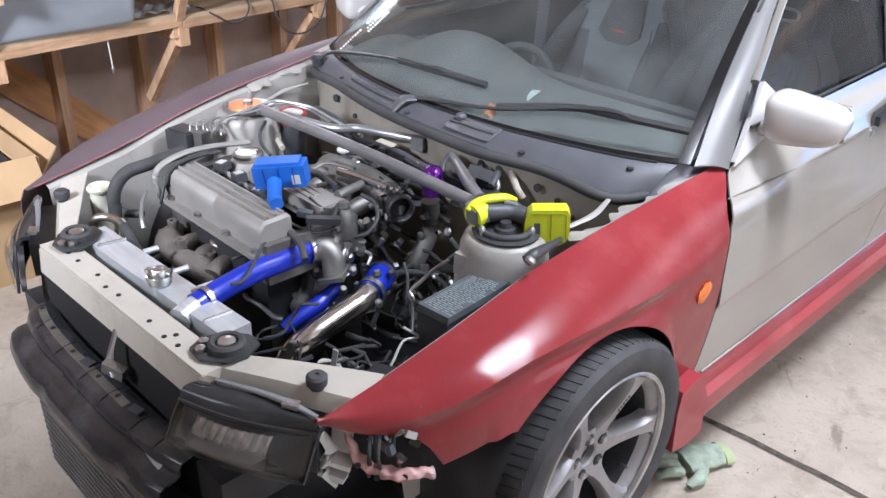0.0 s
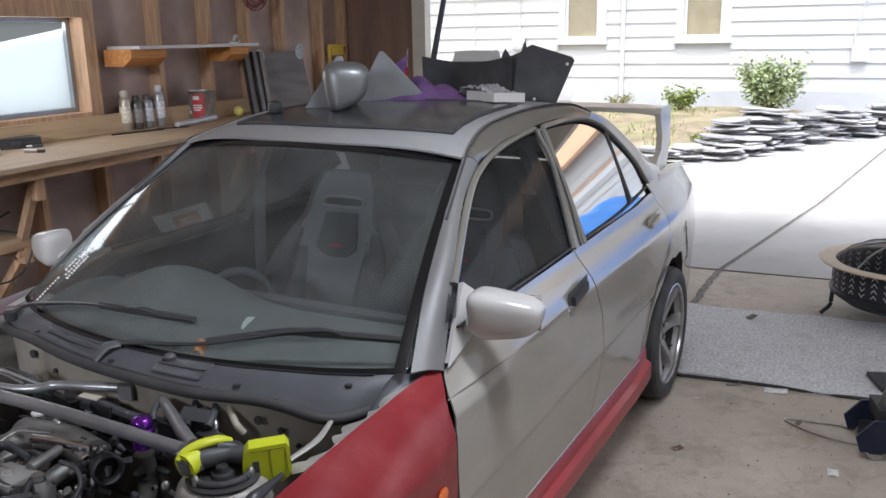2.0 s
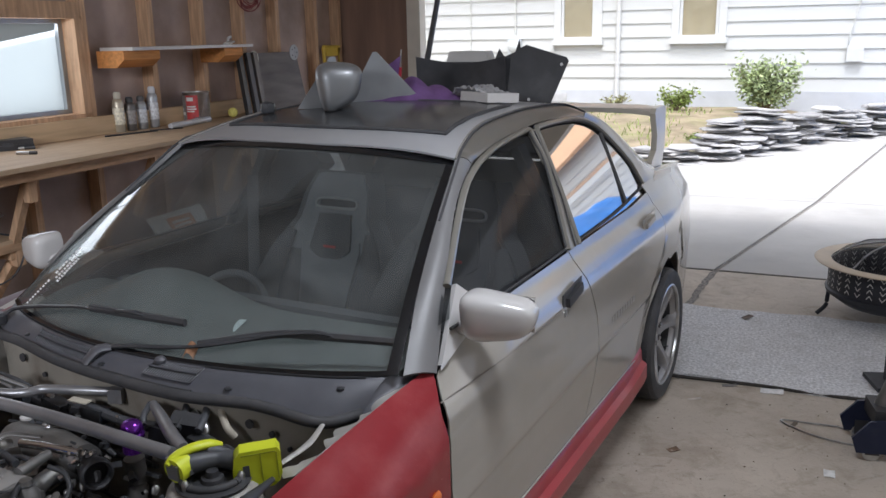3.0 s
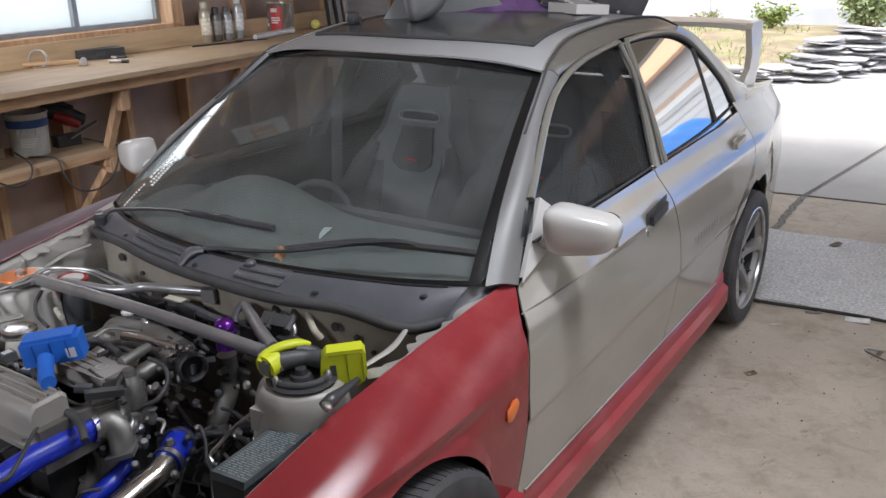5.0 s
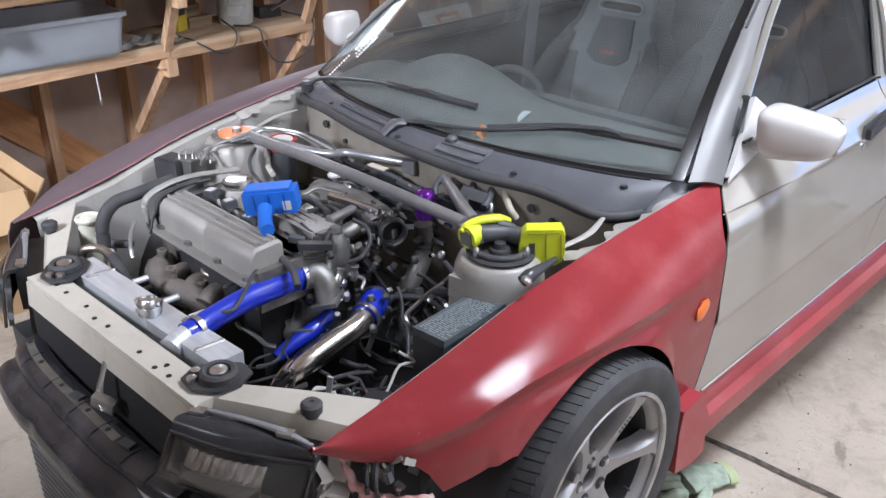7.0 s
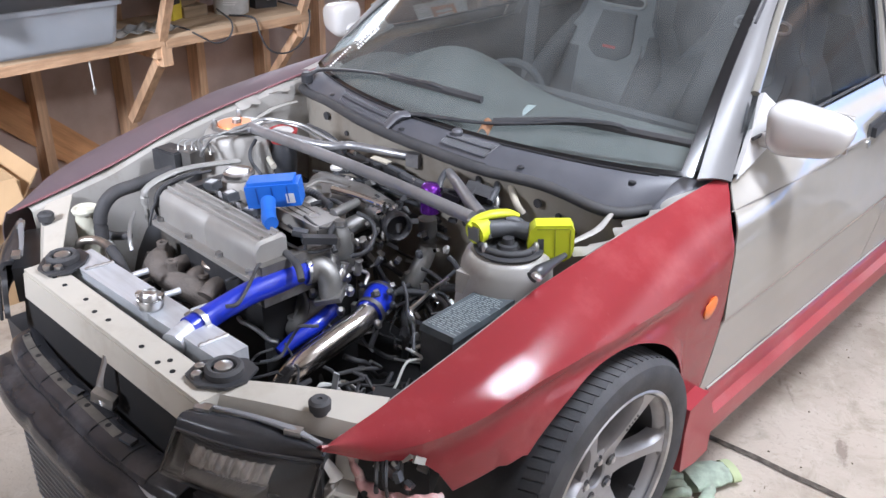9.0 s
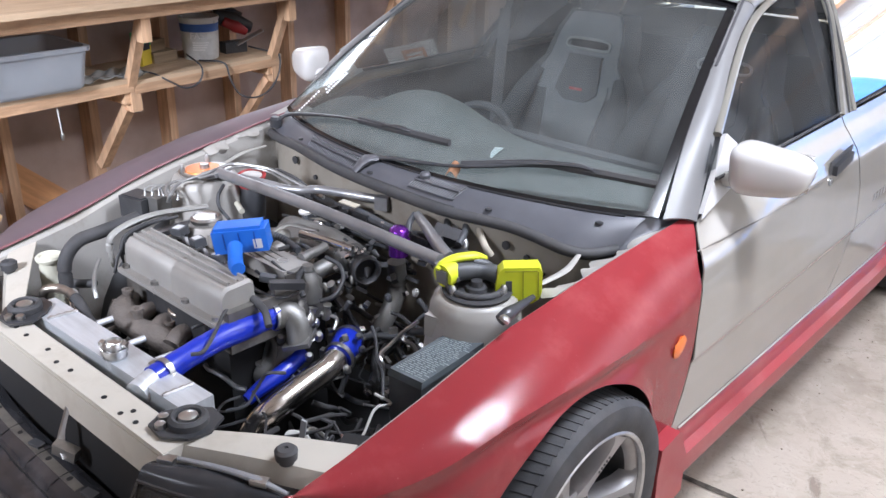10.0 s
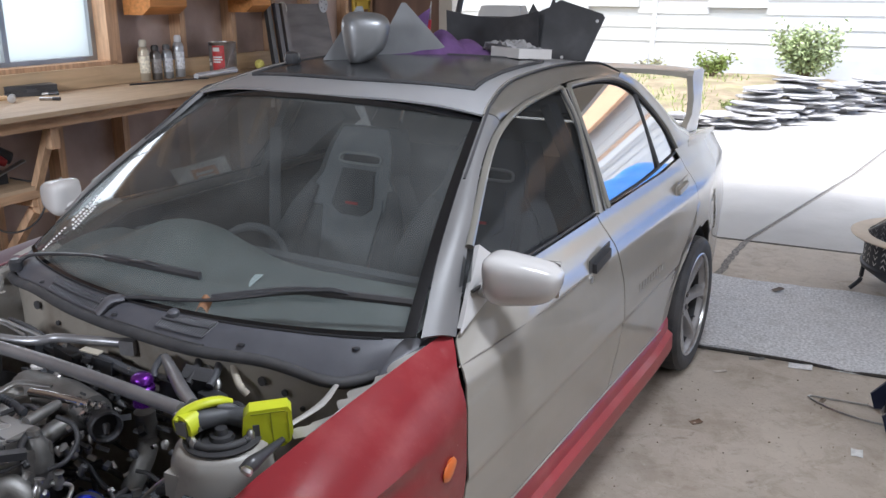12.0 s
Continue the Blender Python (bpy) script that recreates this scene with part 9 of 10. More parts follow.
# pale discs painted as light seen through the guard's holes
for a in ((0.375, 0.19), (0.24, 0.04)):
    part("hole", lathem([(0.007, 0), (0.007, 0.001), (0, 0.001)], (0, 0, zr), seg=10), mat("hole_light", (0.6, 0.6, 0.6), 0.6), sg).matrix_basis = Matrix.Translation((0, 0, zr)) @ rot(78) @ Matrix.Translation((a[0], a[1], 0.0065)) @ Matrix.Translation((0, 0, -zr))
tb_ = thing("grey_tray", "pale grey plastic tray upturned behind the guard", "tray")
tb_.matrix_basis = pose(-0.07, 2.36, zr + 0.07, 0, 0, 8)
part("tray", boxm((0.20, 0.12, 0.05), (0, 0, 0.15), None, 0.85), mat("tray_grey", (0.48, 0.47, 0.45), 0.5, vary=0.06), tb_, bevel=0.012)
part("stack", boxm((0.24, 0.14, 0.20), (0, 0, 0.03)), BLACK_PL, tb_, bevel=0.01)
# white carton with clear wrapped parts
wc = thing("parts_carton", "white carton tray of clear plastic wrapped parts on the roof", "carton")
wc.matrix_basis = pose(0.283, 1.793, roof_z(0.283, 1.793) + 0.006, -3, 0, -30)
CW = mat("carton_white", (0.62, 0.60, 0.58), 0.7, vary=0.05)
for nm, size, pos in (("side", (0.18, 0.003, 0.034), (0, -0.07, 0.017)), ("side", (0.18, 0.003, 0.034), (0, 0.07, 0.017)), ("side", (0.003, 0.137, 0.034), (-0.089, 0, 0.017)), ("side", (0.003, 0.137, 0.034), (0.089, 0, 0.017)), ("base", (0.178, 0.138, 0.003), (0, 0, 0.0015))):
    part(nm, boxm(size, pos), CW, wc)
part("wrapped_part", sheet(lambda s, r: (-0.24 + 0.32 * s, -0.065 + 0.13 * r, 0.022 + 0.03 * abs(noise.noise(Vector((s * 9, r * 6, 1)))) + 0.02 * math.sin(math.pi * s) - 0.018 * (s < 0.3)), 40, 20, 0.001, (0, 0, 1)), mat("crinkled_film", (0.55, 0.55, 0.56), 0.15, alpha=0.6, bump=0.9, bscale=50, vary=0.3), wc, "crinkled clear film")

# ---- outside: drive, yard, neighbouring house ----
def ground_z(u, v):
    """Height of the yard: level drive, rising softly to the house."""
    line = 9.4 + (u + 0.1) * 1.72
    return 0.30 * max(0.0, min(1.0, (v - max(line, 9.6)) / 3.5)) if v > 9 else 0.0


gb_ = BM()
us = [-60, -30, -14, -8] + [-6 + 0.5 * k for k in range(37)] + [16, 30, 60]
vs = [4.66] + [6 + 0.4 * k for k in range(28)] + [18, 24, 40, 90]
grid_ = [[gb_.verts.new((u, v, -0.03 + ground_z(u, v) + (0.02 * noise.noise(Vector((u, v, 0))) if ground_z(u, v) > 0.02 else 0))) for v in vs] for u in us]
for i in range(len(us) - 1):
    for j in range(len(vs) - 1):
        gb_.faces.new((grid_[i][j], grid_[i + 1][j], grid_[i + 1][j + 1], grid_[i][j + 1]))
SOIL = mat("yard_soil", (0.27, 0.22, 0.15), 0.95, vary=0.3, scale=3, bump=0.8, bscale=30, dirt=(0.20, 0.24, 0.08), dscale=1.6, damount=0.8, spec=0.1)
ground = part("ground", gb_, SOIL)
ground.matrix_basis = GARAGE.copy()
setting(ground, "dry soil yard with sparse grass", "ground")
for q in ((-60, VE - 6, -3.2, VE, "ground_side"),):
    g2 = part("ground_side", boxm((120, 60, 0.05), (0, -24.5 + VE - 0.06, -0.10)), SOIL)
    g2.matrix_basis = GARAGE.copy()
    setting(g2, "bare soil round the garage", "ground")

drive = new("pavement")
drive.matrix_basis = GARAGE.copy()
tagged(drive, "pale broom-finished concrete driveway slabs", "driveway", kind="structure")
rows_v = [4.68, 7.5, 10.02, 12.6, 15.2]


def slab(us_, va, vb, skew=0.0):
    u0, u1 = us_
    bm = BM()
    v = []
    for z in (-0.03, 0.0):
        for a, b in ((u0[0], va), (u1[0], va), (u1[1], vb), (u0[1], vb)):
            v.append(bm.verts.new((a, b, z)))
    for q in ((3, 2, 1, 0), (4, 5, 6, 7), (0, 1, 5, 4), (1, 2, 6, 5), (2, 3, 7, 6), (3, 0, 4, 7)):
        bm.faces.new([v[i] for i in q])
    return part("slab", bm, DRIVE, drive, bevel=0.006)


cu = lambda v: lut([(3.85, 1.01), (4.68, 1.09), (7.5, 1.78), (10.02, 2.29), (12.6, 2.82), (15.2, 3.4)], v)
edge = lambda v: lut([(4.68, -3.2), (7.5, -3.2), (9.4, -0.25), (10.02, 0.40), (12.6, 2.0), (15.2, 3.45)], v)
for va, vb in zip(rows_v, rows_v[1:]):
    a0, a1 = va + 0.006, vb - 0.006
    slab(((edge(a0), edge(a1)), (cu(a0) - 0.02, cu(a1) - 0.02)), a0, a1)
    slab(((cu(a0) + 0.02, cu(a1) + 0.02), (9.5, 9.5)), a0, a1)
part("joint_bed", boxm((13, 10.5, 0.01), (3.3, 9.95, -0.020)), mat("gravel_filler", (0.24, 0.22, 0.20), 0.95, vary=0.6, scale=60, bump=1.0, bscale=90), drive)
crack("trim_joint", [W(-1.4, 4.68, 0.003), W(0.4, 4.685, 0.003), W(2.4, 4.67, 0.003), W(4.9, 4.66, 0.003)], 0.022, "straight joint in the concrete by the doorway", JOINT)
crack("trim_joint", [W(1.01, 3.80, 0.0035), W(1.04, 4.2, 0.0035), W(1.09, 4.66, 0.0035)], 0.045, "ragged gravel-filled crack in the concrete", mat("gravel_filler", (0.24, 0.22, 0.20), 0.95, vary=0.6, scale=60, bump=1.0, bscale=90))

# neighbouring house: lap boards, windows, plinth, down pipe
HV = 15.0
HW = thing("house", "white clapboard house across the yard", "house")
HW.matrix_basis = GARAGE.copy()
SIDING = mat("siding_paint", (0.56, 0.56, 0.54), 0.55, vary=0.03, scale=1.5, rand=0.02)
PITCH = 0.244
wz = 0.56
wins = [(-2.895, -1.98), (-0.70, 0.25)]
part("wall", boxm((16, 0.10, 4.2), (0.9, HV + 0.10, 2.2)), SIDING, HW)
bd = boxm((1, 0.016, PITCH + 0.015))
for v in bd.verts:
    if v.co.z < 0:
        v.co.y -= 0.026
bd_me = bpy.data.meshes.new("clapboard")
bmesh.ops.recalc_face_normals(bd, faces=bd.faces)
bd.to_mesh(bd_me)
bd.free()
bd_me.materials.append(SIDING)
WZ0, WZ1 = 1.50, 2.6
for k in range(15):
    z = wz + PITCH * (k + 0.5)
    segs = [(-6.2, 8.9)]
    if WZ0 - 0.12 < z < WZ1 + 0.1:
        segs = [(-6.2, wins[0][0]), (wins[0][1], wins[1][0]), (wins[1][1], 8.9)]
    for a, b in segs:
        o = new("clapboard", bd_me)
        o.parent = HW
        o.matrix_basis = Matrix.Translation(((a + b) / 2, HV + 0.035, z)) @ Matrix.Diagonal((b - a, 1, 1, 1))
part("plinth", boxm((15.2, 0.12, 0.5), (1.3, HV + 0.05, 0.31)), mat("plinth_paint", (0.50, 0.515, 0.545), 0.7, vary=0.06, scale=3), HW, "pale painted plinth")
part("corner_board", boxm((0.12, 0.06, 2.7), (-6.2, HV + 0.01, 1.6)), SIDING, HW)
part("roof", boxm((16.6, 5.2, 0.10), (0.9, HV + 2.0, 5.28), rot(25)), mat("shingle", (0.52, 0.32, 0.19), 0.85, vary=0.3, scale=10), HW, "terracotta tiled roof")
for k in range(22):
    part("tile_course", boxm((16.6, 0.05, 0.03), (0.9, HV - 0.30 + k * 0.21, 3.30 + k * 0.098), rot(25)), MATS["shingle"], HW)
part("fascia", boxm((16.6, 0.04, 0.16), (0.9, HV - 0.36, 3.16)), SIDING, HW)
TRIM = mat("trim_white", (0.60, 0.60, 0.59), 0.45, vary=0.02)
for a, b in wins:
    w_ = new("window")
    w_.parent = HW
    m = (a + b) / 2
    for x0, x1, z0_, z1_ in ((a, a + 0.13, WZ0, WZ1), (b - 0.13, b, WZ0, WZ1), (a, b, WZ1, WZ1 + 0.14), (a + 0.13, b - 0.13, WZ0, WZ0 + 0.05)):
        part("frame", boxm((x1 - x0, 0.06, z1_ - z0_), ((x0 + x1) / 2, HV + 0.005, (z0_ + z1_) / 2)), TRIM, w_, bevel=0.004)
    part("sill", boxm((b - a + 0.06, 0.12, 0.10), (m, HV - 0.02, WZ0 - 0.05)), TRIM, w_, bevel=0.006)
    part("blind", boxm((b - a - 0.26, 0.02, WZ1 - WZ0 - 0.05), (m, HV + 0.045, (WZ0 + WZ1) / 2 + 0.025)), mat("blind_tan", (0.52, 0.42, 0.28), 0.8, vary=0.08), w_, "tan window blind")
    g_ = part("pane", boxm((b - a - 0.26, 0.006, WZ1 - WZ0 - 0.05), (m, HV + 0.022, (WZ0 + WZ1) / 2 + 0.025)), glass_mat("house_glass", (0.95, 0.97, 0.97), 0.95), w_)
    g_.visible_shadow = False
    for x0 in (a + 0.16, b - 0.16):
        part("sash_bar", boxm((0.05, 0.03, WZ1 - WZ0 - 0.05), (x0, HV + 0.012, (WZ0 + WZ1) / 2 + 0.025)), TRIM, w_)
part("down_pipe", tubem([(-1.66, HV - 0.05, 2.95), (-1.66, HV - 0.05, 2.0), (-1.66, HV - 0.05, 0.45), (-1.66, HV - 0.14, 0.36)], 0.045, seg=12, n=2), TRIM, HW, "white down pipe")
part("service_cable", tubem([(-4.6, HV - 0.02, 2.95), (-4.6, HV - 0.02, 0.9)], 0.012, n=1), mat("cable_pale", (0.55, 0.55, 0.52), 0.6), HW)
part("service_cable", tubem([(-3.67, HV - 0.02, 2.95), (-3.67, HV - 0.02, 1.55)], 0.018, n=1), MATS["cable_pale"], HW)
mt = part("meter_box", boxm((0.26, 0.14, 0.36), (-3.67, HV - 0.05, 1.36)), mat("meter_grey", (0.55, 0.57, 0.58), 0.5), HW, "pale electric meter box", bevel=0.02)
part("meter_dial", lathem([(0.10, 0), (0.10, 0.08), (0.07, 0.1), (0, 0.1)], (-3.67, HV - 0.12, 1.4), rot(90), seg=24), mat("dial_glass", (0.6, 0.62, 0.62), 0.15), mt)
part("junction_box", boxm((0.26, 0.09, 0.26), (2.36, HV - 0.04, 1.20)), TRIM, HW, "white junction box", bevel=0.015)
part("box_cable", tubem([(2.50, HV - 0.02, 2.95), (2.42, HV - 0.03, 2.3), (2.26, HV - 0.03, 1.5), (2.24, HV - 0.04, 1.15)], 0.014, seg=8), MATS["cable_pale"], HW)
part("basement_vent", boxm((0.35, 0.04, 0.16), (-2.8, HV - 0.015, 0.42)), mat("vent_grey", (0.5, 0.5, 0.5), 0.6), HW)

# board fence and greenery beyond the door post
fence = thing("board_fence", "weathered wooden board fence beside the house", "fence")
fence.matrix_basis = GARAGE.copy()
FW = wood_mat("fence_wood", (0.50, 0.42, 0.33), along="z", vary=0.2)
for k in range(18):
    part("board", boxm((0.135, 0.02, 1.75), (-8.6 + k * 0.145, 13.6, 0.875)), FW, fence, bevel=0.004)
for z in (0.4, 1.4):
    part("rail", boxm((2.7, 0.05, 0.09), (-7.35, 13.63, z)), FW, fence)


def leaf_cloud(name, label, cat, at_uv, z0, rx, ry, rz, n, size, color, seed, stems=8):
    t = thing(name, label, cat)
    t.matrix_basis = GARAGE @ pose(at_uv[0], at_uv[1], z0)
    random.seed(seed)
    lb = BM()
    bark = mat("stem_brown", (0.14, 0.10, 0.06), 0.8)
    tips = []
    for k in range(stems):
        a = random.uniform(0, 6.28)
        d = random.uniform(0.3, 1.0)
        tip = Vector((rx * d * math.cos(a), ry * d * math.sin(a), rz * random.uniform(0.6, 1.0)))
        sb = BM()
        add_tube(sb, [(0.03 * math.cos(a), 0.03 * math.sin(a), 0), tip * 0.5 + Vector((0, 0, rz * 0.12)), tip], [0.012, 0.008, 0.003], seg=5, n=3)
        part("stem", sb, bark, t)
        tips.append(tip)
    for k in range(n):
        tip = random.choice(tips)
        f = random.uniform(0.35, 1.05)
        p = tip * f + Vector((random.gauss(0, rx * 0.16), random.gauss(0, ry * 0.16), random.gauss(0, rz * 0.10)))
        p.z = max(p.z, 0.03)
        s = size * random.uniform(0.6, 1.3)
        R = rot(random.uniform(-70, 70), random.uniform(-70, 70), random.uniform(0, 360))
        m_ = Matrix.Translation(p) @ R
        q = [lb.verts.new(m_ @ Vector(c)) for c in ((0, -s, 0), (s * 0.45, -s * 0.1, s * 0.12), (0, s, 0), (-s * 0.45, -s * 0.1, s * 0.12))]
        lb.faces.new((q[0], q[1], q[2]))
        lb.faces.new((q[0], q[2], q[3]))
    part("leaf", lb, mat(name + "_leaf" + str(seed), color, 0.6, vary=0.3, scale=3, island=0.45), t, kind="stuff")
    return t


leaf_cloud("shrub", "leafy green shrub in front of the plinth", "shrub", (1.0, 14.1), 0.24, 0.55, 0.42, 0.85, 2600, 0.045, (0.30, 0.36, 0.17), 3, 26)
leaf_cloud("weed", "low yellow-green weed in the yard", "weed", (-0.45, 14.2), 0.25, 0.40, 0.25, 0.40, 700, 0.04, (0.22, 0.28, 0.07), 4, 16)
leaf_cloud("weed", "low dry weed by the plinth", "weed", (-1.6, 14.4), 0.27, 0.3, 0.2, 0.25, 260, 0.03, (0.24, 0.24, 0.10), 5, 12)
leaf_cloud("weed", "low weed by the stones", "weed", (0.25, 10.9), 0.10, 0.22, 0.16, 0.16, 220, 0.025, (0.22, 0.27, 0.08), 6, 10)
leaf_cloud("hedge", "tall green hedge behind the fence", "hedge", (-8.8, 15.0), 0.2, 1.0, 0.5, 3.0, 2600, 0.09, (0.08, 0.16, 0.04), 7, 30)
tuft = BM()
random.seed(14)
for k in range(2600):
    u = random.uniform(-4.5, 4.0)
    v = random.uniform(9.6, 14.6)
    if v < 9.9 + (u + 0.1) * 1.72 or noise.noise(Vector((u * 0.9, v * 0.9, 5))) < 0.0:
        continue
    p = Vector((u, v, -0.03 + ground_z(u, v)))
    a = random.uniform(0, 3.14)
    s = Vector((math.cos(a), math.sin(a), 0)) * 0.012
    h = random.uniform(0.04, 0.11)
    q = [tuft.verts.new(p - s), tuft.verts.new(p + s), tuft.verts.new(p + Vector((random.uniform(-0.04, 0.04), random.uniform(-0.04, 0.04), h)))]
    tuft.faces.new(q)
gr = part("grass", tuft, mat("grass_blade", (0.26, 0.30, 0.10), 0.8, island=0.4))
gr.matrix_basis = GARAGE.copy()
tagged(gr, "sparse dry grass tufts in the yard", "grass", kind="stuff")

tree = leaf_cloud("tree", "green leafy tree behind the house", "tree", (8.2, 20.5), 0.0, 3.2, 3.0, 9.2, 6000, 0.13, (0.13, 0.20, 0.05), 9, 34)
part("trunk", tubem([(0, 0, 0), (0.1, 0.05, 1.8), (0.0, 0.1, 4.2)], [0.22, 0.17, 0.09], seg=12, n=5), MATS["stem_brown"], tree)

# stacked flagstones along the drive's edge
STONE = mat("flagstone", (0.37, 0.36, 0.355), 0.85, vary=0.2, scale=6, bump=0.4, bscale=30, rand=0.25, dirt=(0.33, 0.315, 0.31), dscale=6, damount=0.4)


def stone_mesh(seed):
    random.seed(seed)
    n = 7
    bm = BM()
    ang = sorted(random.uniform(0, 2 * math.pi) for _ in range(n))
    ol = [(math.cos(a) * random.uniform(0.62, 1.05), math.sin(a) * random.uniform(0.6, 1.05)) for a in (2 * math.pi * k / n + random.uniform(-0.2, 0.2) for k in range(n))]
    lo_ = [bm.verts.new((x * 0.94, y * 0.94, 0)) for x, y in ol]
    mi = [bm.verts.new((x, y, 0.5 + random.uniform(-0.15, 0.15))) for x, y in ol]
    hi = [bm.verts.new((x * 0.93, y * 0.93, 1 + random.uniform(-0.12, 0.12))) for x, y in ol]
    bm.faces.new(lo_[::-1])
    bm.faces.new(hi)
    for A, B in ((lo_, mi), (mi, hi)):
        for k in range(n):
            bm.faces.new((A[k], A[(k + 1) % n], B[(k + 1) % n], B[k]))
    me = bpy.data.meshes.new("flagstone")
    bmesh.ops.recalc_face_normals(bm, faces=bm.faces)
    bm.to_mesh(me)
    bm.free()
    me.materials.append(STONE)
    return me


stones = [stone_mesh(40 + k) for k in range(8)]
random.seed(77)
stacks = [(-0.35, 9.55, 5, 0.30), (0.15, 9.75, 6, 0.36), (0.55, 10.15, 8, 0.34), (0.70, 11.0, 12, 0.42), (1.10, 11.45, 15, 0.46), (1.32, 11.9, 9, 0.36), (1.62, 12.2, 11, 0.36), (1.98, 12.8, 12, 0.38), (2.30, 13.3, 10, 0.36), (2.75, 13.7, 12, 0.40), (3.2, 14.1, 10, 0.4), (-0.9, 9.45, 4, 0.3), (0.95, 10.75, 5, 0.32)]
for u, v, n, r in stacks:
    st = thing("stone_stack", "stack of flat grey flagstones beside the driveway", "stone stack", "stone stacks")
    st.matrix_basis = GARAGE @ pose(u, v, -0.002)
    z = 0.0
    n = round(n * 1.5)
    for k in range(n):
        h = random.uniform(0.018, 0.036)
        o = new("flagstone", random.choice(stones))
        o.parent = st
        sc = r * random.uniform(0.7, 1.25) * (1 - 0.25 * k / n)
        o.matrix_basis = Matrix.Translation((random.uniform(-0.13, 0.13), random.uniform(-0.10, 0.10), z)) @ rot(random.uniform(-4, 4), random.uniform(-4, 4), random.uniform(0, 360)) @ Matrix.Diagonal((sc, sc * 0.8, h, 1))
        z += h * 0.96

# fire pit on the driveway, seen past the car
fp = thing("fire_pit", "dark round steel fire pit with punched chevrons on the driveway", "fire pit")
fp.matrix_basis = GARAGE @ pose(2.13, 3.93, 0.0)
FPR, FZ0, FZ1 = 0.36, 0.165, 0.335
PITM = mat("pit_steel", (0.035, 0.037, 0.045), 0.5, metal=0.4, vary=0.15, scale=12)
part("bowl", lathem([(0.10, FZ0 - 0.10), (0.28, FZ0 - 0.07), (FPR + 0.006, FZ0 - 0.01), (FPR + 0.012, FZ0 + 0.012), (FPR, FZ0 + 0.02), (FPR, FZ1), (FPR - 0.008, FZ1), (FPR - 0.008, FZ0 + 0.02), (0.26, FZ0 - 0.05), (0, FZ0 - 0.07)], seg=64), PITM, fp)
part("rim", lathem([(FPR - 0.012, FZ1 - 0.004), (FPR + 0.075, FZ1 + 0.002), (FPR + 0.08, FZ1 + 0.008), (FPR + 0.07, FZ1 + 0.014), (FPR - 0.012, FZ1 + 0.008)], seg=64, cap=False), mat("rim_sand", (0.55, 0.45, 0.33), 0.5, vary=0.12), fp, "sand-coloured flat rim")
# pale chevron faces painted as daylight through the punched cuts
chev = mat("cut_light", (0.60, 0.58, 0.55), 0.8)
for k in range(34):
    a = 2 * math.pi * k / 34
    for j in range(4):
        z = FZ0 + 0.042 + j * 0.034
        up_ = 1 if k % 2 else -1
        cbm = BM()
        for side, rr in ((1, FPR + 0.0012), (-1, FPR - 0.0092)):
            pts_ = [(-0.016, -0.010 * up_), (0, 0.010 * up_), (0.016, -0.010 * up_)]
            v_ = []
            for x, dz in pts_:
                for w_ in (-0.004, 0.004):
                    an = a + x / FPR
                    v_.append(cbm.verts.new((rr * math.cos(an), rr * math.sin(an), z + dz + w_)))
            cbm.faces.new((v_[0], v_[2], v_[3], v_[1]))
            cbm.faces.new((v_[2], v_[4], v_[5], v_[3]))
        part("chevron", cbm, chev, fp, smooth=False)
for k in range(3):
    a = 2 * math.pi * k / 3 + 3.25
    c, s = math.cos(a), math.sin(a)
    part("leg", tubem([(c * (FPR - 0.01), s * (FPR - 0.01), FZ0), (c * (FPR - 0.005), s * (FPR - 0.005), 0.10), (c * (FPR + 0.0), s * FPR, 0.06), (c * (FPR + 0.045), s * (FPR + 0.045), 0.008)], 0.012, seg=10, n=3), PITM, fp)
dome = BM()
for k in range(8):
    a = 2 * math.pi * k / 8
    add_tube(dome, [(math.cos(a) * FPR * 0.97, math.sin(a) * FPR * 0.97, FZ1 + 0.01), (math.cos(a) * FPR * 0.6, math.sin(a) * FPR * 0.6, FZ1 + 0.09), (0, 0, FZ1 + 0.13)], 0.006, seg=6)
part("dome_frame", dome, mat("dome_grey", (0.30, 0.29, 0.30), 0.45, metal=0.5), fp)
part("spark_screen", lathem([(FPR * 0.96, FZ1 + 0.01), (FPR * 0.8, FZ1 + 0.06), (FPR * 0.55, FZ1 + 0.098), (FPR * 0.28, FZ1 + 0.12), (0.0, FZ1 + 0.128)], seg=40, cap=False), mat("mesh_dark", (0.03, 0.03, 0.034), 0.6, metal=0.5, alpha=0.45), fp, "dark wire mesh dome")

# blue tarpaulin over a pile at the far side of the drive
tp = thing("tarpaulin_pile", "bright blue tarpaulin over a long pile beside the drive", "tarpaulin")
tp.matrix_basis = GARAGE @ pose(6.2, 11.0, -0.03)


def tarp(s, r):
    x, y = 3.4 * (s - 0.5), 6.0 * (r - 0.5)
    e = min(1, 3.2 * min(s, 1 - s)) * min(1, 3.2 * min(r, 1 - r))
    return (x, y, 2.2 * e ** 0.7 + 0.10 * e * noise.noise(Vector((x * 2, y * 2, 1))))


part("tarpaulin", sheet(tarp, 30, 40, 0.004, (0, 0, 1)), mat("tarp_blue", (0.05, 0.22, 0.62), 0.35, vary=0.15, scale=4, bump=0.2, bscale=12), tp)

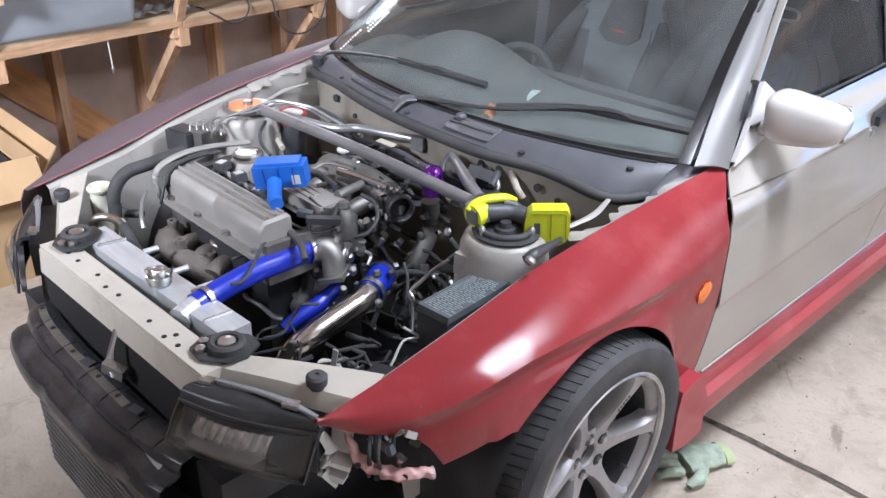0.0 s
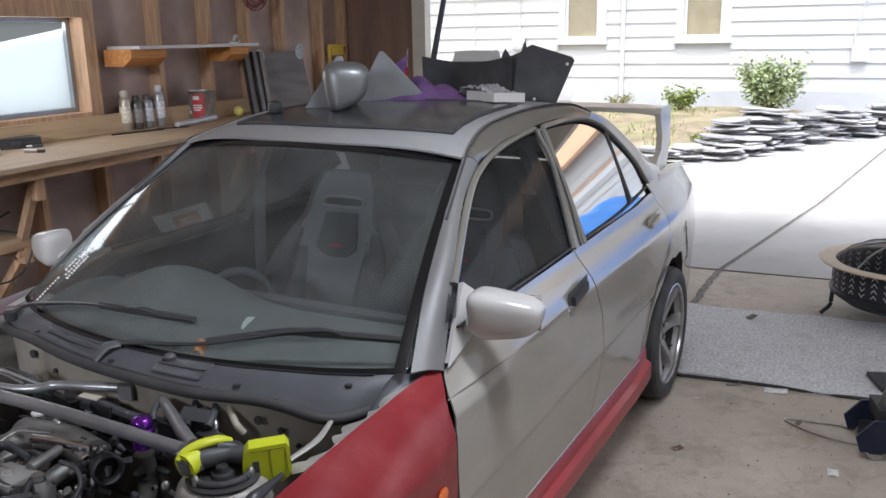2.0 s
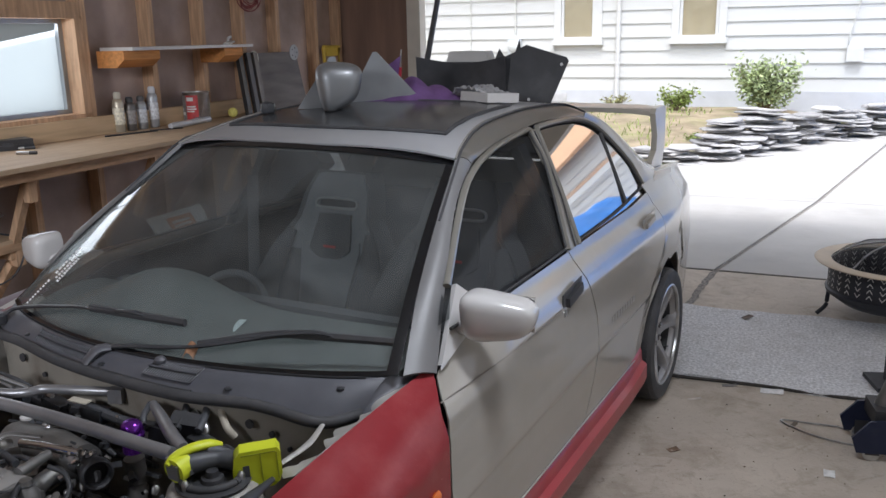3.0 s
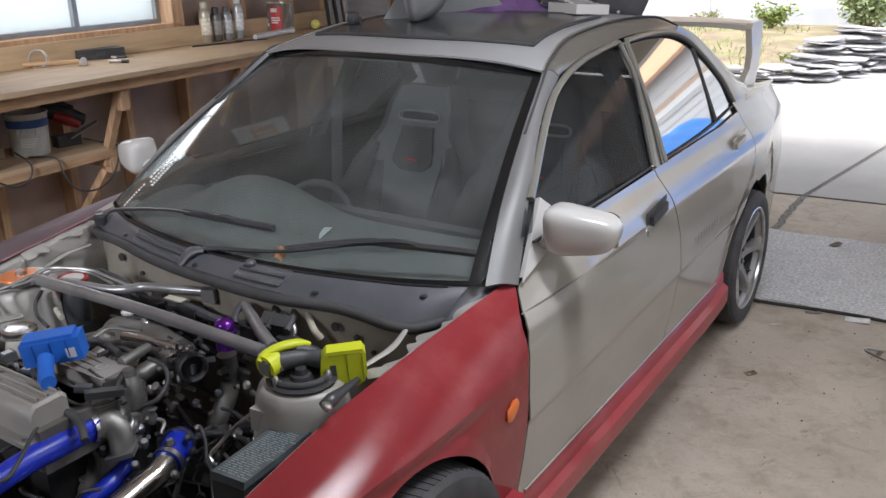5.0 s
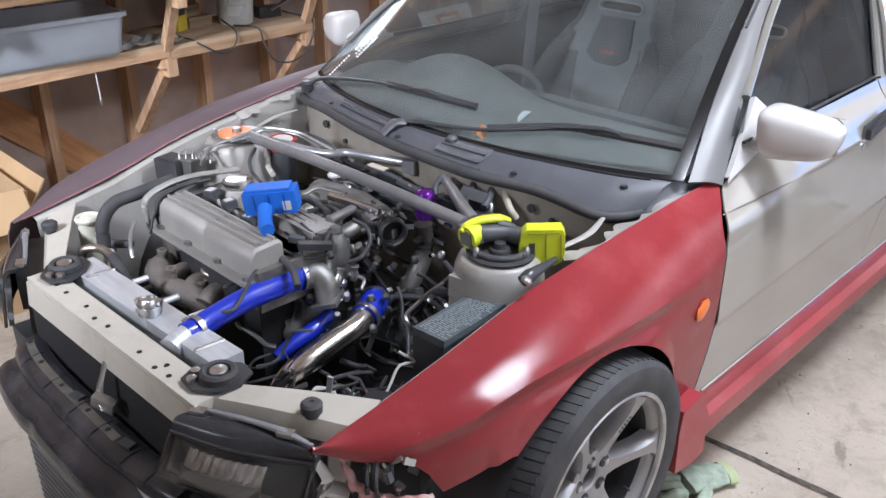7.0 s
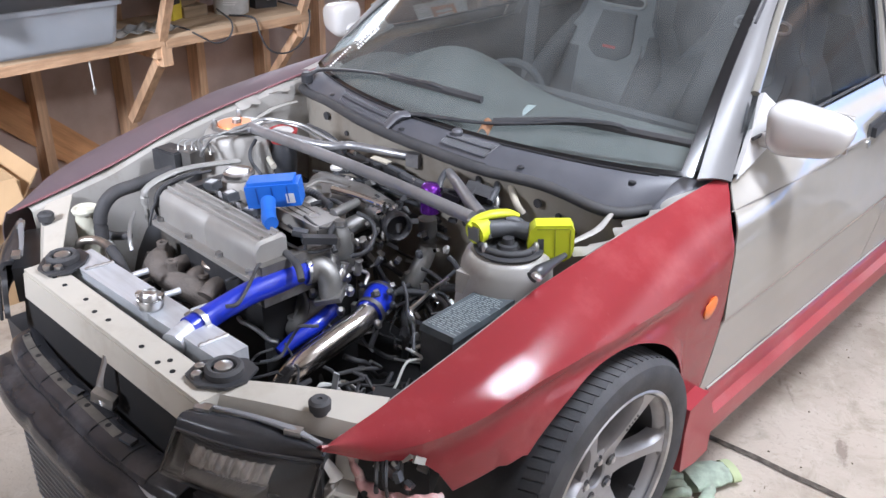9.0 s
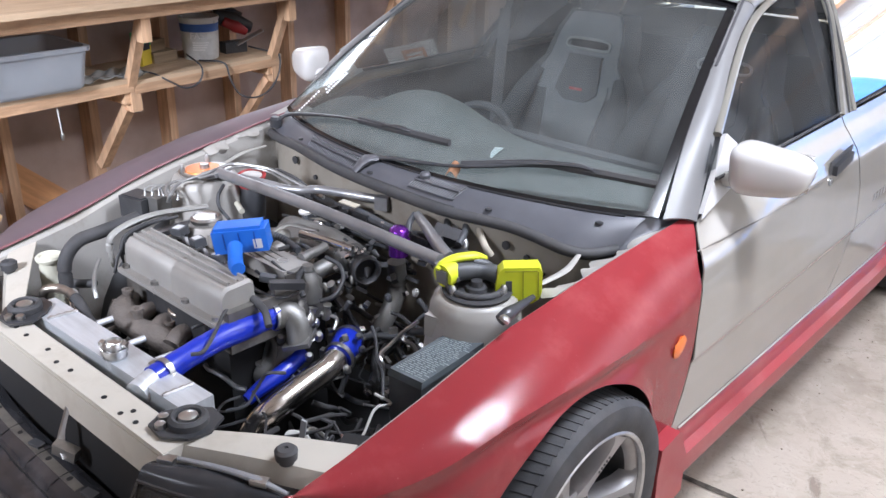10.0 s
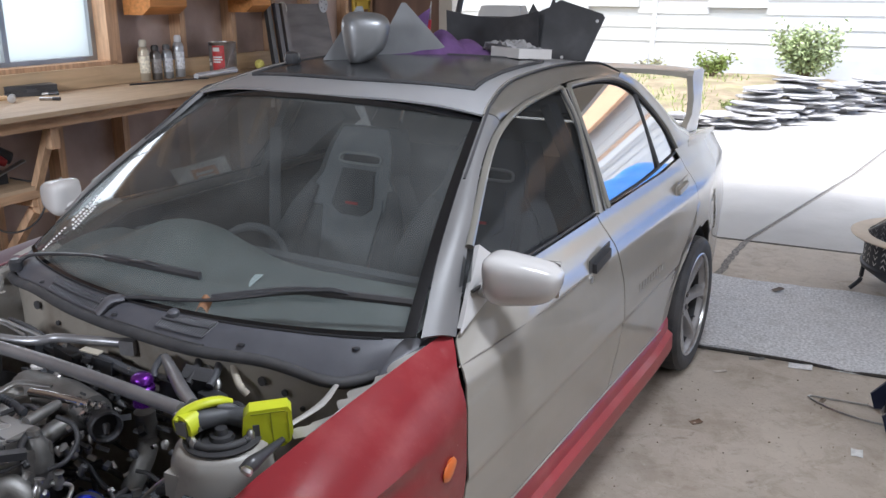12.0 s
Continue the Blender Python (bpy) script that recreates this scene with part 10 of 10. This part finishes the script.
# ---- lamps of the garage: one panel light and three added fills ----
fix = thing("ceiling_light", "unseen white panel light", "ceiling light")
fix.matrix_basis = pose(1.26, 0.46, 2.60, 0, 0, 5)
part("tray", boxm((0.9, 0.4, 0.05), (0, 0, -0.025)), mat("light_tray", (0.8, 0.8, 0.8), 0.5), fix, bevel=0.006)
lamp = bpy.data.lights.new("strip_lamp", "AREA")
lamp.energy, lamp.size, lamp.shape, lamp.size_y, lamp.color = 18, 0.74, "RECTANGLE", 0.28, (0.96, 0.98, 1.0)
lo = new("strip_lamp", lamp)
lo.matrix_world = pose(1.26, 0.46, 2.54, 0, 0, 5)
# unseen panel and broad fill added to brighten the car's side
fix2 = copy_thing(fix, pose(*W(4.7, 0.3, 2.05), 0, -75, 5))
lamp2 = bpy.data.lights.new("side_fill", "AREA")
lamp2.energy, lamp2.size, lamp2.shape, lamp2.size_y, lamp2.color = 12, 3.6, "RECTANGLE", 1.5, (0.97, 0.98, 1.0)
lo2 = new("side_fill", lamp2)
lo2.matrix_world = look(W(4.55, 0.3, 2.0), W(-2.3, 0.1, 0.75))
# unseen front panel and fill added to light the side wall
fix4 = copy_thing(fix, pose(0.0, -2.85, 2.36, 55, 0, 33))
part("hanger", tubem([(0, 0, -0.01), (0, 0.20, 0.14)], 0.012, n=1), STEEL, fix4)
lamp4 = bpy.data.lights.new("front_fill", "AREA")
lamp4.energy, lamp4.size, lamp4.shape, lamp4.size_y, lamp4.color = 14, 0.5, "RECTANGLE", 0.5, (0.97, 0.98, 1.0)
lamp4.spread = radians(84)
lo4 = new("front_fill", lamp4)
lo4.matrix_world = look((-0.05, -2.78, 2.28), (-2.3, 0.8, 0.7))
# unseen rear panel and soft fill added over the floor by the doorway
fix3 = copy_thing(fix, pose(*W(3.3, 2.6, 2.60), 0, 0, 5))
lamp3 = bpy.data.lights.new("rear_fill", "AREA")
lamp3.energy, lamp3.size, lamp3.shape, lamp3.size_y, lamp3.color = 7.5, 2.4, "RECTANGLE", 1.8, (0.97, 0.98, 1.0)
lo3 = new("rear_fill", lamp3)
lo3.matrix_world = look(W(3.3, 2.6, 2.53), W(3.0, 2.5, 0))

# daylight in the window
dl = bpy.data.lights.new("window_daylight", "AREA")
dl.shape, dl.size, dl.size_y, dl.energy, dl.color = "RECTANGLE", 1.1, 0.5, 5, (0.96, 0.98, 1.0)
new("window_daylight", dl).matrix_world = look(W(UW - 0.05, 1.82, 1.50), W(0.0, 1.9, 1.0))
